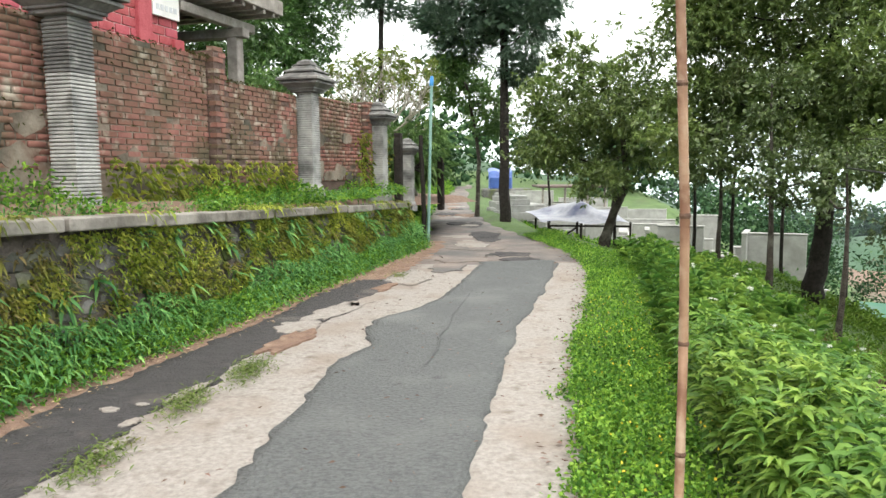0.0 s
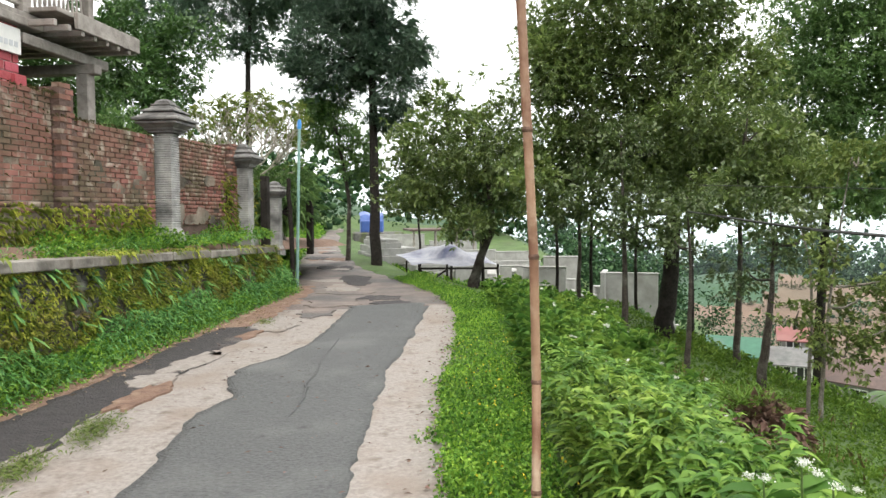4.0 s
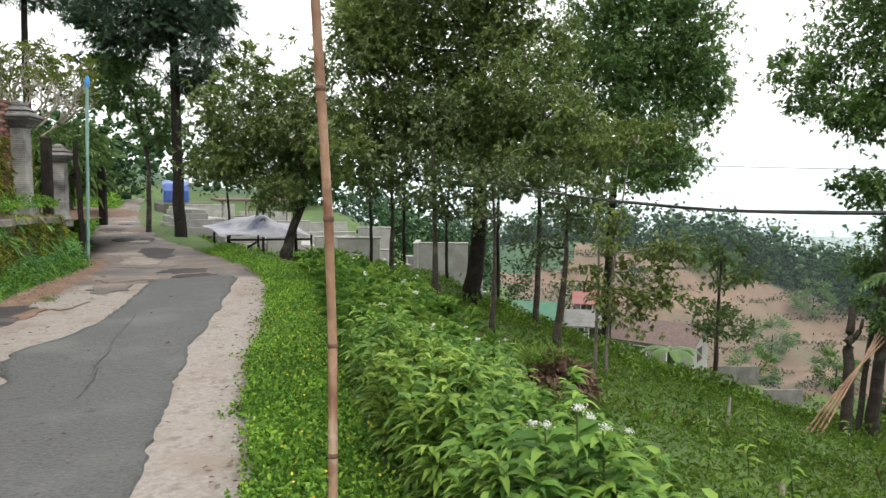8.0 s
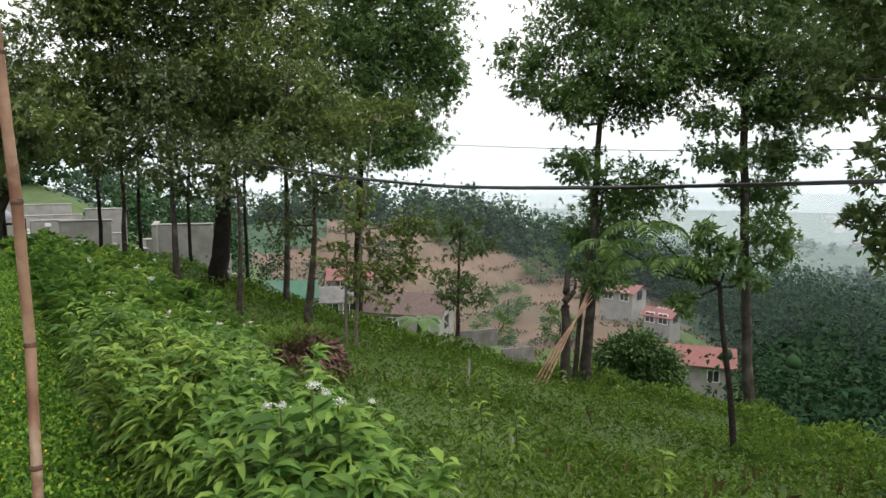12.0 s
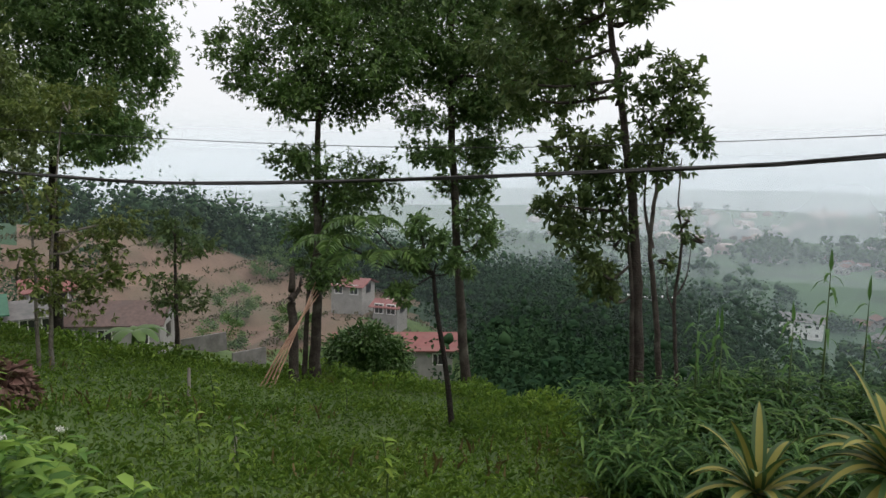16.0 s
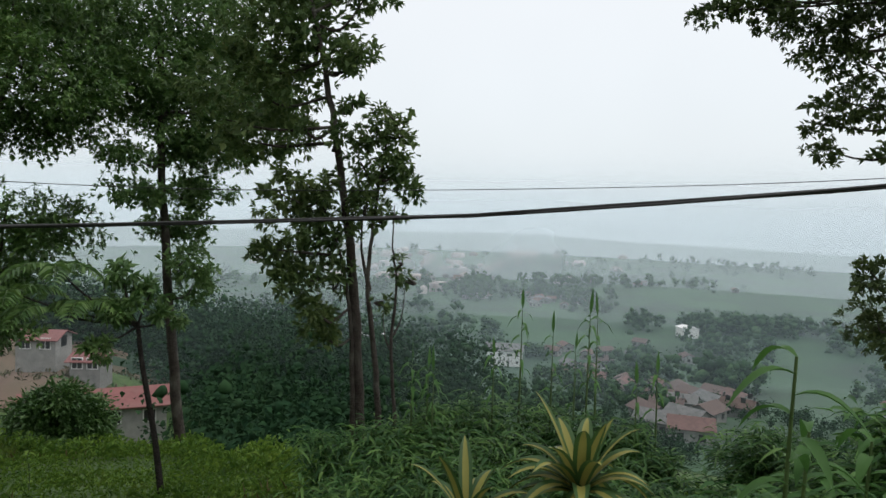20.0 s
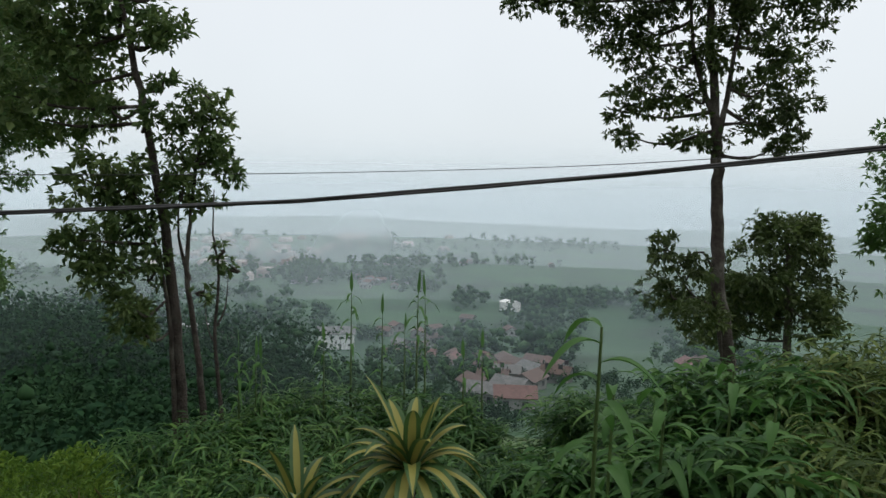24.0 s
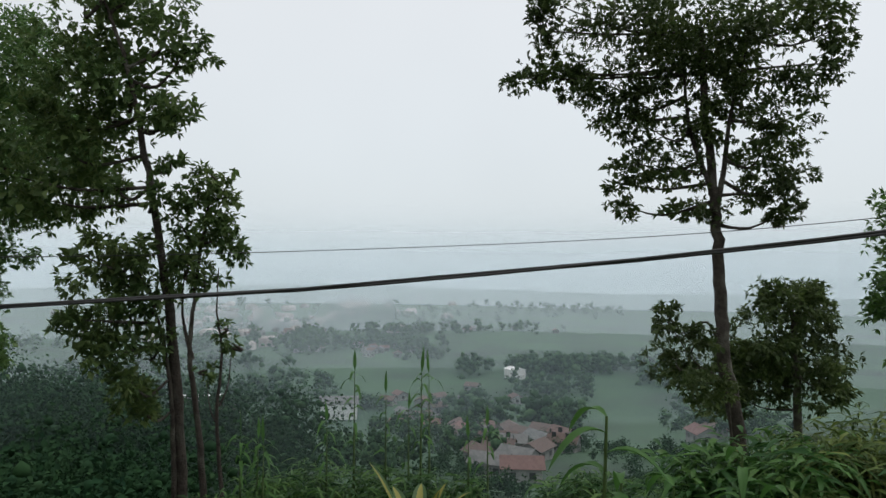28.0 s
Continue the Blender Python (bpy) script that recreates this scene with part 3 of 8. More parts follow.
def tree(name, label, style, size, density, trunks, clusters):
    """Trunks: (points, radius) lists; clusters: centre, half width, half height of leafy masses."""
    rng = np.random.default_rng(int(abs(trunks[0][0][0][0]) * 977 + len(clusters) * 31 + abs(trunks[0][0][0][1]) * 131))
    size = size * 0.58
    blade = 1.12 * size
    first = trunks[0][0]
    bx, by = first[0][0], first[0][1]
    root = (bx, by, float(hgt(bx, by)) - 0.1)
    th = thing(name, label, "tree", at=root)
    mat = M["pale_bark"] if style == "light" else M["grey_bark"] if trunks[0][1] < 0.15 and style != "pine" else M["bark"]
    bole = None
    for k, (pts, r) in enumerate(trunks):
        pts = [tuple(p) for p in pts]
        if k == 0 or pts[0][2] < root[2] + 1.2:
            pts = [(pts[0][0], pts[0][1], float(hgt(pts[0][0], pts[0][1])) - 0.1)] + [p for p in pts if p[2] > root[2] + 0.35]
        taper = [r * (1.15 if i == 0 else 1.0 - (0.62 if r > 0.1 else 0.82) * i / (len(pts) - 1)) for i in range(len(pts))]
        stem = tube("trunk" if k == 0 else "limb", pts, taper, mat, th, 10 if r > 0.08 else 7, wobble=r * 0.1, seed=k + 2)
        bole = bole or stem
    spine = np.concatenate([np.linspace(a, b, 8) for pts, r in trunks for a, b in zip(np.array(pts)[:-1], np.array(pts)[1:])])
    rng_b = np.random.default_rng(5)
    P, W, L, R = [], [], [], []
    for k, (cx, cy, cz, r, rz) in enumerate(clusters):
        c = np.array([cx, cy, cz])
        low = spine[spine[:, 2] < cz + 0.1] if (spine[:, 2] < cz + 0.1).any() else spine
        j = low[np.argmin(np.linalg.norm((low - c) * [1, 1, 0.6], axis=1) + 0.0)]
        midp = (j + c) / 2 + [0, 0, -0.12 * r] + rng_b.normal(0, 0.08, 3)
        tube("branch", [j, midp, c + [0, 0, rz * 0.3]], [max(0.012, trunks[0][1] * 0.28), 0.018, 0.006], mat, bole, 5, seed=k, steps=4)
        area = r * r * 2 + r * rz * 2
        # large shaded leaves inside, tufts of small ones over the skin
        p, out = clump_points(rng, c, r * 0.78, rz * 0.78, min(int(density * 1.5 * area / (size * size)) + 8, 3000), 0.14 * r + 0.03, 0.1)
        P.append(p), W.append(out + rng.normal(0, 0.4, out.shape)), L.append(blade * 1.15 * (0.75 + 0.5 * rng.random(len(p)))), R.append(np.full(len(p), 0.62))
        n = min(int(density * (1.25 if style != "pine" else 2.0) * area / (size * size)) + 8, 3200)
        p, out = clump_points(rng, c, r, rz, n, 0.17 * r + 0.03, 0.45, 14)
        m = 6 if style != "pine" else 8
        out = np.repeat(out / (np.linalg.norm(out, axis=1)[:, None] + 1e-6), m, 0) * 0.55 + rng.normal(0, 0.6, (n * m, 3)) + [0, 0, -0.3]
        P.append(np.repeat(p, m, 0)), W.append(out), L.append(blade * 0.86 * (0.7 + 0.6 * rng.random(n * m))), R.append(np.full(n * m, 0.36 if style != "pine" else 0.09))
    P, W, L, R = np.concatenate(P), np.concatenate(W), np.concatenate(L), np.concatenate(R)
    v, f = leaf_arrays(P, W, L, L * R, rng)
    raw("crown", v, f, LEAF[style], th, "leafy crown with gaps of sky")
    return th


tree("broadleaf_tree", "tall leafy tree with dense olive-green dome crown and dark trunk", "olive", 0.195, 1.65,
     [([(6.93, 13.26, -1.21), (7.05, 13.2, 0.7), (7.06, 13.19, 3.62), (7.11, 13.16, 6.0)], 0.19)],
     [(5.44, 13.93, 3.95, 1.31, 1.07), (7.0, 13.94, 4.78, 1.55, 1.19), (7.22, 12.36, 3.42, 1.31, 1.07), (8.16, 12.56, 2.58, 1.31, 0.95), (6.35, 14.24, 2.98, 1.31, 0.83), (4.63, 13.53, 2.96, 0.71, 0.95), (7.17, 13.16, 2.47, 1.19, 0.71), (9.09, 12.68, 2.62, 0.71, 0.71), (6.41, 12.78, 5.8, 1.78, 1.07), (5.35, 14.01, 5.09, 1.07, 1.07), (8.46, 13.09, 4.41, 0.83, 0.95), (4.58, 13.53, 4.48, 0.71, 0.71), (4.0, 13.0, 2.25, 0.6, 0.6), (4.34, 12.84, 1.73, 0.4, 0.3)])
tree("thin_tree", "slender dark-stemmed tree among the roadside grove", "dark", 0.182, 0.8,
     [([(5.04, 13.12, -0.25), (5.06, 13.11, 0.96), (5.02, 13.13, 3.16)], 0.075)],
     [(5.02, 13.13, 3.05, 0.67, 0.56), (4.8, 13.85, 2.31, 0.56, 0.45), (5.1, 12.44, 2.15, 0.56, 0.34), (4.6, 12.3, 1.75, 0.5, 0.36), (5.3, 12.9, 1.6, 0.4, 0.3)])
tree("thin_tree", "slender grey-stemmed tree leaning in the grove", "dark", 0.13, 0.8,
     [([(5.17, 11.23, -0.63), (5.14, 11.24, 0.84), (5.07, 11.27, 2.97)], 0.065)],
     [(5.09, 11.26, 2.78, 0.59, 0.49), (5.63, 11.6, 1.93, 0.59, 0.29), (4.95, 10.8, 1.62, 0.5, 0.32), (5.4, 11.1, 1.15, 0.4, 0.2), (4.75, 10.83, 1.3, 0.39, 0.2), (5.76, 10.95, 1.43, 0.39, 0.25)])
tree("thin_tree", "thin bare-stemmed tree on the grassy brow", "dark", 0.12, 0.64,
     [([(5.17, 9.21, -0.75), (5.2, 9.2, 0.54), (5.15, 9.22, 1.79)], 0.045)],
     [(5.21, 9.19, 1.71, 0.42, 0.34), (5.21, 9.7, 1.1, 0.34, 0.25)])
tree("broadleaf_tree", "leafy olive-green tree before the big dark trunk", "olive", 0.17, 1.4,
     [([(7.1, 11.0, -1.2), (7.1, 10.95, 0.6), (7.05, 10.9, 2.2), (7.1, 10.8, 3.2)], 0.06)],
     [(6.78, 10.58, 2.03, 0.65, 0.55), (7.27, 10.26, 1.74, 0.55, 0.42), (6.62, 11.26, 1.59, 0.47, 0.29), (7.64, 9.98, 2.27, 0.45, 0.55), (6.59, 11.86, 2.12, 0.49, 0.49), (7.3, 10.6, 2.9, 0.6, 0.5)])
tree("thin_tree", "young tree with a crooked grey stem", "dark", 0.12, 0.64,
     [([(6.44, 9.37, -0.89), (6.53, 9.3, 0.21), (6.55, 9.29, 1.1)], 0.075)],
     [(6.59, 9.26, 1.02, 0.45, 0.36), (6.5, 9.92, 0.61, 0.45, 0.36), (6.23, 8.92, 1.55, 0.45, 0.36), (6.93, 9.02, 1.46, 0.45, 0.36)])
tree("broadleaf_tree", "tall dark green tree with ragged crown edge", "deep", 0.215, 1.5,
     [([(11.82, 14.96, -2.5), (11.85, 14.94, 0.21), (12.07, 14.77, 5.41)], 0.17)],
     [(12.07, 14.77, 5.41, 1.82, 1.37), (13.38, 14.72, 4.21, 1.59, 1.37), (11.81, 13.9, 2.65, 1.37, 1.06), (13.25, 13.74, 5.19, 0.99, 1.21), (13.53, 14.57, 2.15, 0.76, 0.68), (12.6, 14.1, 2.0, 0.8, 0.55), (11.3, 13.4, 1.9, 0.6, 0.46), (11.04, 14.52, 4.18, 1.21, 1.06), (12.16, 14.73, 6.94, 1.97, 1.37), (13.99, 14.12, 3.89, 0.76, 0.91)])
tree("sapling", "sparse young tree with thin leafy twigs", "light", 0.13, 0.72,
     [([(6.01, 7.57, -1.18), (6.06, 7.53, 0.43), (6.22, 7.41, 2.21)], 0.03), ([(5.9, 7.66, -0.8), (5.91, 7.65, 0.73), (5.78, 7.75, 1.48)], 0.025)],
     [(6.27, 7.36, 2.14, 0.54, 0.27), (6.64, 7.59, 0.48, 0.46, 0.31), (5.79, 7.22, 1.06, 0.31, 0.31), (6.22, 7.42, -0.01, 0.46, 0.31), (6.9, 7.35, 0.72, 0.31, 0.19), (5.55, 7.39, 0.33, 0.23, 0.31), (6.55, 7.14, 0.16, 0.31, 0.19)])
tree("thin_tree", "thin leaning tree with wilted brown leaves", "wilt", 0.156, 0.62,
     [([(9.5, 8.98, -1.63), (9.51, 8.98, -0.48), (9.52, 8.96, 0.5)], 0.06)],
     [(9.47, 9.01, 0.3, 0.42, 0.31), (9.78, 9.51, -0.79, 0.42, 0.42), (9.21, 8.46, -0.76, 0.42, 0.31), (9.67, 8.82, 0.12, 0.52, 0.26)])
tree("broadleaf_tree", "low leafy tree leaning beside the tarpaulin shelter", "olive", 0.195, 1.65,
     [([(3.56, 16.06, -0.15), (3.78, 16.01, 0.6), (4.03, 15.95, 1.37), (3.81, 16.0, 3.13)], 0.12)],
     [(2.61, 16.24, 2.85, 0.92, 1.05), (3.58, 16.78, 2.28, 1.05, 0.92), (3.76, 15.28, 3.3, 0.79, 1.18), (2.3, 16.29, 1.98, 0.79, 0.52), (2.99, 16.88, 4.06, 0.65, 0.79), (3.39, 15.36, 1.37, 0.65, 0.39), (4.29, 15.91, 2.39, 0.52, 1.18)])
tree("pine_tree", "tall pine with dark tufted needles", "pine", 0.39, 1.89,
     [([(1.83, 21.74, -0.22), (1.78, 21.74, 3.98), (1.73, 21.74, 8.24), (1.73, 21.75, 10.76)], 0.16)],
     [(1.37, 21.77, 6.54, 1.92, 1.39), (0.52, 22.75, 5.86, 1.39, 0.87), (2.44, 20.72, 5.51, 0.87, 1.04), (1.55, 21.78, 7.74, 1.57, 1.04), (-0.35, 22.74, 6.38, 0.78, 0.78), (1.5, 20.8, 8.92, 1.74, 1.39), (2.29, 21.73, 4.58, 0.78, 0.44), (0.56, 22.73, 8.15, 1.04, 1.04), (2.94, 20.64, 6.48, 0.52, 0.7)])
tree("thin_tree", "thin dark tree with a bent stem beside the road", "deep", 0.26, 1.44,
     [([(1.07, 23.99, 0.19), (1.1, 23.99, 2.14), (0.71, 24.0, 4.41)], 0.11)],
     [(0.53, 24.01, 4.41, 1.15, 0.96), (1.53, 25.0, 4.14, 0.77, 0.77), (0.15, 22.97, 5.0, 0.96, 0.77), (1.45, 23.99, 3.09, 0.77, 0.57)])
tree("tall_tree", "tall layered tree with bare trunk behind the wall", "pine", 0.455, 1.26,
     [([(-2.96, 33.89, 7.37), (-2.83, 33.9, 10.23), (-2.6, 33.92, 13.86)], 0.16)],
     [(-4.07, 33.77, 10.94, 2.44, 0.81), (-1.87, 35.43, 11.2, 1.63, 0.81), (-5.09, 32.13, 9.48, 2.17, 0.81), (-2.85, 33.92, 9.2, 1.63, 0.54), (-7.28, 34.71, 10.33, 1.9, 1.36), (-1.19, 32.5, 11.91, 2.72, 1.09), (-4.53, 33.77, 12.97, 3.26, 1.36)])
tree("broadleaf_tree", "dark leafy tree behind the brick wall", "bush", 0.325, 1.44,
     [([(-5.47, 25.44, 2.8), (-5.57, 25.41, 6.08)], 0.2)],
     [(-6.25, 25.25, 6.61, 1.45, 1.25), (-5.25, 26.63, 6.3, 1.45, 1.04), (-5.69, 24.23, 4.95, 1.45, 1.04), (-6.74, 25.15, 7.7, 1.25, 1.25), (-4.83, 26.69, 7.73, 1.45, 1.04)])
tree("broadleaf_tree", "dark leafy garden tree beside the balcony", "bush", 0.234, 1.6,
     [([(-4.9, 16.82, 2.4), (-4.89, 16.82, 4.17)], 0.08)],
     [(-5.55, 16.61, 4.62, 0.77, 0.49), (-5.06, 17.56, 4.41, 0.7, 0.63), (-4.3, 16.19, 4.93, 0.56, 0.7), (-5.93, 16.5, 4.17, 0.7, 0.42), (-5.37, 17.46, 3.81, 0.84, 0.49)])
tree("broadleaf_tree", "twin-trunked tree with broad green crown on the slope", "fresh", 0.142, 1.5,
     [([(10.2, 6.61, -1.96), (10.23, 6.55, -0.35), (10.25, 6.53, 2.24), (10.4, 6.3, 3.98)], 0.095), ([(10.1, 6.75, -1.94), (10.15, 6.67, -0.54), (10.27, 6.5, 0.63), (10.33, 6.4, 1.58)], 0.06)],
     [(9.56, 7.48, 3.16, 0.62, 0.57), (10.57, 6.98, 3.9, 1.05, 0.77), (10.18, 5.64, 3.44, 1.05, 0.86), (11.01, 5.2, 3.24, 0.72, 0.77), (10.89, 6.48, 2.75, 1.05, 0.48), (9.5, 6.69, 2.56, 0.57, 0.38), (10.36, 6.39, 4.8, 1.15, 0.77), (11.3, 5.73, 4.26, 0.86, 0.67), (9.63, 6.5, 1.58, 0.48, 0.29), (10.58, 6.05, 1.11, 0.77, 0.57), (10.73, 6.71, 0.39, 0.67, 0.57), (9.88, 6.1, -0.17, 0.48, 0.48)])
tree("broadleaf_tree", "slim straight-trunked tree with tiered dark crown", "deep", 0.138, 1.5,
     [([(11.58, 4.35, -2.51), (11.52, 4.52, -0.32), (11.46, 4.65, 2.15), (11.45, 4.68, 4.16)], 0.11)],
     [(11.57, 4.39, 2.97, 0.88, 0.78), (12.24, 4.08, 3.67, 0.97, 0.97), (11.44, 3.09, 3.04, 0.78, 0.78), (11.43, 4.75, 3.8, 0.68, 0.78), (12.19, 4.21, 2.4, 0.78, 0.29), (10.84, 4.74, 1.72, 0.44, 0.24), (11.69, 4.11, 1.73, 0.58, 0.29), (12.03, 4.62, 1.19, 0.58, 0.24), (11.12, 4.06, 0.69, 0.39, 0.29), (11.67, 4.2, 0.21, 0.34, 0.29), (12.06, 4.54, 4.8, 1.27, 0.78), (10.75, 4.91, 2.26, 0.39, 0.24)])
tree("slope_tree", "leaning slim tree with open dark crown and reddish young leaves", "wilt", 0.15, 0.85,
     [([(7.99, 0.96, -0.68), (7.98, 1.05, 0.72), (7.96, 1.16, 1.63), (7.93, 1.35, 2.77), (7.90, 1.52, 3.64), (7.85, 1.75, 4.3)], 0.075)],
     [(8.41, 2.64, 3.07, 0.52, 0.45), (8.34, 2.20, 2.69, 0.50, 0.44), (8.21, 1.88, 3.06, 0.49, 0.39), (8.08, 1.56, 3.40, 0.51, 0.32), (8.32, 2.28, 2.24, 0.40, 0.21), (8.06, 1.67, 2.39, 0.20, 0.29), (7.74, 1.17, 3.09, 0.25, 0.17), (7.77, 0.98, 3.19, 0.24, 0.15), (7.74, 1.18, 2.37, 0.12, 0.23), (8.29, 1.99, 3.66, 0.73, 0.33), (8.50, 2.69, 2.47, 0.35, 0.31), (7.76, 1.07, 2.65, 0.13, 0.08), (8.07, 1.15, 4.07, 0.38, 0.28), (8.12, 1.44, 4.36, 0.51, 0.29), (8.20, 2.01, 4.22, 0.52, 0.39), (7.90, 0.96, 3.80, 0.22, 0.18)])
tree("slope_tree", "slender tree with hanging dark leaf masses beside the leaning trunk", "wilt", 0.15, 1.3,
     [([(7.92, 1.02, -0.68), (7.9, 1.08, 0.5), (7.86, 1.25, 1.3), (7.8, 1.5, 1.8)], 0.035)],
     [(7.73, 1.81, 1.62, 0.23, 0.30), (7.80, 1.49, 1.78, 0.30, 0.32), (7.71, 1.88, 1.04, 0.23, 0.26), (7.79, 1.53, 1.17, 0.37, 0.36), (7.76, 1.67, 0.77, 0.26, 0.25), (7.80, 1.45, 0.47, 0.28, 0.25), (7.82, 1.38, 0.19, 0.20, 0.17), (7.85, 1.21, 1.33, 0.23, 0.31), (7.85, 1.23, 0.84, 0.18, 0.22)])
tree("slope_tree", "thin twisting tree with red-tipped leaf tufts at its top", "wilt", 0.14, 1.25,
     [([(7.81, 0.72, -0.75), (7.81, 0.79, 0.08), (7.80, 0.87, 0.74), (7.80, 0.83, 1.40), (7.81, 0.74, 2.10), (7.82, 0.69, 2.50)], 0.042), ([(7.80, 0.85, 0.7), (7.82, 0.95, 1.15), (7.79, 0.93, 1.6)], 0.022)],
     [(7.82, 0.69, 2.51, 0.21, 0.21), (7.83, 0.50, 2.29, 0.13, 0.21), (7.79, 0.91, 2.36, 0.16, 0.16), (7.81, 0.73, 2.04, 0.27, 0.27), (7.83, 0.54, 1.85, 0.16, 0.21), (7.80, 0.89, 1.66, 0.21, 0.25), (7.81, 0.74, 1.52, 0.16, 0.13), (7.78, 0.98, 2.01, 0.13, 0.21)])
tree("bare_sapling", "nearly bare whip-like sapling with a few pointed shoots", "wilt", 0.12, 0.5,
     [([(7.43, 0.51, -0.64), (7.43, 0.57, 0.17), (7.43, 0.53, 0.80), (7.43, 0.58, 1.19), (7.43, 0.57, 1.63)], 0.026), ([(7.43, 0.55, 0.3), (7.43, 0.47, 0.5), (7.43, 0.44, 0.85)], 0.012), ([(7.43, 0.56, 0.1), (7.43, 0.64, 0.3), (7.43, 0.66, 0.6)], 0.01)],
     [(7.43, 0.44, 0.87, 0.05, 0.10), (7.43, 0.66, 0.62, 0.05, 0.10), (7.43, 0.52, 1.0, 0.05, 0.12)])
tree("slope_tree", "tall forked tree with airy open crown on the slope", "airy", 0.155, 0.95,
     [([(9.28, -6.4, -0.97), (9.42, -6.26, 0.31), (9.58, -6.30, 1.28), (9.61, -6.26, 2.19), (9.63, -6.22, 2.85), (9.69, -6.13, 3.93), (9.72, -6.08, 5.24)], 0.12), ([(9.62, -6.24, 2.6), (9.66, -6.17, 2.90), (9.80, -5.94, 3.70), (9.84, -5.88, 4.44), (9.88, -5.82, 5.19)], 0.055), ([(9.62, -6.25, 2.5), (9.56, -6.33, 3.01), (9.51, -6.41, 3.82), (9.42, -6.54, 4.53), (9.36, -6.62, 5.0)], 0.05), ([(9.42, -6.26, 0.31), (9.52, -6.04, 0.86), (9.77, -5.64, 0.6)], 0.03)],
     [(10.87, -3.67, 4.56, 0.32, 0.18), (10.69, -4.16, 4.66, 0.49, 0.27), (10.49, -4.63, 4.52, 0.49, 0.40), (10.24, -5.16, 4.23, 0.49, 0.40), (10.31, -5.04, 3.88, 0.40, 0.23), (10.08, -5.46, 3.64, 0.43, 0.38), (10.20, -5.25, 3.16, 0.43, 0.32), (10.32, -5.00, 2.91, 0.20, 0.16), (10.27, -5.11, 2.55, 0.25, 0.14), (9.86, -5.85, 3.05, 0.36, 0.41), (9.79, -5.96, 2.53, 0.40, 0.18), (9.43, -6.51, 4.05, 0.58, 0.58), (9.12, -6.93, 3.77, 0.49, 0.49), (8.96, -7.14, 4.28, 0.40, 0.31), (9.25, -6.77, 3.23, 0.49, 0.40), (9.02, -7.06, 2.87, 0.40, 0.32), (9.35, -6.63, 2.67, 0.34, 0.25), (9.08, -6.98, 2.42, 0.32, 0.14), (9.72, -6.09, 3.93, 0.40, 0.40)]
     + [(8.70, -7.45, 4.46, 0.21, 0.20), (9.97, -5.66, 4.63, 0.52, 0.40), (9.63, -6.22, 4.77, 0.67, 0.40), (10.06, -5.51, 5.35, 1.34, 0.36), (9.36, -6.62, 5.20, 1.16, 0.40), (10.60, -3.88, 5.17, 0.28, 0.44), (10.51, -4.09, 5.60, 0.44, 0.35), (8.62, -7.55, 4.91, 0.25, 0.36), (8.85, -7.29, 5.28, 0.45, 0.31)])
tree("slope_shrub", "small leafy branches low on the slope", "airy", 0.16, 1.36,
     [([(9.02, -6.06, -0.27), (9.27, -5.69, 0.33), (9.46, -5.37, 0.88)], 0.025)],
     [(9.46, -5.37, 0.88, 0.25, 0.3), (9.8, -5.7, 0.18, 0.38, 0.42), (8.82, -5.54, 0.02, 0.34, 0.34), (9.23, -5.76, 0.65, 0.25, 0.25)])
tree("round_tree", "round-headed dark tree lower on the hillside", "airy", 0.26, 1.7,
     [([(15.05, -12.02, -2.62), (15.08, -11.99, -0.6), (15.14, -11.92, 0.75)], 0.13)],
     [(15.21, -11.82, 0.88, 0.91, 0.53), (15.46, -12.82, 0.44, 0.73, 0.83), (14.82, -10.98, -0.02, 0.68, 0.76), (15.0, -12.11, -0.6, 0.91, 0.76), (16.01, -12.11, -1.16, 0.76, 0.61), (14.09, -11.88, -0.97, 0.53, 0.61), (15.92, -10.92, -0.69, 0.76, 0.61), (16.63, -11.25, -1.67, 0.76, 0.61)])
tree("slope_tree", "leafy tree at the edge of the thicket", "fresh", 0.15, 1.44,
     [([(7.12, -7.4, -0.01), (7.16, -7.36, 1.36), (7.16, -7.36, 2.7)], 0.07)],
     [(7.31, -7.21, 2.04, 0.32, 0.32), (7.63, -7.51, 1.2, 0.4, 0.36), (6.9, -7.01, 0.78, 0.32, 0.48), (7.16, -7.37, 1.7, 0.4, 0.48), (7.32, -7.8, 2.33, 0.64, 0.48), (6.62, -7.26, 1.38, 0.64, 0.64)])


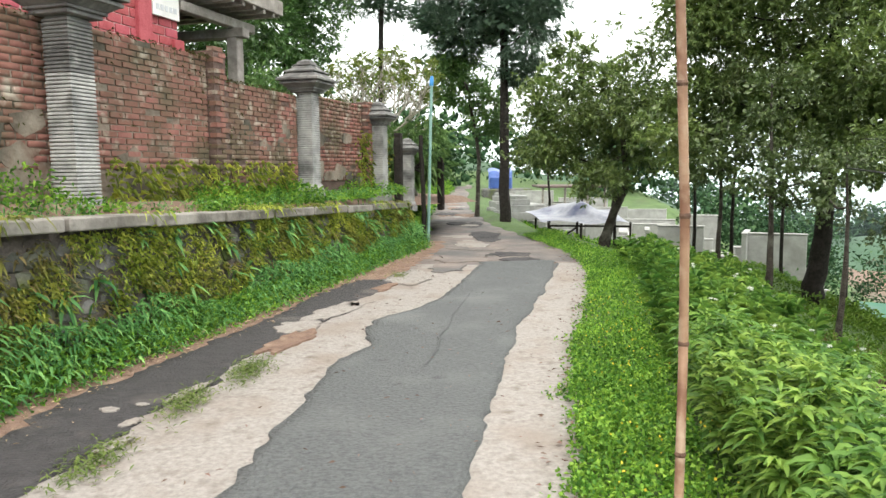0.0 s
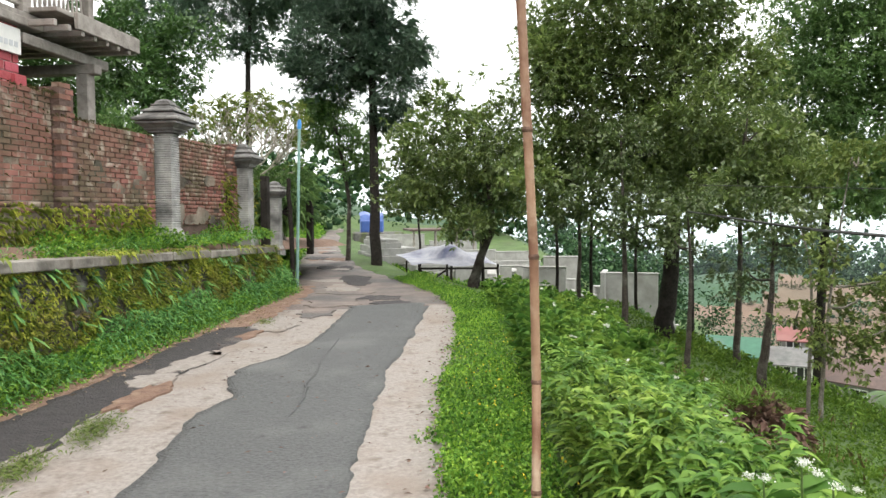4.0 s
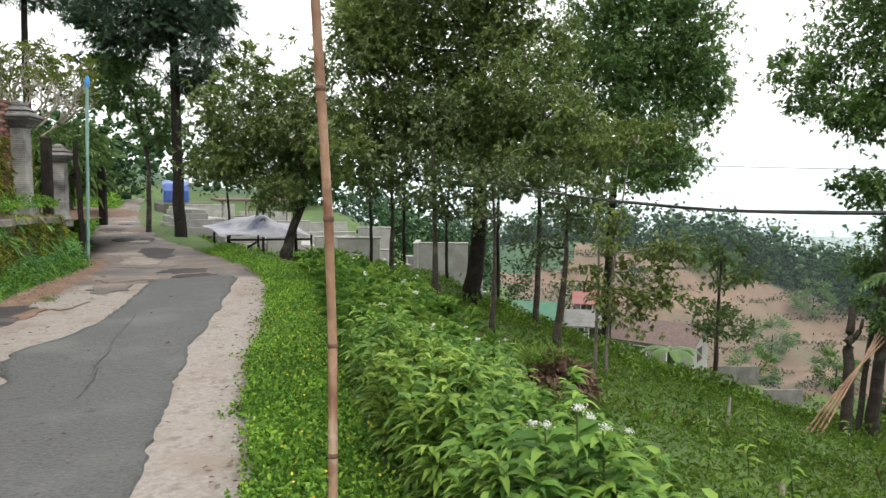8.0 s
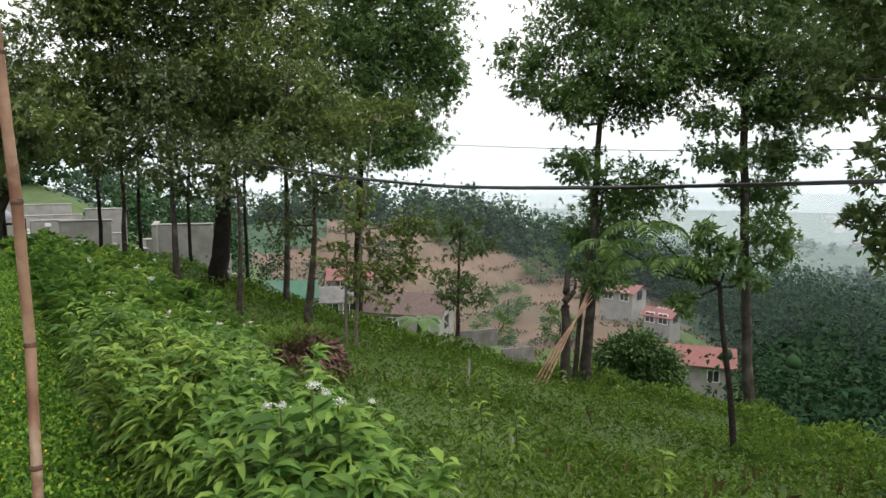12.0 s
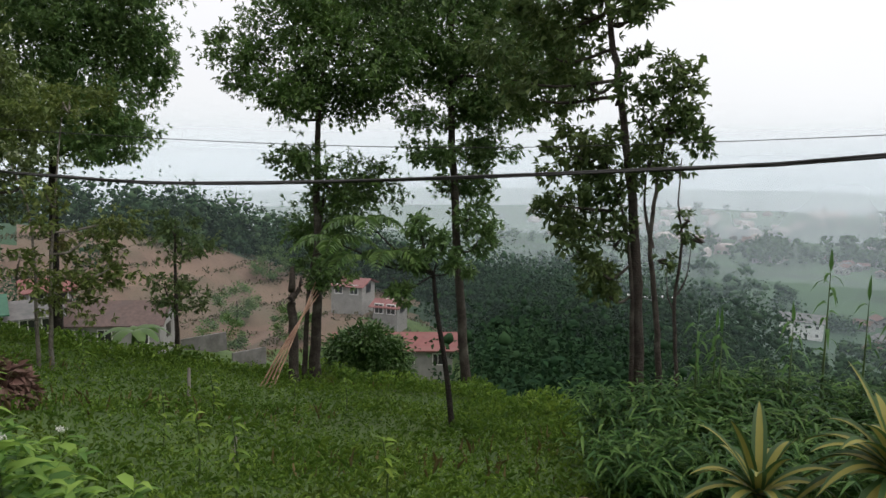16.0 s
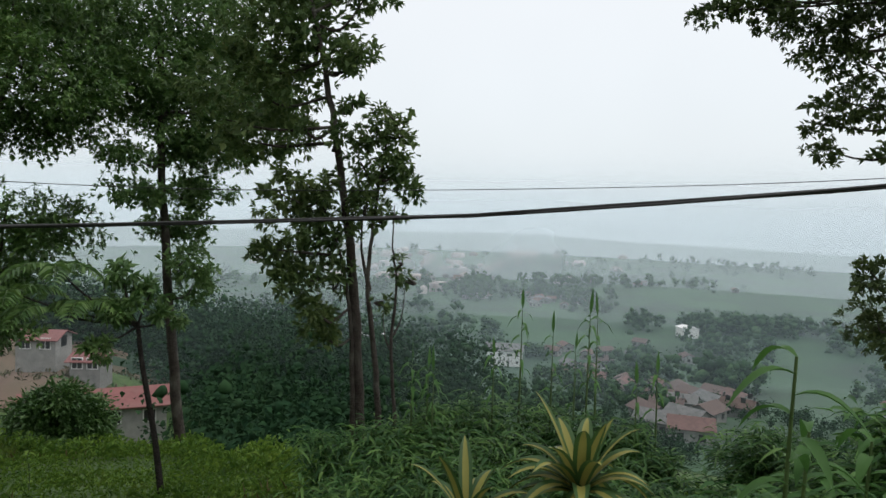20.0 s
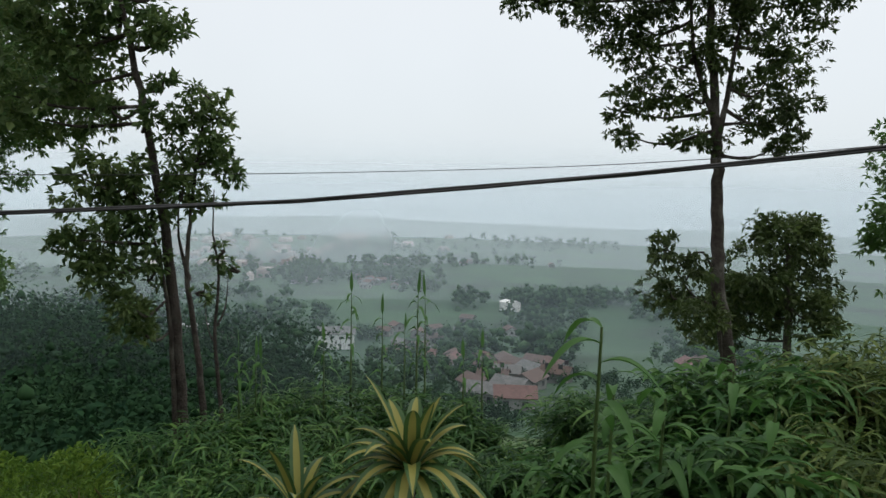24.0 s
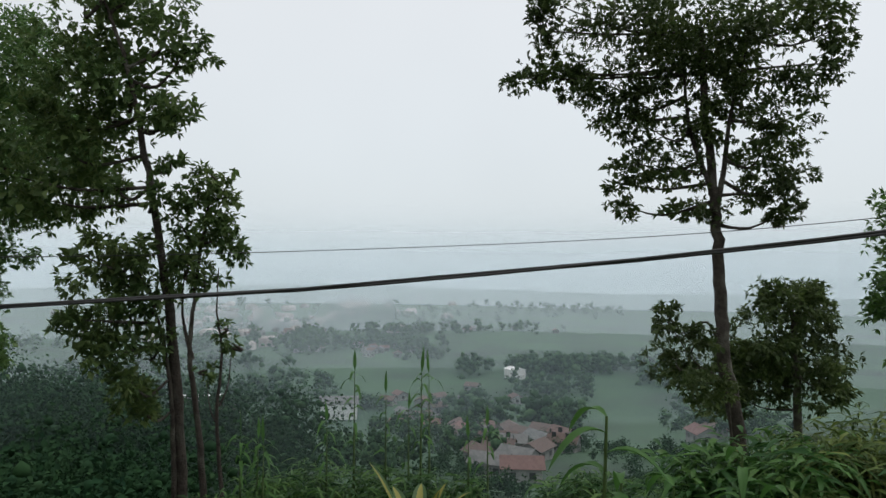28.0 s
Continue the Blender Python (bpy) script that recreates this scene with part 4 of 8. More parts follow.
# ---- haze over the valley: see-through coloured sheets stand in for it ----
def haze_sheet(name, radius, density, top):
    """A see-through sheet coloured like haze, that rises as it goes away from the hill."""
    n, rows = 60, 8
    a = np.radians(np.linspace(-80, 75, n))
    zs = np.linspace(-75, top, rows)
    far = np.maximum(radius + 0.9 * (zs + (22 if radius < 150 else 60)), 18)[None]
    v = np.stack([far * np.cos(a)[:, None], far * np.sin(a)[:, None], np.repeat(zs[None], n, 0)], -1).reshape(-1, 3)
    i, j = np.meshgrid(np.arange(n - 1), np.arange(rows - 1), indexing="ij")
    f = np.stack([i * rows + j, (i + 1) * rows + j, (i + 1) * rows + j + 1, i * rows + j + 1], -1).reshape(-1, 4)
    m = bpy.data.materials.new("haze_sheet_tint")
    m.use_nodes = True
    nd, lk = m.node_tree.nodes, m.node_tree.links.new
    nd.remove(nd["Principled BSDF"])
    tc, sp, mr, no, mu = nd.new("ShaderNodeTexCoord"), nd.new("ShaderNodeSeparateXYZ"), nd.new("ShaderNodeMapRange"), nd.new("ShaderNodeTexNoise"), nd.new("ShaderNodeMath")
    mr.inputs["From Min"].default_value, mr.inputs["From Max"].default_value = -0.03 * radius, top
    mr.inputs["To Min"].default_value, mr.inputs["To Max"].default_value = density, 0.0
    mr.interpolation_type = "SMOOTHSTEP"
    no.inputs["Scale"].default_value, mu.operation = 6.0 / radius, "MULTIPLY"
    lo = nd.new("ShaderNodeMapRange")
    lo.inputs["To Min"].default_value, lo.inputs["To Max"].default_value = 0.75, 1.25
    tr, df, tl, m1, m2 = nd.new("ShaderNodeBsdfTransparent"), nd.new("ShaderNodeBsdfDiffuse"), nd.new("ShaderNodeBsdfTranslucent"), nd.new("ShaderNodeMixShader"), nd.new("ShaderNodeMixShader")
    # bluish haze tone put into the sheet's colour, paler on far sheets
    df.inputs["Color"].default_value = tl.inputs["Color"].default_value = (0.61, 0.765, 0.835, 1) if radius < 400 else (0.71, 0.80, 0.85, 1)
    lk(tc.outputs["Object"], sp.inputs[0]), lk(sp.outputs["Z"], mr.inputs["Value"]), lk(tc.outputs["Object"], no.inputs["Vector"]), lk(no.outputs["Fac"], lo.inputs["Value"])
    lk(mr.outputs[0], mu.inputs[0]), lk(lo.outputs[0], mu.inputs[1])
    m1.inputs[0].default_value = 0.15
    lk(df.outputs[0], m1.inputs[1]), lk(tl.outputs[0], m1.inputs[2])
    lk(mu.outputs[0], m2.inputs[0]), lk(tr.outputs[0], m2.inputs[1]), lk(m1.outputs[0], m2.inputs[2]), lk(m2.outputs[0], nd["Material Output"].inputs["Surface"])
    tagged(raw(name, v, f, m, smooth=True), "thin see-through sheet standing in for pale bluish haze over the valley", "haze", "valley haze", "stuff")


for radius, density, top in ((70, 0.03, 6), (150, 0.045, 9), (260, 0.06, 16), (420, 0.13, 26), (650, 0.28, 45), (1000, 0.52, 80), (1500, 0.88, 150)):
    haze_sheet("haze", radius, density, top)


# ---- the walled side of the lane ----
DX, DY = 3 / 10.44, 10 / 10.44
TURN = math.atan2(DY, DX)


def wl_at(u, n, z):
    """Along the garden wall from its near end, out from its face, up."""
    return Vector((-4.4 + u * DX + n * DY, 4 + u * DY - n * DX, z))


def wbox(name, u0, u1, n0, n1, z0, z1, mat, parent, bevel=0.008, label=""):
    return block(name, (u0, u1, -n1, -n0, z0, z1), mat, parent, bevel, TURN, (-4.4, 4, 0), label)


def piece(name, me, parent, m):
    ob = new(name, me)
    ob.parent = parent
    ob.matrix_basis = Matrix.Translation(-Vector(parent.location)) @ m
    return ob


def stuff(name, label, category, pos, way, length, width, mat, rng, droop=0.0, lance=False):
    maker = long_leaf_arrays if lance else leaf_arrays
    v, f = maker(np.asarray(pos, float), np.asarray(way, float), length, width, rng, droop=droop)
    return tagged(raw(name, v, f, mat), label, category, kind="stuff")


def ret_x(y):
    return -3.9 + (y - 2) * 0.248


def cope_z(y):
    return 1.21 - 0.034 * (y - 6)


# retaining wall of field stones with a cast coping
ret = thing("retaining_wall", "low mossy fieldstone retaining wall under a garden terrace", "wall", kind="structure", at=(-3.9, 2, 0))
ys = np.arange(-6, 14.75, 0.25)
sec = []
for y in ys:
    for dx_, z in ((-0.35, -0.1), (0.06, -0.1), (0.0, 0.5), (-0.06, float(cope_z(y)) - 0.07), (-0.35, float(cope_z(y)) - 0.07)):
        sec.append((ret_x(y) + dx_, y, z))
k = 5
fa = [(i * k + j, i * k + (j + 1) % k, (i + 1) * k + (j + 1) % k, (i + 1) * k + j) for i in range(len(ys) - 1) for j in range(k)]
raw("mortar_core", np.array(sec), np.array(fa), M["mortar"], ret, "dark mossy mortar")
rng = np.random.default_rng(11)


def stone_mesh(seed):
    bm = bmesh.new()
    bmesh.ops.create_icosphere(bm, subdivisions=1, radius=0.5)
    r = random.Random(seed)
    for v in bm.verts:
        v.co *= 0.85 + 0.35 * r.random()
        v.co.x = max(-0.32, min(0.32, v.co.x))
    me = bpy.data.meshes.new("stone")
    bm.to_mesh(me)
    bm.free()
    me.materials.append(M["stone"])
    return me


stone_kinds = [stone_mesh(s) for s in range(7)]
count = 0
for row in range(7):
    y = 3.6 + rng.random() * 0.2
    while y < 14.6:
        w, h = 0.2 + 0.14 * rng.random(), 0.15 + 0.05 * rng.random()
        z = 0.04 + row * 0.155 + rng.normal(0, 0.02)
        if z < cope_z(y) - 0.14 and count < 300:
            piece("stone", stone_kinds[int(rng.integers(7))], ret, Matrix.Translation((ret_x(y) - 0.02 - 0.06 * z, y, z)) @ Matrix.Rotation(-0.243 + rng.normal(0, 0.08), 4, "Z") @ Matrix.Rotation(rng.normal(0, 0.25), 4, "X") @ Matrix.Diagonal((0.2, w * 1.12, h * 1.15, 1)))
            count += 1
        y += w * 0.97
coping = thing("coping", "weathered pale concrete coping with dark stains", "coping", kind="structure", at=(-2.9, 6, 1))
y = -6.0
while y < 14.0:
    l = 0.95 + 0.35 * rng.random()
    c = Vector((ret_x(y + l / 2) - 0.04, y + l / 2, float(cope_z(y + l / 2)) - 0.045 + rng.normal(0, 0.006)))
    bm = box_bm(bmesh.new(), -0.2, 0.13, -l / 2 + 0.008, l / 2 - 0.008, -0.055, 0.055, 0.012)
    bmesh.ops.transform(bm, matrix=Matrix.Translation(c) @ Matrix.Rotation(-0.243 + rng.normal(0, 0.006), 4, "Z") @ Matrix.Rotation(-0.03, 4, "X"), verts=bm.verts)
    part("coping_slab", bm, M["coping"], coping)
    y += l
# terrace of earth behind the coping
ter = np.array([[(ret_x(y) - 0.1, y, cope_z(y) - 0.06), (ret_x(y) - 0.55, y, cope_z(y) + 0.12), (ret_x(y) - 8, y, 1.3)] for y in np.arange(-6, 22.1, 1.0)], float)
nt_ = len(ter)
tagged(raw("terrace", ter.reshape(-1, 3), np.array([(i * 3 + j, i * 3 + j + 1, (i + 1) * 3 + j + 1, (i + 1) * 3 + j) for i in range(nt_ - 1) for j in range(2)]), M["earth"], smooth=True), "weedy earth terrace below the brick wall", "terrace", kind="structure")
far_bank = np.array([[(road_left(y) - 0.15, y, -0.05), (road_left(y) - 0.7, y, 0.5), (road_left(y) - 2.0, y, 1.25), (road_left(y) - 9, y, 1.9)] for y in np.arange(14.6, 60, 1.4)], float)
nb = len(far_bank)
tagged(raw("bank", far_bank.reshape(-1, 3), np.array([(i * 4 + j, i * 4 + j + 1, (i + 1) * 4 + j + 1, (i + 1) * 4 + j) for i in range(nb - 1) for j in range(3)]), M["ground"], smooth=True), "overgrown roadside bank beyond the wall", "bank", kind="structure")

# brick garden wall
M["joint"] = material("brown_brick_joint", (0.08, 0.05, 0.042), (0.14, 0.09, 0.075), 7, 0.95, 0.6, c3=(0.05, 0.045, 0.035), scale3=1.5, mix3=0.42)
brick_wall = thing("garden_wall", "old red brick garden wall with flaking plaster and moss", "wall", kind="structure", at=tuple(wl_at(3, 0, 1.2)))
bm = box_bm(bmesh.new(), -0.5, 0.5, -0.5, 0.5, -0.5, 0.5)
bmesh.ops.bevel(bm, geom=list(bm.edges), offset=0.035, segments=1, affect="EDGES")
brick_me = bpy.data.meshes.new("brick")
bm.to_mesh(brick_me)
bv = np.array([v.co[:] for v in bm.verts])
bt = bm.calc_loop_triangles()
bfaces = np.array([[l.vert.index for l in t] for t in bt])
bm.free()
brick_me.materials.append(M["brick"])
joined_v, joined_f, count = [], [], 0
sections = ((-0.6, 5.05, 1.62, 3.0, 0.0), (5.05, 5.32, 1.35, 3.08, 0.11), (5.32, 7.2, 1.42, 2.72, 0.06), (7.75, 9.7, 1.42, 2.80, 0.04), (9.7, 10.05, 1.3, 2.86, 0.14))
for si, (u0, u1, z0, z1, n) in enumerate(sections):
    wbox("wall_core", u0 + 0.01, u1 - 0.01, -0.25, n - 0.007, 1.1, z1 - 0.02, M["joint"] if si else M["render_coat"], brick_wall, 0.0)
    row, z = 0, z0
    while z < z1 - 0.02:
        u = u0 + (0.11 if row % 2 else 0.0) - 0.0
        while u < u1 - 0.05:
            l = min(0.21, u1 - u)
            if rng.random() > 0.025:
                m = Matrix.Translation(wl_at(u + l / 2, n - 0.045 + rng.normal(0, 0.004), z + 0.028)) @ Matrix.Rotation(TURN + rng.normal(0, 0.012), 4, "Z") @ Matrix.Rotation(rng.normal(0, 0.012), 4, "Y") @ Matrix.Diagonal((l - 0.01, 0.1, 0.054 + rng.normal(0, 0.002), 1))
                if 3.2 < u < 7.2 and count < 300 and z > 1.75:
                    piece("brick", brick_me, brick_wall, m)
                    count += 1
                else:
                    joined_v.append(bv @ np.array(m.to_3x3()).T + np.array(m.translation))
                    joined_f.append(bfaces + len(bv) * (len(joined_v) - 1))
            u += 0.222
        z += 0.0655
        row += 1
tagged(raw("brickwork", np.concatenate(joined_v), np.concatenate(joined_f), M["brick_joined"], brick_wall, "courses of weathered red brick"), kind="stuff")
# remnants of plaster along the foot
for i in range(24):
    u = rng.choice([rng.uniform(0.2, 5.0), rng.uniform(5.4, 7.2), rng.uniform(7.8, 9.6)])
    low = rng.random() < 0.8
    zc = rng.uniform(1.4, 1.75) if low else rng.uniform(1.9, 2.15)
    bm = bmesh.new()
    bmesh.ops.create_circle(bm, cap_ends=True, segments=11, radius=1)
    for v in bm.verts:
        v.co *= 0.6 + 0.6 * rng.random()
    ex = bmesh.ops.extrude_face_region(bm, geom=list(bm.faces))
    bmesh.ops.translate(bm, vec=(0, 0, 0.6), verts=[v for v in ex["geom"] if isinstance(v, bmesh.types.BMVert)])
    bmesh.ops.transform(bm, matrix=Matrix.Translation(wl_at(u, (0.0 if u < 5.2 else 0.055), zc)) @ Matrix.Rotation(TURN, 4, "Z") @ Matrix.Rotation(radians(90), 4, "X") @ Matrix.Diagonal((0.14 + 0.2 * rng.random() * (1.5 if low else 0.5), 0.07 + 0.13 * rng.random(), 0.016, 1)), verts=bm.verts)
    part("plaster_remnant", bm, M["render_coat"], brick_wall, "flaking grey-brown plaster")


def pillar(u, n, z0, shaft_top, w, cap, label, dark_from=9.0):
    th = thing("gate_pillar", label, "pillar", "carved wall pillars", at=tuple(wl_at(u, n, z0)))

    def tier(name, za, zb, wa, wb, bevel=0.008):
        bm = box_bm(bmesh.new(), -0.5, 0.5, -0.5, 0.5, 0, 1)
        for v in bm.verts:
            s = wb if v.co.z > 0.5 else wa
            v.co.x *= s
            v.co.y *= s
            v.co.z = za if v.co.z < 0.5 else zb
        bmesh.ops.bevel(bm, geom=list(bm.edges), offset=bevel, segments=1, affect="EDGES")
        bmesh.ops.transform(bm, matrix=Matrix.Translation(wl_at(u, n, 0)) @ Matrix.Rotation(TURN, 4, "Z"), verts=bm.verts)
        return part(name, bm, M["pillar"] if zb <= min(shaft_top, dark_from) else M["pillar_cap"], th)
    tier("plinth", z0, z0 + 0.12, w * 1.4, w * 1.35)
    tier("base_moulding", z0 + 0.12, z0 + 0.2, w * 1.25, w * 1.1)
    z, i = z0 + 0.2, 0
    while z < shaft_top - 0.02:
        tier("shaft_course", z, z + 0.027, w * (1.0 + 0.012 * math.sin(i * 1.7)), w * (0.98 + 0.012 * math.sin(i * 2.9)), 0.006)
        z += 0.034
        i += 1
    tier("shaft_core", z0 + 0.2, min(shaft_top, dark_from + 9), w * 0.88, w * 0.88)
    t = shaft_top
    for name, h, a, b in (("neck", 0.05, 0.56, 0.56), ("lower_moulding", 0.035, 0.64, 0.64), ("cornice", 0.075, 0.64, 0.84), ("cornice_slab", 0.045, 0.9, 0.9), ("recess", 0.025, 0.82, 0.82), ("cap_slab", 0.05, 1.0, 1.0), ("lower_roof", 0.045, 0.98, 0.8), ("lower_roof_slope", 0.055, 0.8, 0.68), ("step_recess", 0.025, 0.6, 0.6), ("upper_slab", 0.035, 0.74, 0.72), ("upper_roof", 0.04, 0.7, 0.52), ("upper_roof_slope", 0.06, 0.52, 0.4), ("top_slab", 0.03, 0.44, 0.44), ("finial", 0.06, 0.34, 0.3), ("finial_tip", 0.05, 0.3, 0.12)):
        tier(name, t, t + h * cap * 1.05, cap * a, cap * b, 0.005)
        t += h * cap * 1.05
    return th


pillar(2.72, 0.2, 1.12, 2.97, 0.295, 0.76, "tall grey carved stone pillar with ribbed shaft and weedy cap", 2.5)
pillar(7.45, 0.12, 1.18, 2.78, 0.265, 0.70, "grey carved stone pillar with ribbed shaft and tiered cap")
pillar(10.1, 0.22, 1.0, 2.45, 0.27, 0.6, "smaller carved grey pillar with tiered cap beside the gate")
pillar(12.0, 0.12, 0.7, 1.92, 0.24, 0.5, "low carved grey pillar beyond the gate")

# dark timber post, flag pole
post = thing("timber_post", "weathered dark timber post at the end of the wall", "post", at=(-0.5, 15.3, 0))
tube("shaft", [(-0.47, 15.31, -0.1), (-0.5, 15.3, 1.2), (-0.54, 15.3, 2.33)], [0.06, 0.055, 0.05], M["bark"], post, 6, wobble=0.008)
for q in range(3):
    tube("rail", [(-0.54, 15.3, 1.75 - 0.1 * q), (-0.9 - 0.05 * q, 16.4, 1.5 + 0.12 * q), (-1.1, 17.3, 1.75)], [0.03, 0.03, 0.025], M["bark"], post, 6)
for q in range(2):
    gp = thing("gate_post", "dark wooden gate post beside a stone pillar", "post", "gate posts", at=tuple(wl_at(11.25 + q * 3.0, 0.2, 0.7)))
    wbox("shaft", 11.2 + q * 3.0, 11.36 + q * 3.0, 0.1, 0.25, 0.6, 2.35 - q * 0.45, M["bark"], gp, 0.015)
pole = thing("flag_pole", "thin pale green pole with a blue tip", "pole", at=(-0.4, 15.61, 0))
m_pole = material("pale_green_paint", (0.16, 0.30, 0.27), (0.24, 0.38, 0.34), 6, 0.5, 0.05)
m_blue = material("blue_plastic", (0.03, 0.20, 0.5), (0.05, 0.27, 0.6), 6, 0.4, 0.05)
tube("pole_shaft", [(-0.41, 15.61, -0.1), (-0.36, 15.61, 1.7), (-0.31, 15.61, 3.42)], [0.035, 0.033, 0.03], m_pole, pole, 8)
tube("pole_tip", [(-0.31, 15.61, 3.40), (-0.305, 15.61, 3.5), (-0.30, 15.61, 3.6)], [0.045, 0.05, 0.03], m_blue, pole, 8, "blue plastic tip")

# pink brick house with a timber balcony
M["pale_joint"] = material("pale_joint", (0.50, 0.36, 0.35), (0.62, 0.48, 0.46), 6, 0.9, 0.2)
house = thing("pink_house", "pink painted brick house with a weathered timber balcony", "house", at=tuple(wl_at(3, -2, 1.2)))
wbox("wall", -3.0, 5.2, -6.5, -0.96, 1.0, 7.0, M["white"], house)
wbox("front_joints", -3.0, 5.76, -1.2, -0.925, 1.0, 3.98, M["pale_joint"], house, label="pale mortar joints")
wbox("upper_joints", -3.0, 5.2, -1.2, -0.925, 3.98, 6.6, M["pale_joint"], house, label="pale mortar joints")
pv, pf = [], []
z, row = 2.3, 0
while z < 6.5:
    u = -3.0 + (0.13 if row % 2 else 0)
    end = 5.76 if z < 3.87 else 5.2
    while u < end - 0.02:
        l = min(0.25, end - u)
        m = Matrix.Translation(wl_at(u + l / 2, -0.92, z + 0.055)) @ Matrix.Rotation(TURN, 4, "Z") @ Matrix.Diagonal((l - 0.016, 0.024, 0.104, 1))
        pv.append(bv @ np.array(m.to_3x3()).T + np.array(m.translation))
        pf.append(bfaces + len(bv) * (len(pv) - 1))
        u += 0.262
    z += 0.118
    row += 1
tagged(raw("pink_bricks", np.concatenate(pv), np.concatenate(pf), M["pink_wall"], house, "glossy pink painted bricks"), kind="stuff")
for u0, u1, z0, z1 in ((4.95, 5.2, 2.2, 6.6), (5.62, 5.82, 2.2, 3.34)):
    wbox("pilaster", u0, u1, -0.95, -0.85, z0, z1, M["pink_wall"], house, 0.01, "pink brick pilaster")
wbox("belt_course", 2.0, 5.2, -0.95, -0.86, 3.98, 4.06, M["pink_wall"], house, 0.01)
plate = wbox("sign_plate", 5.22, 5.74, -0.9, -0.855, 3.58, 3.9, M["white"], house, 0.004, "white name plate on the wall")
m_faint = material("faint_lettering", (0.45, 0.47, 0.5), (0.55, 0.56, 0.58), 8, 0.8, 0)
for i in range(5):
    wbox("lettering_bar", 5.28 + i * 0.085, 5.34 + i * 0.085, -0.8565, -0.851, 3.66, 3.73, m_faint, house, 0.0)
wbox("lintel", 5.15, 6.1, -1.1, -0.8, 3.95, 4.06, M["pale_wood"], house, 0.012, "pale timber lintel")
wbox("floor_beam", 5.78, 7.6, -0.98, -0.84, 3.74, 3.88, M["pale_wood"], house, 0.012)
wbox("cross_beam", 7.02, 7.2, -3.2, -0.7, 3.6, 3.74, M["pale_wood"], house, 0.012)
wbox("porch_post", 7.03, 7.21, -1.0, -0.82, 1.25, 3.74, M["pale_wood"], house, 0.012, "square grey timber post")
wbox("upper_post", 7.18, 7.3, -0.98, -0.86, 4.2, 6.4, M["pale_wood"], house, 0.012)
wbox("balcony_floor", 5.2, 7.5, -3.4, -0.85, 4.06, 4.14, M["pale_wood"], house, 0.01)
for i in range(7):
    wbox("rafter", 5.8 + i * 0.28, 5.87 + i * 0.28, -3.0, -0.45, 3.96, 4.04, M["pale_wood"], house, 0.006)
wbox("fascia", 6.25, 7.75, -0.48, -0.42, 4.02, 4.24, M["pale_wood"], house, 0.008, "stained pale fascia board")
wbox("pent_roof", 5.9, 7.75, -1.0, -0.47, 4.16, 4.22, M["pale_wood"], house, 0.008)
wbox("side_fascia", 7.69, 7.75, -3.2, -0.48, 4.0, 4.22, M["pale_wood"], house, 0.008)
wbox("hand_rail", 5.2, 7.25, -0.97, -0.9, 4.84, 4.9, M["pale_wood"], house, 0.01)
wbox("bottom_rail", 5.2, 7.25, -0.96, -0.91, 4.22, 4.27, M["pale_wood"], house, 0.01)
for i in range(21):
    c = wl_at(5.26 + i * 0.097, -0.935, 0)
    tube("baluster", [(c.x, c.y, 4.26), (c.x, c.y, 4.4), (c.x, c.y, 4.56), (c.x, c.y, 4.7), (c.x, c.y, 4.85)], [0.012, 0.026, 0.014, 0.024, 0.012], M["pale_wood"], house, 6)
wbox("newel", 5.82, 5.95, -1.0, -0.86, 4.14, 5.0, M["pale_wood"], house, 0.012)
# near-black panel: its colour stands in for the dark space under the balcony
wbox("dark_doorway", 5.8, 6.9, -2.6, -2.5, 1.3, 3.5, M["dark"], house, 0.0, "near-black panel standing in for the dark space under the balcony")
wbox("back_wall", 5.2, 7.4, -3.6, -3.4, 1.2, 7.0, material("maroon_paint", (0.10, 0.03, 0.028), (0.16, 0.055, 0.05), 3, 0.85, 0.2), house)
wbox("roof", -3.4, 8.0, -7.0, -0.3, 7.0, 7.2, M["brown_roof"], house, 0.02)

# ---- greenery on and below the walls ----
rng = np.random.default_rng(21)


def grow(n, y0, y1, dz0, dz1, out, patchy=0.0):
    y = rng.uniform(y0, y1, n)
    z = rng.uniform(dz0, dz1, n)
    if patchy:
        keep = (1.3 * np.sin(y * 2.7 + z * 3) + np.sin(y * 5.9 - z * 7 + 1) + 0.8 * np.sin(y * 13.1 + z * 9) + rng.normal(0, 0.45, n)) > -patchy
        y, z = y[keep], z[keep]
    return y, z


y, z = grow(26000, 3.2, 14.7, 0.2, 1.1, 0, 0.35)
p = np.stack([ret_x(y) + 0.03 + 0.08 * rng.random(len(y)) * (1.2 - z), y, np.minimum(z, cope_z(y) - 0.1)], -1)
stuff("wall_moss_mat", "low yellow-green moss and creepers on the stone wall", "moss", p, rng.normal(0, 0.9, (len(y), 3)) + [0.7, -0.3, 0.1], rng.uniform(0.025, 0.07, len(y)), rng.uniform(0.012, 0.028, len(y)), LEAF["moss"], rng, 0.35)
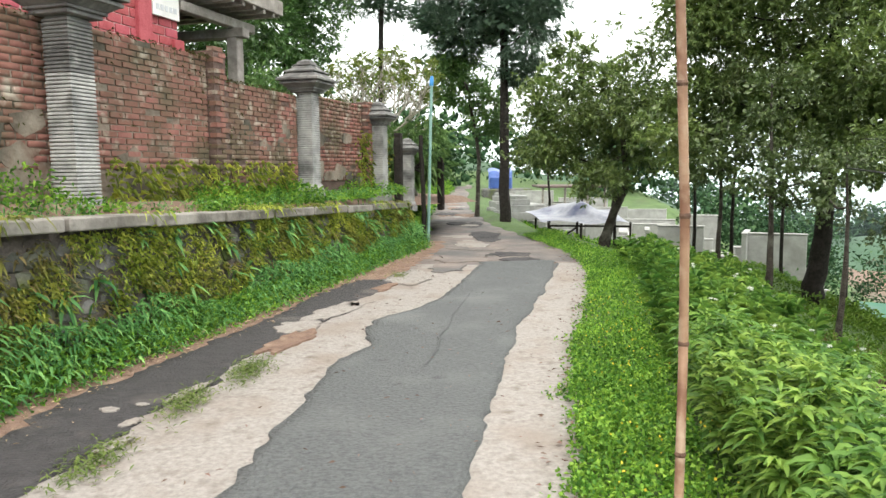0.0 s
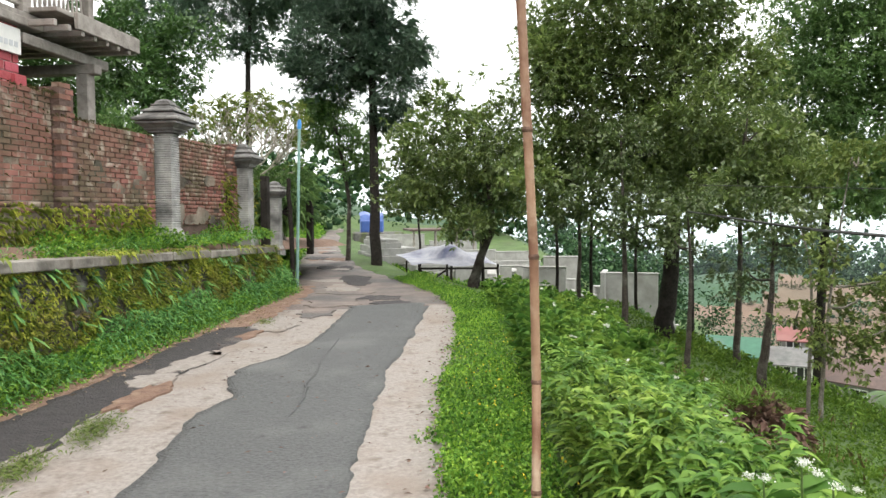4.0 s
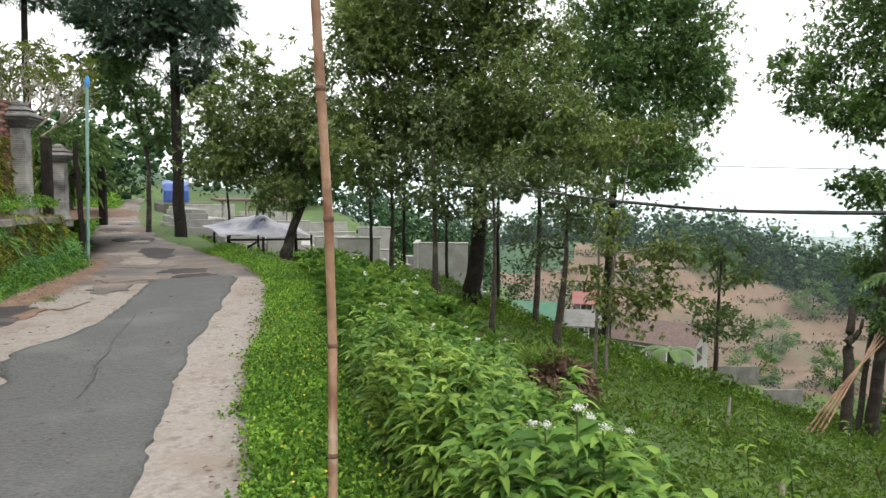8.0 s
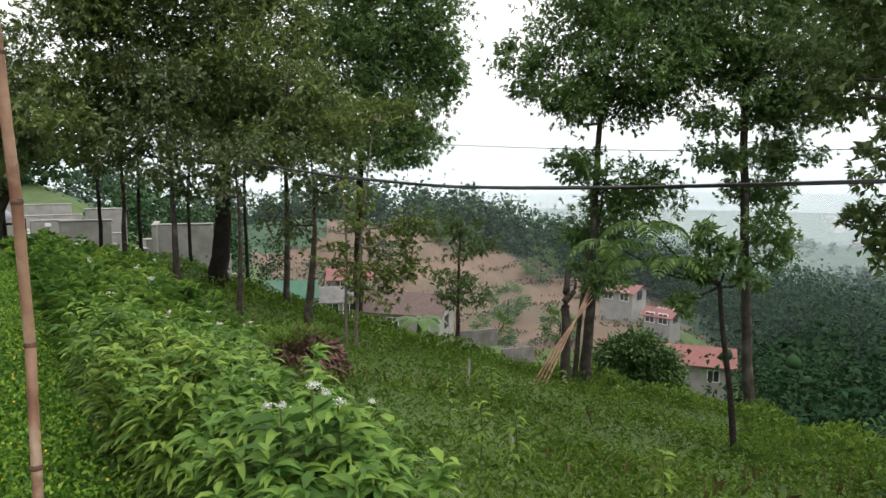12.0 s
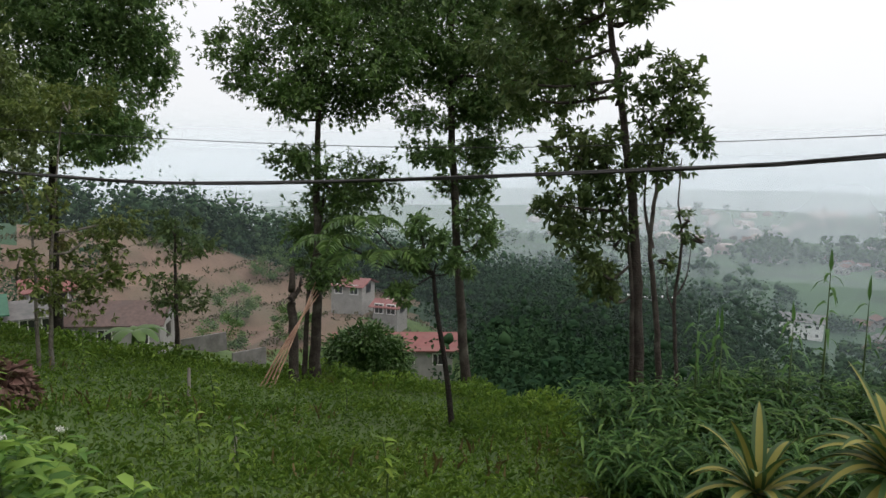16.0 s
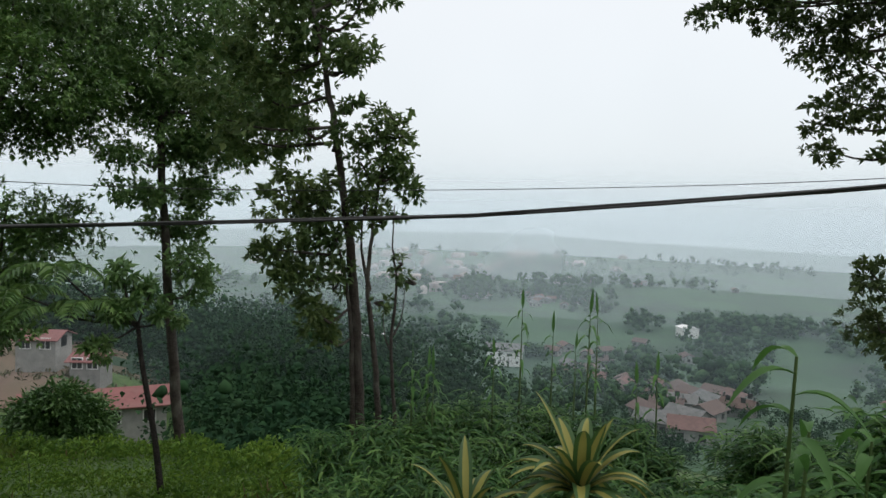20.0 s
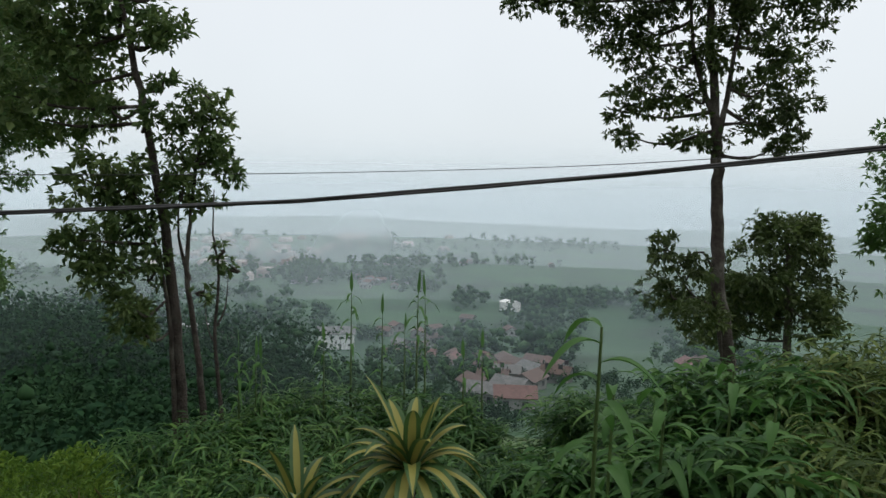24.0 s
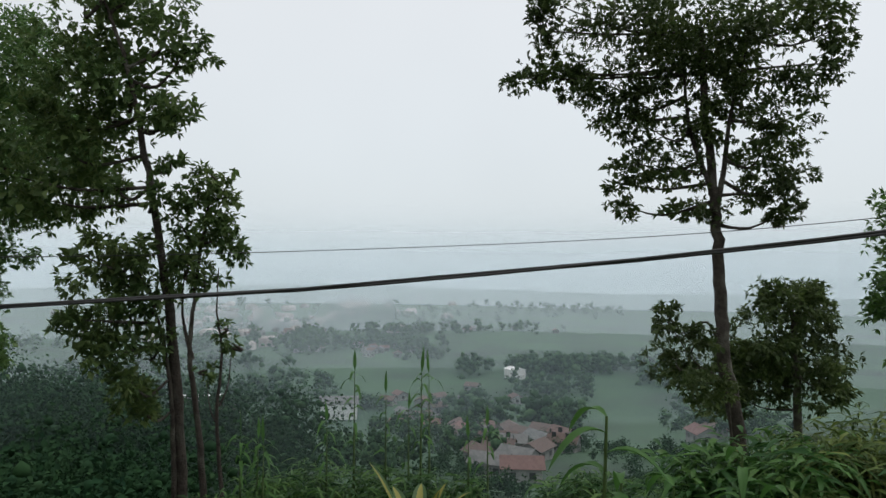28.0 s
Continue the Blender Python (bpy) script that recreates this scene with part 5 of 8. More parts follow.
# ferns and grass tufts that lean out from the stones
M["dry_fern"] = leaf("dry_fern", (0.15, 0.125, 0.05), (0.27, 0.22, 0.09), 0.3, 0.4)
for label, count, mat, l0, l1 in (("tufts of yellow-green fern hanging from the wall", 560, LEAF["moss"], 0.05, 0.13), ("tufts of green grass rooted in the wall", 90, LEAF["verge"], 0.12, 0.26), ("dry brown fern tufts on the wall", 240, M["dry_fern"], 0.05, 0.13)):
    y, z = rng.uniform(3.0, 14.6, count), rng.uniform(0.25, 1.08, count)
    root = np.repeat(np.stack([ret_x(y) + 0.02 - 0.05 * z, y, np.minimum(z, cope_z(y) - 0.08)], -1), 11, 0)
    n = len(root)
    long = rng.uniform(l0, l1, n)
    stuff("wall_fern", label, "fern", root + rng.normal(0, 0.02, (n, 3)), rng.normal(0, 0.75, (n, 3)) + [0.75, -0.2, 0.25], long, long * 0.2, mat, rng, 0.5, True)
y, z = grow(12500, 2.0, 14.9, 0, 1, 0)
hgh = 0.42 * (0.55 + 0.45 * np.sin(y * 2.3) * np.sin(y * 0.9 + 1)) + 0.16
p = np.stack([ret_x(y) + 0.05 + 0.33 * rng.random(len(y)) ** 1.3 * (1.25 - z * 0.9), y, z * hgh], -1)
stuff("verge_weeds", "bluish green narrow-leaved weeds at the foot of the wall", "weed", p, rng.normal(0, 0.6, (len(y), 3)) + [0.5, -0.2, 0.5], rng.uniform(0.06, 0.15, len(y)), rng.uniform(0.012, 0.026, len(y)), LEAF["verge"], rng, 0.6, True)
y, z = grow(12000, 2.0, 14.9, 0, 1, 0)
p = np.stack([ret_x(y) + 0.08 + 0.36 * rng.random(len(y)) ** 1.3 * (1.2 - z * 0.8), y, z * 0.25], -1)
stuff("verge_cover", "small bright green leaves creeping out to the lane", "weed", p, rng.normal(0, 0.7, (len(y), 3)) + [0.3, -0.2, 0.5], rng.uniform(0.03, 0.07, len(y)), rng.uniform(0.014, 0.03, len(y)), LEAF["weed"], rng, 0.2)
n = 11000
u = rng.uniform(-0.5, 10.6, n)
zz = rng.random(n)
top = 0.26 + 0.18 * np.sin(u * 2.1) * np.sin(u * 0.7 + 2) + np.where(u < 2.4, 0.25, 0)
out = rng.uniform(0.02, 0.62, n)
base = np.array([wl_at(a, 0, 0) for a in u])
p = base + np.stack([out * DY, -out * DX, 1.12 + zz * top * (1.1 - out)], -1)
keep = np.sin(u * 3.1) + np.sin(u * 7.3 + 1) + rng.normal(0, 0.7, n) > -0.25
p, n = p[keep], int(keep.sum())
stuff("terrace_weeds", "green weeds along the foot of the brick wall", "weed", p, rng.normal(0, 0.5, (n, 3)) + [0.4, -0.3, 0.6], rng.uniform(0.04, 0.10, n), rng.uniform(0.014, 0.03, n), LEAF["weed"], rng, 0.3)
n = 3400
u = np.concatenate([rng.uniform(-0.5, 2.5, n // 2), rng.uniform(2.8, 10.6, n - n // 2)])
out = rng.uniform(0.05, 0.6, n)
p = np.array([wl_at(a, 0, 0) for a in u]) + np.stack([out * DY, -out * DX, 1.14 + 0.12 * rng.random(n)], -1)
stuff("terrace_grass", "arching grass blades on the terrace below the brick wall", "grass", p, rng.normal(0, 0.55, (n, 3)) + [0.25, -0.2, 0.9], np.where(u < 2.5, rng.uniform(0.18, 0.42, n), rng.uniform(0.08, 0.24, n)), 0.013, LEAF["verge"], rng, 0.7, True)
# ferns that climb the foot of the brick wall and the gate pier
n = 2600
u = np.concatenate([rng.uniform(3.2, 7.0, n // 2), rng.normal(10.1, 0.35, n - n // 2)])
p = np.array([wl_at(a, 0, 0) for a in u]) + np.stack([0.1 * DY * np.ones(n), -0.1 * DX * np.ones(n), 1.2 + rng.random(n) ** 1.6 * np.where(u > 9, 1.1, 0.5)], -1)
stuff("climbing_fern", "yellow-green ferns climbing the old brick wall", "fern", p, rng.normal(0, 0.6, (n, 3)) + [0.6, -0.25, 0.2], rng.uniform(0.05, 0.14, n), rng.uniform(0.012, 0.025, n), LEAF["moss"], rng, 0.5)
n = 1100
u = np.concatenate([rng.uniform(0.0, 9.9, n // 2), rng.normal(5.1, 0.25, n // 4), rng.normal(10.1, 0.3, n - n // 2 - n // 4)])
base = np.array([wl_at(a, 0, 0) for a in u])
zt = np.where(u < 5.05, 3.0, 2.76)
side = rng.random(n)
p = base + np.stack([0.09 * side * DY, -0.09 * side * DX, np.where(rng.random(n) < 0.5, zt - 0.02, zt - rng.random(n) ** 2 * 1.2)], -1)
stuff("wall_moss", "dry and mossy tufts clinging to the brick wall", "moss", p, rng.normal(0, 0.5, (n, 3)) + [0.5, -0.2, 0.1], rng.uniform(0.02, 0.06, n), rng.uniform(0.01, 0.02, n), leaf("dull_moss", (0.05, 0.05, 0.02), (0.10, 0.095, 0.035)), rng, 0.4)
n = 500
ang_ = rng.uniform(0, 6.3, n)
c = wl_at(2.72, 0.2, 3.25)
p = np.stack([c.x + 0.32 * np.cos(ang_) * rng.random(n) ** 0.4, c.y + 0.32 * np.sin(ang_) * rng.random(n) ** 0.4, c.z + rng.uniform(0, 0.12, n)], -1)
stuff("cap_grass", "dry grass growing on the pillar cap", "grass", p, rng.normal(0, 0.5, (n, 3)) + [0, 0, 0.6], rng.uniform(0.08, 0.2, n), 0.012, LEAF["light"], rng, 0.5)
n = 14000
y = rng.uniform(14.6, 58, n)
o = rng.random(n)
p = np.stack([road_left(y) - 0.1 - o * 4.5, y, np.interp(o * 4.5, [0, 0.6, 1.9, 4.5], [0, 0.5, 1.25, 1.6]) + rng.random(n) ** 2 * 0.45], -1)
stuff("bank_weeds", "sunny yellow-green weeds on the roadside bank", "weed", p, rng.normal(0, 0.5, (n, 3)) + [0.3, -0.4, 0.5], rng.uniform(0.12, 0.34, n), rng.uniform(0.05, 0.12, n), LEAF["weed"], rng, 0.2)

# frangipani: a candelabra of bare pale branches with leaf rosettes
fr = thing("frangipani_tree", "frangipani with tangled bare pale branches and leaf tufts", "tree", at=(-0.9, 18.0, 0.9))
tube("trunk", [(-0.8, 18.0, 0.7), (-0.95, 17.9, 1.6), (-1.3, 17.7, 2.3)], [0.13, 0.11, 0.08], M["pale_bark"], fr, 8)
tips = []
m_fr = material("silvery_branch", (0.25, 0.23, 0.19), (0.40, 0.37, 0.31), 9, 0.85, 0.3)
rr = random.Random(4)


def fork(p, d, l, r, depth):
    q = p + d * l
    q.z = min(q.z, 4.25 + 0.2 * rr.random())
    q.x = min(q.x, -0.35 + 0.2 * rr.random())
    mid_ = (p + q) / 2 + Vector((rr.uniform(-1, 1), rr.uniform(-1, 1), rr.uniform(-0.6, 0.2))) * l * 0.15
    tube("branch", [p[:], mid_[:], q[:]], [r, r * 0.85, r * 0.7], m_fr, fr, 5, steps=3)
    if depth == 0:
        tips.append(q)
        return
    for i in range(2 if depth != 3 else 3):
        nd = (d + Vector((rr.uniform(-1, 1), rr.uniform(-1, 1), rr.uniform(-0.25, 0.65))) * 0.85).normalized()
        fork(q, nd, l * rr.uniform(0.7, 0.95), r * 0.68, depth - 1)


for a in range(7):
    fork(Vector((-1.15 - 0.13 * a, 17.75, 1.75)), Vector((-0.95 + a * 0.27, math.sin(a * 2.3) * 0.5, 0.75)).normalized(), 0.72, 0.055, 5)
tp = np.repeat(np.array([t[:] for t in tips]), 8, 0)
stuff_l, stuff_f = leaf_arrays(tp + rng.normal(0, 0.03, tp.shape), rng.normal(0, 0.7, tp.shape) + [0, 0, 0.5], rng.uniform(0.1, 0.2, len(tp)), 0.028, rng, 0.2, 0.2)
raw("crown", stuff_l, stuff_f, LEAF["frangipani"], fr, "sparse tufts of narrow leaves")
n = 2600
p, o = clump_points(rng, (-1.0, 17.9, 2.0), 1.0, 0.6, n, 0.25)
v, f = leaf_arrays(p, o + rng.normal(0, 0.6, (n, 3)), rng.uniform(0.12, 0.3, n), 0.06, rng, 0.2, 0.3)
tagged(raw("understorey", v, f, LEAF["deep"]), "dark green shrubs around the frangipani", "shrub", kind="stuff")

# tufts that hang over the coping
n = 2600
y = rng.uniform(3.2, 14.2, n)
y = y[np.sin(y * 3.1) + np.sin(y * 1.3 + 2) + rng.normal(0, 0.5, n) > 0.5]
n = len(y)
p = np.stack([ret_x(y) + rng.uniform(-0.15, 0.12, n), y, cope_z(y) + 0.01 + 0.05 * rng.random(n)], -1)
stuff("hanging_weeds", "weeds hanging over the stained coping", "weed", p, rng.normal(0, 0.5, (n, 3)) + [0.6, -0.2, 0.3], rng.uniform(0.06, 0.16, n), rng.uniform(0.012, 0.03, n), LEAF["moss"], rng, 0.8, True)


# ---- wear on the lane ----
def blob(name, label, x, y, rx, ry, z, mat, turn=0.25, seed=0, h=0.02):
    """A ragged-edged thin patch of road surface."""
    r = random.Random(seed)
    k = 26
    bm = bmesh.new()
    rim, foot = [], []
    for i in range(k):
        a = i * 2 * math.pi / k
        s_ = 0.72 + 0.42 * r.random()
        px, py = rx * s_ * math.cos(a), ry * s_ * math.sin(a)
        qx, qy = x + px * math.cos(turn) + py * math.sin(turn), y - px * math.sin(turn) + py * math.cos(turn)
        rim.append(bm.verts.new((qx, qy, z)))
        foot.append(bm.verts.new((x + (qx - x) * 1.03, y + (qy - y) * 1.03, z - h)))
    bm.faces.new(rim)
    for i in range(k):
        bm.faces.new((foot[i], foot[(i + 1) % k], rim[(i + 1) % k], rim[i]))
    return part(name, bm, mat, road, label)


blob("earth_patch", "bare reddish earth in the worn lane", -1.5, 6.5, 0.16, 0.5, 0.022, M["earth"], 0.28, 1)
blob("earth_patch", "bare reddish earth in the worn lane", -0.95, 9.3, 0.12, 0.6, 0.022, M["earth"], 0.35, 2)
for i, (x, y, rx, ry) in enumerate(((-1.55, 7.1, 0.22, 0.3), (-1.3, 7.9, 0.2, 0.6), (-1.0, 8.6, 0.16, 0.5), (-2.3, 4.6, 0.07, 0.05), (-2.12, 4.7, 0.05, 0.03), (-2.05, 4.35, 0.05, 0.08), (-1.98, 4.0, 0.06, 0.16), (-1.9, 5.0, 0.05, 0.25), (-0.55, 10.2, 0.3, 0.5))):
    blob("broken_concrete", "broken pale concrete crust", x, y, rx, ry, 0.019, M["concrete"], 0.3, 10 + i, 0.008)
for i, (x, y, rx, ry) in enumerate(((0.3, 12.6, 0.5, 0.55), (1.2, 13.2, 0.45, 0.4), (0.0, 11.4, 0.3, 0.5), (1.3, 12.4, 0.35, 0.3), (0.6, 14.2, 0.6, 0.35))):
    blob("old_patch", "old dark asphalt patch", x, y, rx, ry, 0.018, M["old_asphalt"] if i % 2 else M["far_road"], 0.2, 30 + i)
rs = random.Random(8)
for i in range(22):
    y = rs.uniform(14.5, 42)
    x = float(road_left(y)) + rs.uniform(0.2, 0.8) * float(road_right(y) - road_left(y))
    blob("lane_patch", "", x, y, rs.uniform(0.2, 0.5), rs.uniform(0.3, 0.9), 0.012 + i * 0.0006, M["old_asphalt"] if i % 3 == 0 else M["concrete"] if i % 3 == 1 else M["earth"], 0.0, 60 + i)
# a trowel seam down the fresh patch
tube("seam", [(-0.28, 5.2, 0.022), (-0.12, 6.1, 0.024), (-0.02, 7.2, 0.024), (0.28, 9.0, 0.022)], [0.006, 0.014, 0.012, 0.004], M["asphalt"], road, 5, "raised trowel seam in the asphalt", wobble=0.012)
for x, y, k in ((-1.84, 4.75, 420), (-1.62, 5.55, 520), (-1.98, 3.75, 420), (-0.75, 10.6, 160)):
    tf = thing("grass_tuft", "dry yellow-green grass tuft in the lane", "grass", "lane tufts", at=(x, y, 0.0))
    a = rng.uniform(0, 6.28, k)
    v, f = long_leaf_arrays(np.stack([x + rng.normal(0, 0.08, k), y + rng.normal(0, 0.2, k), np.full(k, 0.01)], -1), np.stack([np.cos(a) * 0.7, np.sin(a) * 0.7, np.full(k, 0.8)], -1), rng.uniform(0.04, 0.11, k), 0.011, rng, 0.6)
    tagged(raw("tuft_body", v, f, LEAF["light"], tf), kind="stuff")
n = 240
y = rng.uniform(1.5, 12, n)
p = np.stack([rng.uniform(-2.2, 0.6, n) + 0.18 * (y - 3), y, np.full(n, 0.045)], -1)
stuff("road_litter", "scattered twigs and leaf bits on the lane", "leaves", p, rng.normal(0, 1, (n, 3)) * [1, 1, 0.03], rng.uniform(0.02, 0.06, n), rng.uniform(0.006, 0.02, n), M["dry_leaf"], rng)
n = 700
y = rng.uniform(2.5, 13, n)
p = np.stack([road_left(y) + rng.normal(0.02, 0.12, n), y, 0.022 + rng.random(n) * 0.012], -1)
stuff("shoulder_litter", "dry straw and leaf bits on the dirt shoulder", "leaves", p, rng.normal(0, 1, (n, 3)) * [1, 1, 0.06], rng.uniform(0.02, 0.07, n), rng.uniform(0.005, 0.018, n), M["straw"], rng)

# garden shrubs behind the wall, beside the house
n = 5200
P_, W_ = [], []
for u_, n_, z_, r_ in ((6.3, -1.7, 2.5, 0.6), (7.2, -1.8, 2.6, 0.7), (8.2, -1.3, 2.5, 0.6), (8.9, -1.6, 2.7, 0.7), (6.6, -2.6, 2.9, 0.7)):
    p, o = clump_points(rng, tuple(wl_at(u_, n_, z_)), r_, r_ * 0.9, n // 5, 0.16)
    P_.append(p), W_.append(o)
P_, W_ = np.concatenate(P_), np.concatenate(W_)
stuff("garden_shrubs", "dark leafy garden shrubs behind the brick wall", "shrub", P_, W_ + rng.normal(0, 0.6, P_.shape), rng.uniform(0.07, 0.16, len(P_)), 0.055, LEAF["deep"], rng)


# ---- graveyard side of the lane ----
def slab_thing(name, label, cat, group, x, y, turn, tiers, mat):
    z = float(hgt(x, y)) - 0.05
    th = thing(name, label, cat, group, at=(x, y, z))
    for pn, w, d, h in tiers:
        block(pn, (-w / 2, w / 2, -d / 2, d / 2, z, z + h), mat, th, 0.02, turn, (x, y, 0))
        z += h
    return th


for i, (x, y, s) in enumerate(((2.5, 25.6, 1.0), (3.5, 24.6, 1.0), (3.2, 26.6, 1.1), (2.3, 27.6, 0.9), (4.3, 26.2, 1.0))):
    slab_thing("tiered_grave", "stepped grey concrete grave slab", "grave", "stepped graves", x, y, 0.25, (("plinth", 1.0 * s, 2.0 * s, 0.32), ("middle_step", 0.85 * s, 1.8 * s, 0.25), ("upper_step", 0.62 * s, 1.5 * s, 0.2), ("top_slab", 0.5 * s, 1.3 * s, 0.12)), M["grave"])
for x, y, w, h, tn in ((6.64, 20.0, 1.25, 1.12, -0.3), (7.36, 18.7, 0.7, 0.5, -0.3), (9.1, 25.5, 1.3, 1.5, -0.3), (9.75, 20.95, 1.75, 1.35, -0.4), (9.05, 21.3, 1.3, 1.3, 1.1), (7.6, 26.2, 1.3, 0.9, -0.2), (9.9, 21.9, 1.7, 0.85, -0.3), (11.3, 22.6, 1.6, 0.8, -0.35), (8.6, 30.0, 2.2, 1.0, -0.2), (11.2, 28.0, 2.0, 1.0, -0.2), (12.6, 25.0, 1.9, 0.9, -0.3), (7.0, 32.0, 2.4, 1.1, -0.1), (9.6, 35.0, 2.6, 1.2, -0.1), (4.4, 30.5, 1.8, 0.9, 0.1), (6.0, 34.5, 2.0, 1.0, 0.1), (8.2, 23.6, 1.4, 0.7, -0.2), (5.6, 25.4, 1.3, 0.8, 0.2), (10.6, 24.3, 1.5, 0.8, -0.3), (7.3, 37.5, 2.6, 1.3, 0.0), (4.6, 38.0, 2.4, 1.2, 0.0), (10.4, 31.6, 2.0, 1.0, -0.2), (8.4, 33.2, 1.6, 0.9, 1.3), (6.9, 24.2, 1.2, 0.8, 1.3)):
    slab_thing("grave_wall", "plain grey concrete grave enclosure wall", "grave", "grave walls", x, y, tn, (("panel", w, 0.14, h), ("cap", w + 0.05, 0.18, 0.05)), M["grave"])
for x, y, w, d in ((9.2, 22.9, 1.5, 2.2), (8.3, 28.4, 1.6, 2.4), (11.9, 23.9, 1.4, 2.0), (5.2, 29.5, 1.5, 2.2), (6.6, 28.0, 1.5, 2.2)):
    slab_thing("grave_bed", "low grey concrete grave bed", "grave", "grave beds", x, y, -0.25, (("kerb", w, d, 0.28), ("bed", w * 0.8, d * 0.85, 0.12)), M["grave"])
n = 9000
p = np.stack([rng.uniform(2.6, 13, n), rng.uniform(17, 36, n), np.zeros(n)], -1)
p[:, 2] = hgt(p[:, 0], p[:, 1])
stuff("graveyard_grass", "short bright grass between the graves", "grass", p, rng.normal(0, 0.4, (n, 3)) + [0, 0, 0.8], rng.uniform(0.1, 0.28, n), rng.uniform(0.02, 0.05, n), LEAF["weed"], rng, 0.3)

# tarpaulin shelter on poles
shed = thing("tarpaulin_shelter", "sagging silver tarpaulin over a low pole table", "shelter", at=(3.7, 19.6, -0.3))
gxs, gys = np.meshgrid(np.linspace(0, 1, 22), np.linspace(0, 1, 12), indexing="ij")
tx, ty = 2.55 + 2.5 * gxs - 0.25 * gys, 18.9 + 1.9 * gys - 0.3 * gxs
tz = 0.18 + 0.22 * gys + 0.12 * np.sin(gxs * 3.1) * gys + 0.05 * np.sin(gxs * 9 + gys * 4) + 0.25 * np.exp(-(((gxs - 0.55) / 0.16) ** 2 + ((gys - 0.6) / 0.3) ** 2)) - 0.1 * (1 - gys) * (gxs > 0.8) * (gxs - 0.8) * 5
raw("tarpaulin", np.stack([tx, ty, tz], -1).reshape(-1, 3), np.array([(i * 12 + j, (i + 1) * 12 + j, (i + 1) * 12 + j + 1, i * 12 + j + 1) for i in range(21) for j in range(11)]), M["tarp"], shed, "creased silver sheet with dark patches", smooth=True)
for x, y in ((2.75, 19.0), (3.5, 18.85), (4.3, 18.75), (4.85, 18.6), (2.6, 20.5), (3.8, 20.5), (4.7, 20.4)):
    tube("leg", [(x + 0.03, y, float(hgt(x, y)) - 0.05), (x, y, -0.1), (x, y, 0.2)], [0.035, 0.03, 0.03], M["bark"], shed, 6)
for a, b in (((2.75, 19.0, 0.08), (4.85, 18.6, 0.08)), ((2.75, 19.0, -0.45), (3.5, 18.85, 0.05)), ((3.5, 18.85, -0.45), (2.75, 19.0, 0.05)), ((4.3, 18.75, -0.5), (5.4, 18.3, -0.15))):
    tube("rail", [a, tuple((np.array(a) + b) / 2), b], [0.03] * 3, M["bark"], shed, 6)
# blue tarpaulin stack and open shed farther along
bt_ = thing("blue_tarpaulin_stall", "stall wrapped in bright blue tarpaulin", "stall", at=(3.3, 42, 0))
gxs, gys = np.meshgrid(np.linspace(0, 1, 14), np.linspace(0, 1, 8), indexing="ij")
raw("cover", np.stack([2.6 + 1.4 * gxs, 42 + 1.3 * gys, np.where(gys < 0.15, 0.5, 1.3 + 0.3 * np.sin(gxs * 7) * 0.3 + 0.3 * gys)], -1).reshape(-1, 3), np.array([(i * 8 + j, (i + 1) * 8 + j, (i + 1) * 8 + j + 1, i * 8 + j + 1) for i in range(13) for j in range(7)]), M["blue_tarp"], bt_, "folded blue plastic sheet")
block("stall_box", (2.65, 3.95, 42.1, 43.3, 0.4, 1.15), M["blue_tarp"], bt_, 0.05)
block("stone_base", (2.2, 5.2, 41.8, 43.8, float(hgt(3, 42)) - 0.2, 0.45), M["stone"], bt_, 0.08)
osd = thing("open_shed", "low open shed with rusty roof on thin posts", "shed", at=(5.5, 33, -0.9))
block("roof", (4.2, 7.4, 31.8, 34.5, 0.75, 0.85), M["brown_roof"], osd, 0.02, 0.0)
for x in (4.4, 5.4, 6.4, 7.2):
    tube("post", [(x, 32, -1.4), (x, 32, 0), (x, 32, 0.8)], [0.06] * 3, M["pale_wood"], osd, 6)
block("bench", (4.6, 7.0, 33.4, 33.9, float(hgt(6, 33)) - 0.1, -0.3), M["earth"], osd, 0.03)
for x, y in ((6.2, 17.6), (7.0, 17.2), (4.3, 17.9), (8.8, 18.4), (5.2, 22.5), (3.3, 22.8), (4.6, 24.0), (9.4, 16.4)):
    th = thing("sapling", "thin upright grey pole-like sapling", "tree", "grove saplings", at=(x, y, float(hgt(x, y))))
    hh = rng.uniform(2.2, 3.6)
    tube("stem", [(x, y, float(hgt(x, y)) - 0.1), (x + rng.normal(0, 0.06), y, 0.6), (x + rng.normal(0, 0.15), y, hh)], [0.05, 0.04, 0.02], M["bark"], th, 6, wobble=0.01)
    p, o = clump_points(rng, (x, y, hh), 0.7, 0.6, 700, 0.2)
    v, f = leaf_arrays(p, o + rng.normal(0, 0.5, (700, 3)), rng.uniform(0.1, 0.2, 700), 0.07, rng)
    raw("crown", v, f, LEAF["dark"], th)

# ---- the near verge ----
bp = thing("bamboo_pole", "dry brown bamboo pole standing at the lane's edge", "pole", at=(0.6, 1.9, -0.05))
joints = [(0.594, 1.90, -0.1), (0.606, 1.92, 0.16), (0.617, 1.94, 0.47), (0.628, 1.971, 0.78), (0.643, 2.018, 1.093), (0.624, 1.984, 1.466), (0.601, 1.972, 1.827), (0.578, 1.960, 2.188), (0.555, 1.948, 2.549)]
for a, b in zip(joints[:-1], joints[1:]):
    a, b = Vector(a), Vector(b)
    tube("culm_segment", [a[:], ((a + b) / 2)[:], b[:]], [0.0142, 0.0134, 0.0142], M["bamboo"], bp, 12)
    tube("node_ring", [(b.x, b.y, b.z - 0.008), b[:], (b.x, b.y, b.z + 0.008)], [0.0142, 0.0168, 0.0142], M["bamboo_node"], bp, 12, "dark node ring")

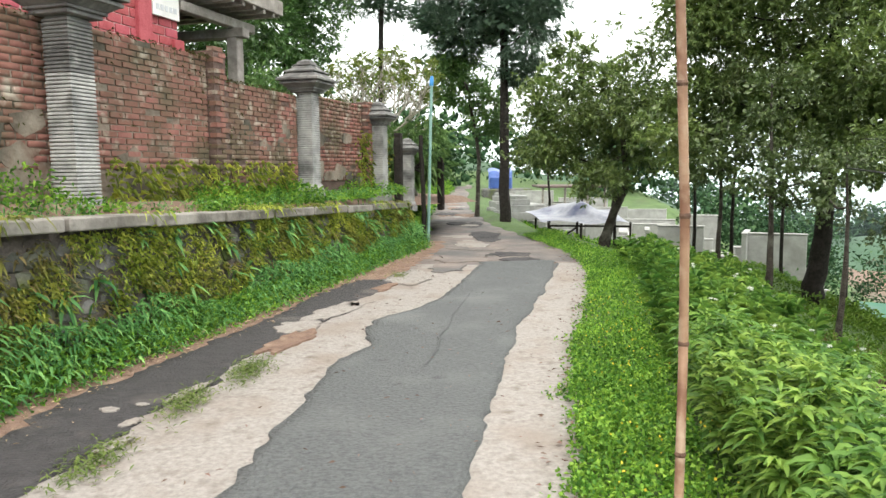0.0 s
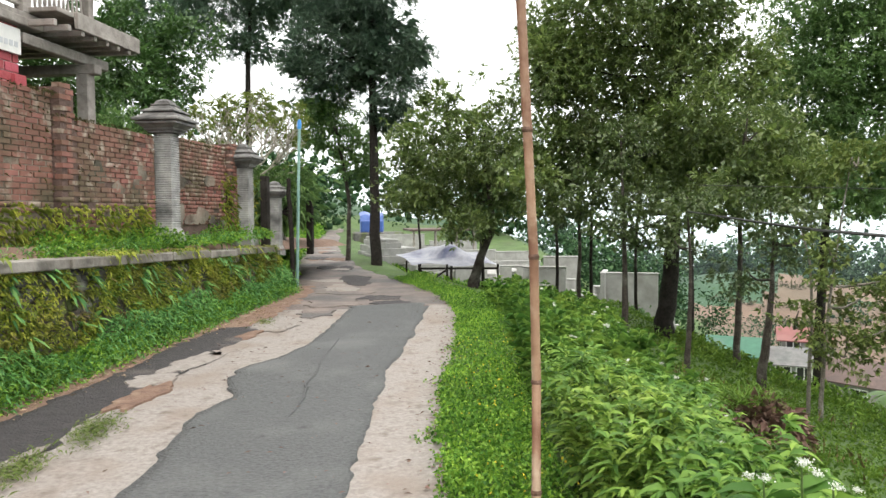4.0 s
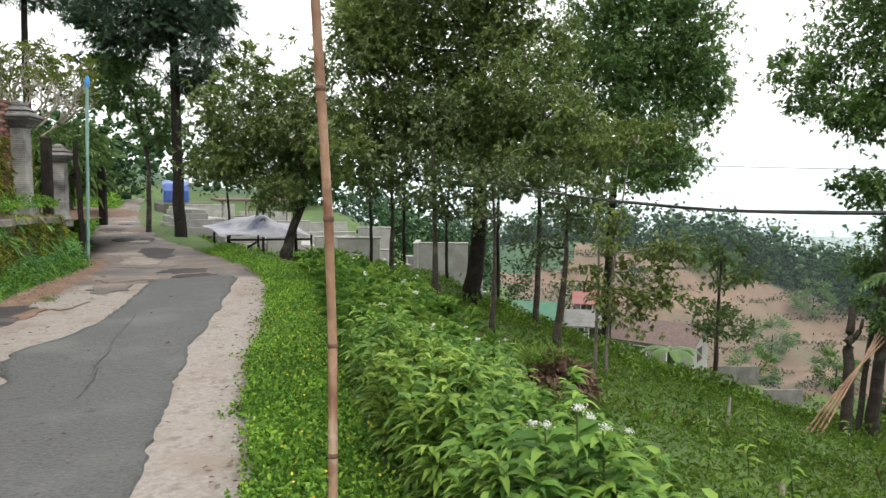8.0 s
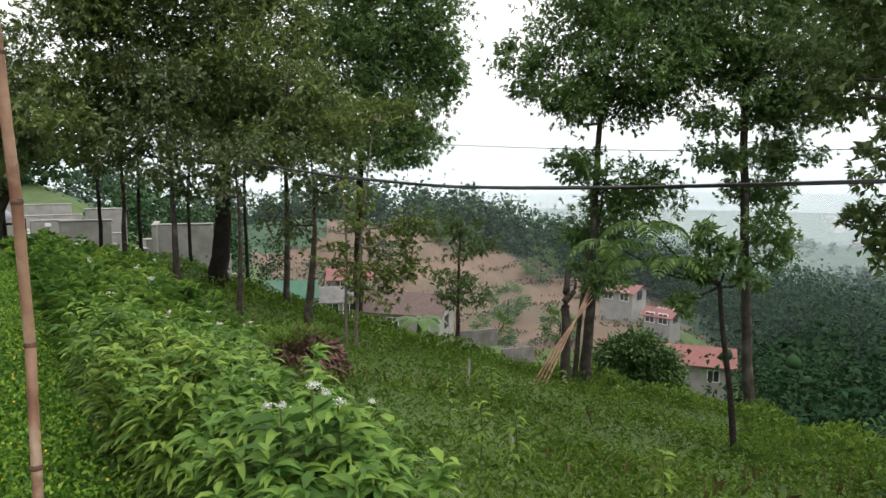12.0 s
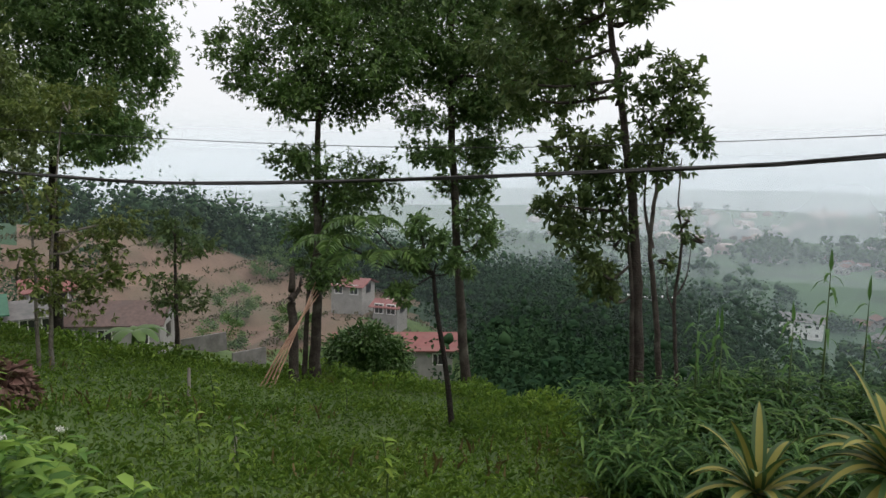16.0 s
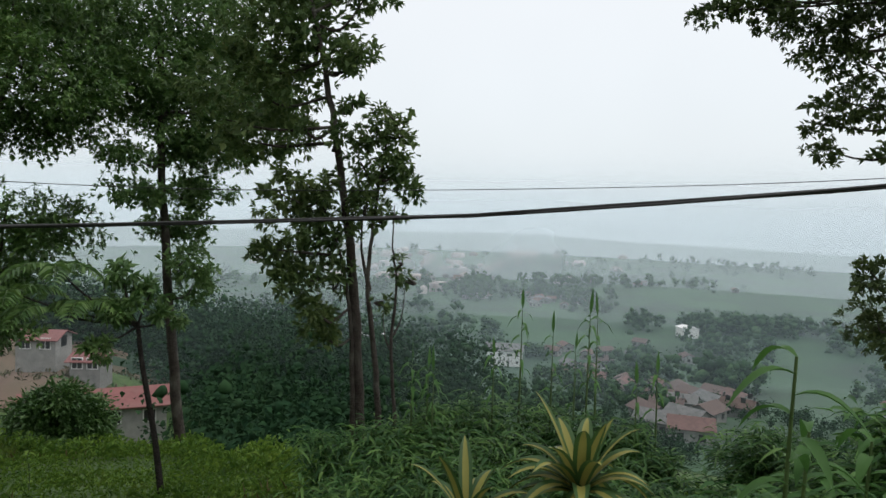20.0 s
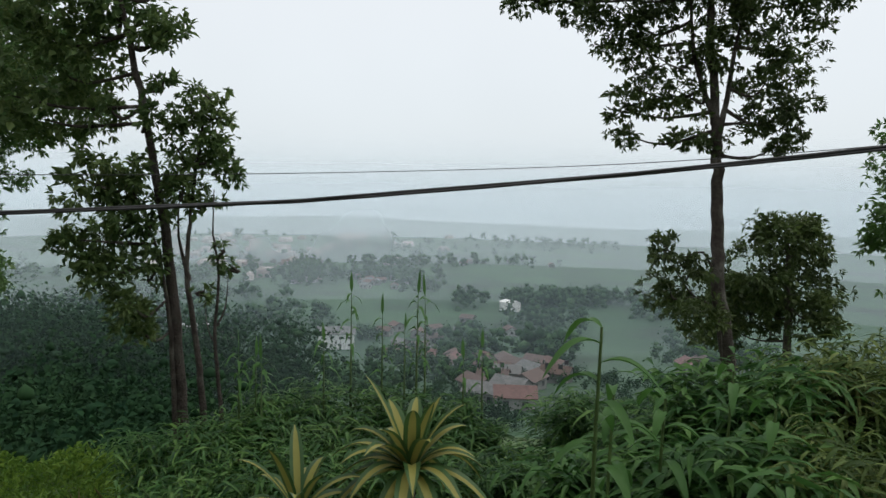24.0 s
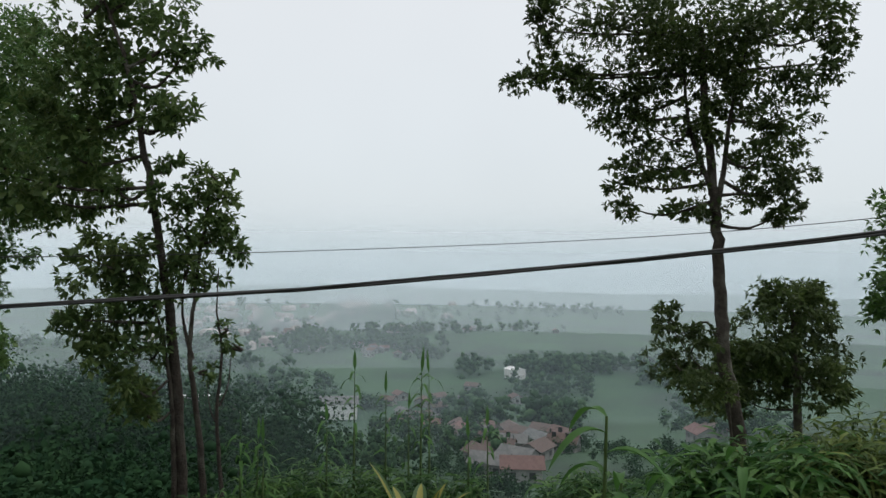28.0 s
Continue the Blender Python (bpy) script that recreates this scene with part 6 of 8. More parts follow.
rng = np.random.default_rng(33)
# creeping ground cover along the concrete
n = 56000
y = np.concatenate([rng.uniform(-2.5, 7, n * 2 // 3), rng.uniform(7, 17, n - n * 2 // 3)])
s = rng.random(n) * (1.0 + 0.3 * np.sin(y * 1.1)) - 0.10 * (rng.random(n) < 0.3) - 0.12 * (np.sin(y * 4.1) > 0.75)
p = np.stack([road_right(y) + s, y, np.maximum(hgt(road_right(y) + s + 0.15, y), -0.3) + 0.01 + rng.random(n) ** 1.5 * (0.05 + 0.12 * np.clip(s, 0, 1))], -1)
stuff("ground_cover", "low bright green creeping weeds along the lane", "weed", p, rng.normal(0, 0.7, (n, 3)) + [0, 0, 0.45], rng.uniform(0.022, 0.052, n), rng.uniform(0.014, 0.028, n), LEAF["weed"], rng, 0.15)
n = 170
y = rng.uniform(1, 8, n)
s = rng.uniform(0.05, 0.9, n)
p = np.stack([road_right(y) + s, y, hgt(road_right(y) + s, y) + 0.14 + 0.08 * s], -1)
stuff("buttercups", "tiny yellow flowers in the ground cover", "flower", p, rng.normal(0, 0.5, (n, 3)) + [0, 0, 0.6], 0.018, 0.016, leaf("yellow_petal", (0.55, 0.42, 0.03), (0.7, 0.55, 0.06), 0.2, 0.1), rng)
n = 300
y = rng.uniform(1.5, 13, n)
p = np.stack([road_right(y) - rng.random(n) ** 2 * 0.25, y, np.full(n, 0.012) + rng.random(n) * 0.012], -1)
stuff("leaf_litter", "dry brown leaves along the concrete edge", "leaves", p, rng.normal(0, 1, (n, 3)) * [1, 1, 0.08], rng.uniform(0.02, 0.06, n), rng.uniform(0.008, 0.022, n), M["dry_leaf"], rng)


def herb(x, y, h, rng, leaves=34, size=0.15):
    """Leaf places and ways of one upright herb, and its stem tips."""
    g = float(hgt(x, y))
    tip = np.array([x + rng.normal(0, 0.1), y + rng.normal(0, 0.1), g + h])
    t = rng.random(leaves) ** 0.55
    a = rng.uniform(0, 6.28, leaves)
    pos = np.array([x, y, g]) + (tip - [x, y, g]) * t[:, None]
    way = np.stack([np.cos(a), np.sin(a), 0.35 + 0.9 * t * rng.random(leaves)], -1)
    return pos, way, size * (0.6 + 0.6 * rng.random(leaves)), tip


# tall lanceolate herbs, a belt between the verge and the slope
HERB_EDGE = [0.85, 1.1, 1.35, 1.85, 2.1, 2.2, 2.0, 1.6]
spots = []
while len(spots) < 1000:
    y = rng.uniform(1.4, 12.6) if rng.random() < 0.75 else rng.uniform(1.4, 5)
    s = rng.uniform(0.75, float(np.interp(y, [1, 2, 3, 5, 7, 9, 12, 16], HERB_EDGE)))
    spots.append((float(road_right(y)) + s, y))
P, W, L, stems = [], [], [], []
for x, y in spots:
    dist = math.hypot(x, y)
    h = rng.uniform(0.35, 0.62) + (0.15 if dist < 4 else 0.08) - (0.2 if dist > 10.5 else 0.0)
    if dist < 1.75:
        continue
    pos, way, l, tip = herb(x, y, h, rng, 80 if dist < 5 else 44, 0.115 if dist < 6 else 0.12)
    P.append(pos), W.append(way), L.append(l), stems.append(((x, y, float(hgt(x, y))), tip))
P, W, L = np.concatenate(P), np.concatenate(W), np.concatenate(L)
near = np.hypot(P[:, 0], P[:, 1]) < 5.5
stuff("herb_thicket", "dense green herbs with long pointed leaves", "weed", P[near], W[near], L[near], L[near] * 0.25, LEAF["herb"], rng, 0.6, True)
stuff("herb_thicket", "green herb belt along the lane under the trees", "weed", P[~near], W[~near], L[~near] * 1.1, L[~near] * 0.2, LEAF["herb"], rng, 0.35)
# flowering herbs with white heads
flower_spots = [(1.36, 1.80, 0.86), (1.43, 1.76, 0.82), (1.29, 1.87, 0.80), (1.75, 2.9, 0.55), (1.45, 3.1, 0.6), (2.5, 4.2, 0.35), (2.2, 5.2, 0.42), (2.9, 5.6, 0.28), (3.3, 7.0, 0.2), (3.9, 8.8, 0.1), (2.6, 8.0, 0.4), (3.0, 10.5, 0.3)]
for q in range(26):
    y = rng.uniform(2.6, 9.5)
    x = float(road_right(y)) + rng.uniform(0.85, 2.1)
    flower_spots.append((x, y, float(hgt(x, y)) + rng.uniform(0.55, 0.72)))
for fx, fy, fz in flower_spots:
    th = thing("flowering_herb", "green herb with small clustered white flower heads", "flower", "white flowering herbs", at=(fx, fy, float(hgt(fx, fy))))
    tube("stem", [(fx, fy, float(hgt(fx, fy)) - 0.02), (fx + 0.02, fy, (fz + float(hgt(fx, fy))) / 2), (fx, fy, fz)], [0.006, 0.005, 0.003], M["green_cane"], th, 5)
    n = 46
    t = rng.random(n) ** 0.5
    a = rng.uniform(0, 6.28, n)
    g = float(hgt(fx, fy))
    pos = np.stack([np.full(n, fx), np.full(n, fy), g + (fz - 0.04 - g) * t], -1)
    v, f = long_leaf_arrays(pos, np.stack([np.cos(a), np.sin(a), 0.3 + 0.5 * t], -1), rng.uniform(0.1, 0.2, n), 0.042, rng, 0.55)
    raw("foliage", v, f, LEAF["herb"], th)
    for q in range(2):
        c = np.array([fx + rng.normal(0, 0.025), fy + rng.normal(0, 0.025), fz + rng.normal(0, 0.012)])
        n = 60
        pp = c + rng.normal(0, 1, (n, 3)) * [0.009, 0.009, 0.005]
        v, f = leaf_arrays(pp, rng.normal(0, 0.6, (n, 3)) + [0, 0, 0.8], 0.0065, 0.0055, rng)
        raw("flower_head", v, f, M["petal"], th, "cluster of tiny white florets")
# grass and small weeds over the open slope
n = 95000
r = 1.6 + 12.5 * rng.random(n) ** 0.85
a = np.radians(rng.uniform(-38, 72, n))
x, y = 0.3 + r * np.cos(a), r * np.sin(a)
keep = (x - road_right(y) > 0.8) & (y < 14.5)
x, y, r = x[keep], y[keep], r[keep]
n = len(x)
lump = 0.5 + 0.5 * np.sin(x * 1.9 + 0.7 * y) * np.sin(y * 2.3 - x * 0.5)
p = np.stack([x, y, hgt(x, y) + rng.random(n) ** 2 * (0.06 + 0.12 * lump)], -1)
blade = rng.random(n) < 0.6
long = np.where(blade, rng.uniform(0.04, 0.12, n), rng.uniform(0.02, 0.045, n)) * (0.8 + 0.5 * lump)
stuff("slope_grass", "short rough grass and weeds on the hillside", "grass", p, rng.normal(0, 0.55, (n, 3)) + [0, 0, 0.75], long, np.where(blade, 0.006, 0.015) * (1 + 0.08 * r), LEAF["grass"], rng, 0.3)
n = 2500
x, y = rng.uniform(2, 11, n), rng.uniform(0, 12, n)
keep = np.sin(x * 1.1 + y) * np.sin(y * 0.9) > 0.35
x, y = x[keep], y[keep]
n = len(x)
stuff("seed_grass", "taller dry reddish seed heads in the grass", "grass", np.stack([x, y, hgt(x, y)], -1), rng.normal(0, 0.25, (n, 3)) + [0, 0, 1], rng.uniform(0.1, 0.24, n), 0.006, leaf("seed_head", (0.12, 0.10, 0.04), (0.2, 0.16, 0.07), 0.2), rng, 0.1)
# brow shrubs that soften the slope's edge
n = 16000
y = rng.uniform(-2, 13.5, n)
x = road_right(y) + brow(y) + rng.normal(0.4, 0.5, n)
p = np.stack([x, y, hgt(x, y) + rng.random(n) ** 1.7 * (0.14 + 0.16 * np.sin(y * 2.1) ** 2)], -1)
stuff("brow_weeds", "ragged weeds along the brow of the slope", "weed", p, rng.normal(0, 0.5, (n, 3)) + [0, 0, 0.6], rng.uniform(0.06, 0.16, n), rng.uniform(0.02, 0.05, n), LEAF["grass"], rng, 0.3)

# heap of dead leaves with a tussock on top
pile = thing("dead_leaf_heap", "heap of dead brown leaves with a grass tussock", "leaf heap", at=(4.17, 6.08, float(hgt(4.17, 6.08))))
n = 1500
d = rng.normal(0, 1, (n, 3))
d /= np.linalg.norm(d, axis=1)[:, None]
g = float(hgt(4.17, 6.08))
p = np.array([4.17, 6.08, g]) + np.abs(d) * np.sign(d * [1, 1, 0] + [0, 0, 1]) * [0.4, 0.4, 0.37] * (0.75 + 0.3 * rng.random((n, 1)))
v, f = leaf_arrays(p, d + rng.normal(0, 0.6, (n, 3)) + [0, 0, -0.6], rng.uniform(0.08, 0.18, n), rng.uniform(0.04, 0.08, n), rng, 0.4)
raw("dead_leaves", v, f, M["dry_leaf"], pile)
bm = bmesh.new()
bmesh.ops.create_icosphere(bm, subdivisions=2, radius=1.0, matrix=Matrix.Translation((4.17, 6.08, g)) @ Matrix.Diagonal((0.34, 0.34, 0.3, 1)))
part("soil_core", bm, M["earth"], pile)
n = 420
a = rng.uniform(0, 6.28, n)
v, f = long_leaf_arrays(np.array([4.13, 6.2, g + 0.28]) + rng.normal(0, 0.09, (n, 3)) * [1, 1, 0.4], np.stack([np.cos(a), np.sin(a), rng.uniform(0.7, 2.2, n)], -1), rng.uniform(0.28, 0.6, n), 0.011, rng, 0.55)
raw("tussock", v, f, LEAF["grass"], pile, "arching green and dry grass blades")

# broken stump and leaning bamboo sticks
st = thing("broken_stump", "dead broken tree stump with a forked top", "stump", at=(9.2, 6.3, float(hgt(9.2, 6.3))))
tube("trunk", [(9.2, 6.3, float(hgt(9.2, 6.3)) - 0.1), (9.22, 6.35, -0.9), (9.28, 6.42, -0.45), (9.34, 6.44, -0.08)], [0.085, 0.07, 0.06, 0.03], M["grey_bark"], st, 8, wobble=0.015)
tube("snag", [(9.25, 6.4, -0.6), (9.42, 6.36, -0.42), (9.46, 6.36, -0.25)], [0.04, 0.035, 0.015], M["grey_bark"], st, 6)
for i in range(4):
    sk = thing("leaning_stick", "cut pale wooden stick leaning against the tree", "stick", "leaning sticks", at=(8.7, 6.5, -1.9))
    o = i * 0.07
    x0, y0 = 8.08 + o * 0.6, 6.12 - o * 0.6
    tube("culm", [(x0, y0, float(hgt(x0, y0)) - 0.03), (8.72 + o * 0.5, 6.06 - o * 0.3, -1.0 + o * 0.4), (9.4 + o * 0.4, 6.0 + o * 0.5, -0.5 + 0.06 * i)], [0.013, 0.012, 0.01], M["bamboo"], sk, 7)
for x, y, h in ((6.28, 0.86, 0.38), (6.7, 6.1, 0.35), (4.3, 3.4, 0.2)):
    sk = thing("wooden_stake", "short weathered wooden stake in the grass", "stake", "stakes", at=(x, y, float(hgt(x, y))))
    tube("shaft", [(x, y, float(hgt(x, y)) - 0.1), (x + 0.01, y, float(hgt(x, y)) + h / 2), (x + 0.02, y, float(hgt(x, y)) + h)], [0.022, 0.022, 0.018], M["pale_wood"], sk, 6)
rk = thing("boulder", "small brown rock in the grass", "rock", at=(4.47, 0.81, float(hgt(4.47, 0.81))))
bm = bmesh.new()
bmesh.ops.create_icosphere(bm, subdivisions=2, radius=0.16, matrix=Matrix.Translation((4.47, 0.81, float(hgt(4.47, 0.81)) + 0.04)) @ Matrix.Diagonal((1, 1.2, 0.7, 1)))
for v in bm.verts:
    v.co += Vector((rng.normal(0, 0.012), rng.normal(0, 0.012), rng.normal(0, 0.012)))
part("rock_body", bm, M["earth"], rk)

# pinnate-leaved young tree
gz = float(hgt(6.73, 2.61))
ft = thing("feather_leaf_tree", "thin young tree with feathery pinnate fronds and leaf tufts", "tree", at=(6.73, 2.61, gz))
tube("trunk", [(6.73, 2.61, gz - 0.1), (6.70, 2.68, -0.61), (6.65, 2.78, 0.09), (6.64, 2.82, 0.49)], [0.036, 0.03, 0.024, 0.02], M["bark"], ft, 8)
for c, k, l0 in (((6.17, 3.68, 0.78), 5, 0.5), ((6.34, 3.40, 0.98), 5, 0.5), ((6.45, 3.21, 0.66), 4, 0.42), ((6.30, 3.45, 0.62), 4, 0.45)):
    tube("limb", [(6.64, 2.82, 0.47), tuple((np.array(c) + (6.6, 2.9, 0.4)) / 2), c], [0.014, 0.011, 0.007], M["bark"], ft, 6)
    for i in range(k):
        a, l = i * 6.28 / k + rng.normal(0, 0.3), l0 * rng.uniform(0.8, 1.2)
        t = np.linspace(0, 1, 15)
        ax = np.array(c) + np.stack([np.cos(a) * l * t * 0.85, np.sin(a) * l * t * 0.85, l * (0.55 * t - 0.75 * t**2)], -1)
        tube("rachis", [ax[0], ax[7], ax[14]], [0.005, 0.004, 0.002], M["green_cane"], ft, 4, steps=3)
        side = np.array([-np.sin(a), np.cos(a), -0.3])
        pos = np.repeat(ax[1:], 2, 0)
        way = np.tile(np.stack([side, -side * [1, 1, -1]]), (14, 1)) + np.array([np.cos(a), np.sin(a), 0]) * 0.4
        v, f = leaf_arrays(pos, way, 0.15 * np.sin(np.repeat(t[1:], 2) * 2.5 + 0.35), 0.03, rng, 0.1, 0.2)
        raw("frond", v, f, LEAF["deep"] if i % 3 else LEAF["fresh"], ft)
for c, r in (((6.55, 3.01, 0.60), 0.16), ((6.50, 3.11, 0.26), 0.12), ((6.68, 2.71, 0.77), 0.14), ((6.73, 2.60, 0.49), 0.13), ((6.58, 2.94, 0.95), 0.13), ((6.6, 2.9, 0.75), 0.15)):
    tube("limb", [(6.64, 2.82, 0.44), tuple((np.array(c) + (6.62, 2.85, 0.4)) / 2), c], [0.012, 0.009, 0.005], M["bark"], ft, 6)
    p, o = clump_points(rng, c, r, r * 0.7, 34, 0.04, 0.4, 6)
    v, f = leaf_arrays(np.repeat(p, 6, 0), np.repeat(o, 6, 0) * 2 + rng.normal(0, 0.6, (204, 3)) + [0, 0, -0.25], rng.uniform(0.06, 0.12, 204), 0.034, rng)
    raw("leaf_tuft", v, f, LEAF["deep"], ft)

# banana plant below the brow
gz = float(hgt(13.7, 14.6))
bn = thing("banana_plant", "young banana plant with broad arching leaves", "plant", at=(13.7, 14.6, gz))
tube("stem", [(13.7, 14.6, gz - 0.1), (13.72, 14.6, -4.0), (13.75, 14.58, -2.9)], [0.12, 0.1, 0.06], M["green_cane"], bn, 8)
for i in range(8):
    a, l, t = i * 2.4, 0.95 + 0.2 * math.sin(i * 1.7), np.linspace(0, 1, 9)
    ca, sa = math.cos(a), math.sin(a)
    mid_ = np.array([13.75, 14.58, -2.95]) + np.stack([ca * l * t * 0.85, sa * l * t * 0.85, l * (0.75 * t - 0.95 * t**2)], -1)
    w = 0.34 * np.sin(np.clip(t * 0.9 + 0.08, 0, 1) * np.pi) ** 0.6
    cols = np.stack([mid_ + np.array([-sa, ca, 0]) * (w * c)[:, None] - np.array([0, 0, 1]) * (abs(c) * w * 0.35)[:, None] for c in (-0.5, 0, 0.5)], 1)
    raw("leaf_blade", cols.reshape(-1, 3), np.array([(r_ * 3 + c, r_ * 3 + c + 1, (r_ + 1) * 3 + c + 1, (r_ + 1) * 3 + c) for r_ in range(8) for c in range(2)]), LEAF["deep"], bn, "", smooth=True)

# ---- thicket at the end of the slope ----
rng = np.random.default_rng(51)


BUSH_KINDS = (("bamboo_bush", "bushy clump of narrow drooping bamboo leaves", "bamboo", 0.18, 0.12), ("broadleaf_bush", "bush of long drooping lance-shaped leaves", "cane", 0.2, 0.17), ("dry_bush", "yellowing tangle of long grass and scrub", "scrub", 0.19, 0.1))


def bush(x, y, top, r, kind):
    """A clump of canes, each hung with narrow leaves, up to the height top."""
    name, label, mat, long, slim = BUSH_KINDS[kind]
    g = float(hgt(x, y))
    th = thing(name, label, "bush", "brow bushes", at=(x, y, g))
    P, W, L = [], [], []
    for i in range(9):
        a, k = rng.uniform(0, 6.28), rng.random() ** 0.5
        bx, by = x + r * 0.7 * k * math.cos(a), y + r * 0.7 * k * math.sin(a)
        g0, tz = float(hgt(bx, by)), g + (top - g) * (1.0 - 0.35 * k * rng.random())
        ex, ey = bx + 0.35 * r * math.cos(a) + rng.normal(0, 0.05), by + 0.35 * r * math.sin(a) + rng.normal(0, 0.05)
        tube("cane", [(bx, by, g0 - 0.05), ((bx * 1.6 + ex * 0.4) / 2, (by * 1.6 + ey * 0.4) / 2, (g0 + tz) / 2), (ex, ey, tz)], [0.008, 0.006, 0.003], M["green_cane"], th, 5, steps=3)
        n = int(130 + 150 * (tz - g0) * (1.3 if kind == 2 else 1.0))
        t = 0.12 + 0.88 * rng.random(n) ** 0.8
        aa = rng.uniform(0, 6.28, n)
        spot = np.stack([bx + (ex - bx) * t * t, by + (ey - by) * t * t, g0 + (tz - g0) * t], -1)
        P.append(spot + rng.normal(0, 0.32, (n, 3)) * [r, r, 0.18 * r]), W.append(np.stack([np.cos(aa), np.sin(aa), rng.uniform(-0.1, 0.9, n) * (1.7 if kind == 2 else 1.0)], -1)), L.append(long * rng.uniform(0.55, 1.2, n))
    P, W, L = np.concatenate(P), np.concatenate(W), np.concatenate(L)
    v, f = long_leaf_arrays(P, W, L, L * slim, rng, 0.55)
    raw("foliage", v, f, LEAF[mat], th)


for spec in ((5.82, 0.67, -0.16, 0.40, 0), (6.26, 0.23, -0.17, 0.34, 0), (6.47, -0.11, -0.11, 0.30, 0), (6.56, -0.57, -0.10, 0.40, 0), (6.51, -1.02, -0.11, 0.30, 0), (6.33, -1.45, -0.19, 0.25, 0), (6.06, -1.69, -0.32, 0.22, 0), (5.63, -2.32, -0.04, 0.25, 0), (5.24, -2.47, 0.11, 0.28, 0), (4.30, -2.34, 0.27, 0.25, 0), (4.37, -2.62, 0.36, 0.25, 0), (3.88, -2.63, 0.65, 0.30, 1)):
    bush(*spec)
for spec in ((3.71, -2.86, 0.74, 0.30, 1), (3.67, -3.21, 0.81, 0.30, 2), (3.49, -3.39, 0.87, 0.33, 2), (3.53, -1.64, 0.28, 0.28, 1), (3.17, -1.89, 0.42, 0.26, 1), (2.88, -2.13, 0.55, 0.30, 1), (2.77, -2.56, 0.62, 0.31, 2), (4.98, -1.78, -0.26, 0.28, 0), (5.18, -1.07, -0.19, 0.42, 0), (5.47, -0.29, -0.15, 0.46, 0), (5.05, 0.34, -0.22, 0.38, 0), (4.9, -3.1, 0.2, 0.35, 0), (4.4, -3.6, 0.5, 0.4, 2)):
    bush(*spec)


def shoot(x, y, z1, lean, leaves, big=1.0):
    th = thing("bamboo_shoot", "slim green bamboo shoot with drooping top leaves", "bamboo", "bamboo shoots", at=(x, y, float(hgt(x, y))))
    g = float(hgt(x, y))
    zs_ = np.linspace(g - 0.05, z1, 7)
    for a, b in zip(zs_[:-1], zs_[1:]):
        ka, kb = (a - g) / (z1 - g), (b - g) / (z1 - g)
        tube("culm_segment", [(x + lean * ka**2, y, a), (x + lean * ((ka + kb) / 2) ** 2, y, (a + b) / 2), (x + lean * kb**2, y, b)], [0.018 * (1.1 - ka), 0.016 * (1.1 - ka), 0.018 * (1.12 - kb)], M["green_cane"], th, 6)
    for i in range(leaves):
        t = 1.0 - 0.42 * (i / leaves) ** 1.5
        a = i * 2.4 + rng.normal(0, 0.3)
        v, f = long_leaf_arrays(np.array([[x + lean * t**2, y, g + (z1 - g) * t]]), np.array([[0.75 * math.cos(a), 0.75 * math.sin(a), 0.75 if i else 4]]), 0.22 * big * rng.uniform(0.7, 1.2), 0.034 * big, rng, 1.15 if i else 0.0)
        raw("leaf_blade", v, f, LEAF["cane"], th)


for x, y, z1, lean, k in ((6.65, -0.68, 0.72, 0.0, 12), (6.46, -0.43, 0.31, 0.05, 12), (6.62, -0.96, 0.51, 0.0, 7), (6.57, -1.27, 0.7, -0.03, 14), (6.65, -1.37, 0.66, 0.06, 10), (6.49, -1.15, 0.38, 0.04, 9), (6.24, -1.81, 0.25, 0.05, 8), (6.28, -1.64, 0.15, 0.0, 8), (6.27, 0.14, 0.22, 0.08, 16), (6.36, 0.28, 0.26, -0.05, 16), (6.07, 0.09, 0.22, 0.1, 14)):
    shoot(x, y, z1, lean, k)


def strap_plant(name, label, x, y, z0, count, length, width, spread):
    """A rosette of arching strap leaves, yellow down the middle with green margins."""
    th = thing(name, label, "plant", "striped strap-leaf plants", at=(x, y, float(hgt(x, y))))
    tube("stem", [(x, y, float(hgt(x, y)) - 0.05), (x, y, (z0 + float(hgt(x, y))) / 2), (x, y, z0 + 0.05)], [0.03, 0.03, 0.025], M["pale_bark"], th, 7)
    for i in range(count):
        a = i * 2.4 + rng.normal(0, 0.15)
        k = i / count
        up = 1.35 - 1.15 * (1 - k)
        l = length * (0.8 + 0.35 * rng.random())
        t = np.linspace(0, 1, 12)
        ca, sa = math.cos(a), math.sin(a)
        out = l * spread * (1.15 - 0.8 * k) * t
        zz_ = z0 + l * (up * t - (0.55 + 0.6 * (1 - k)) * t**2.2 * (1.1 - 0.55 * k))
        w = width * np.sin(np.clip(t * 0.95 + 0.09, 0, 1) * np.pi) ** 0.6
        mid_ = np.stack([x + ca * out, y + sa * out, zz_], -1)
        sd = np.array([-sa, ca, 0])
        cols = np.stack([mid_ + sd * (w * c)[:, None] + np.array([0, 0, 1]) * (np.abs(c) * w * 0.45)[:, None] for c in (-0.5, -0.24, 0, 0.24, 0.5)], 1)
        f = np.array([(r_ * 5 + c, r_ * 5 + c + 1, (r_ + 1) * 5 + c + 1, (r_ + 1) * 5 + c) for r_ in range(11) for c in range(4)])
        ob = raw("strap_leaf", cols.reshape(-1, 3), f, LEAF["strap"], th, "", smooth=True)
        ob.data.materials.append(M["stripe"])
        ob.data.polygons.foreach_set("material_index", np.array([1 if c in (1, 2) else 0 for r_ in range(11) for c in range(4)], np.int32))


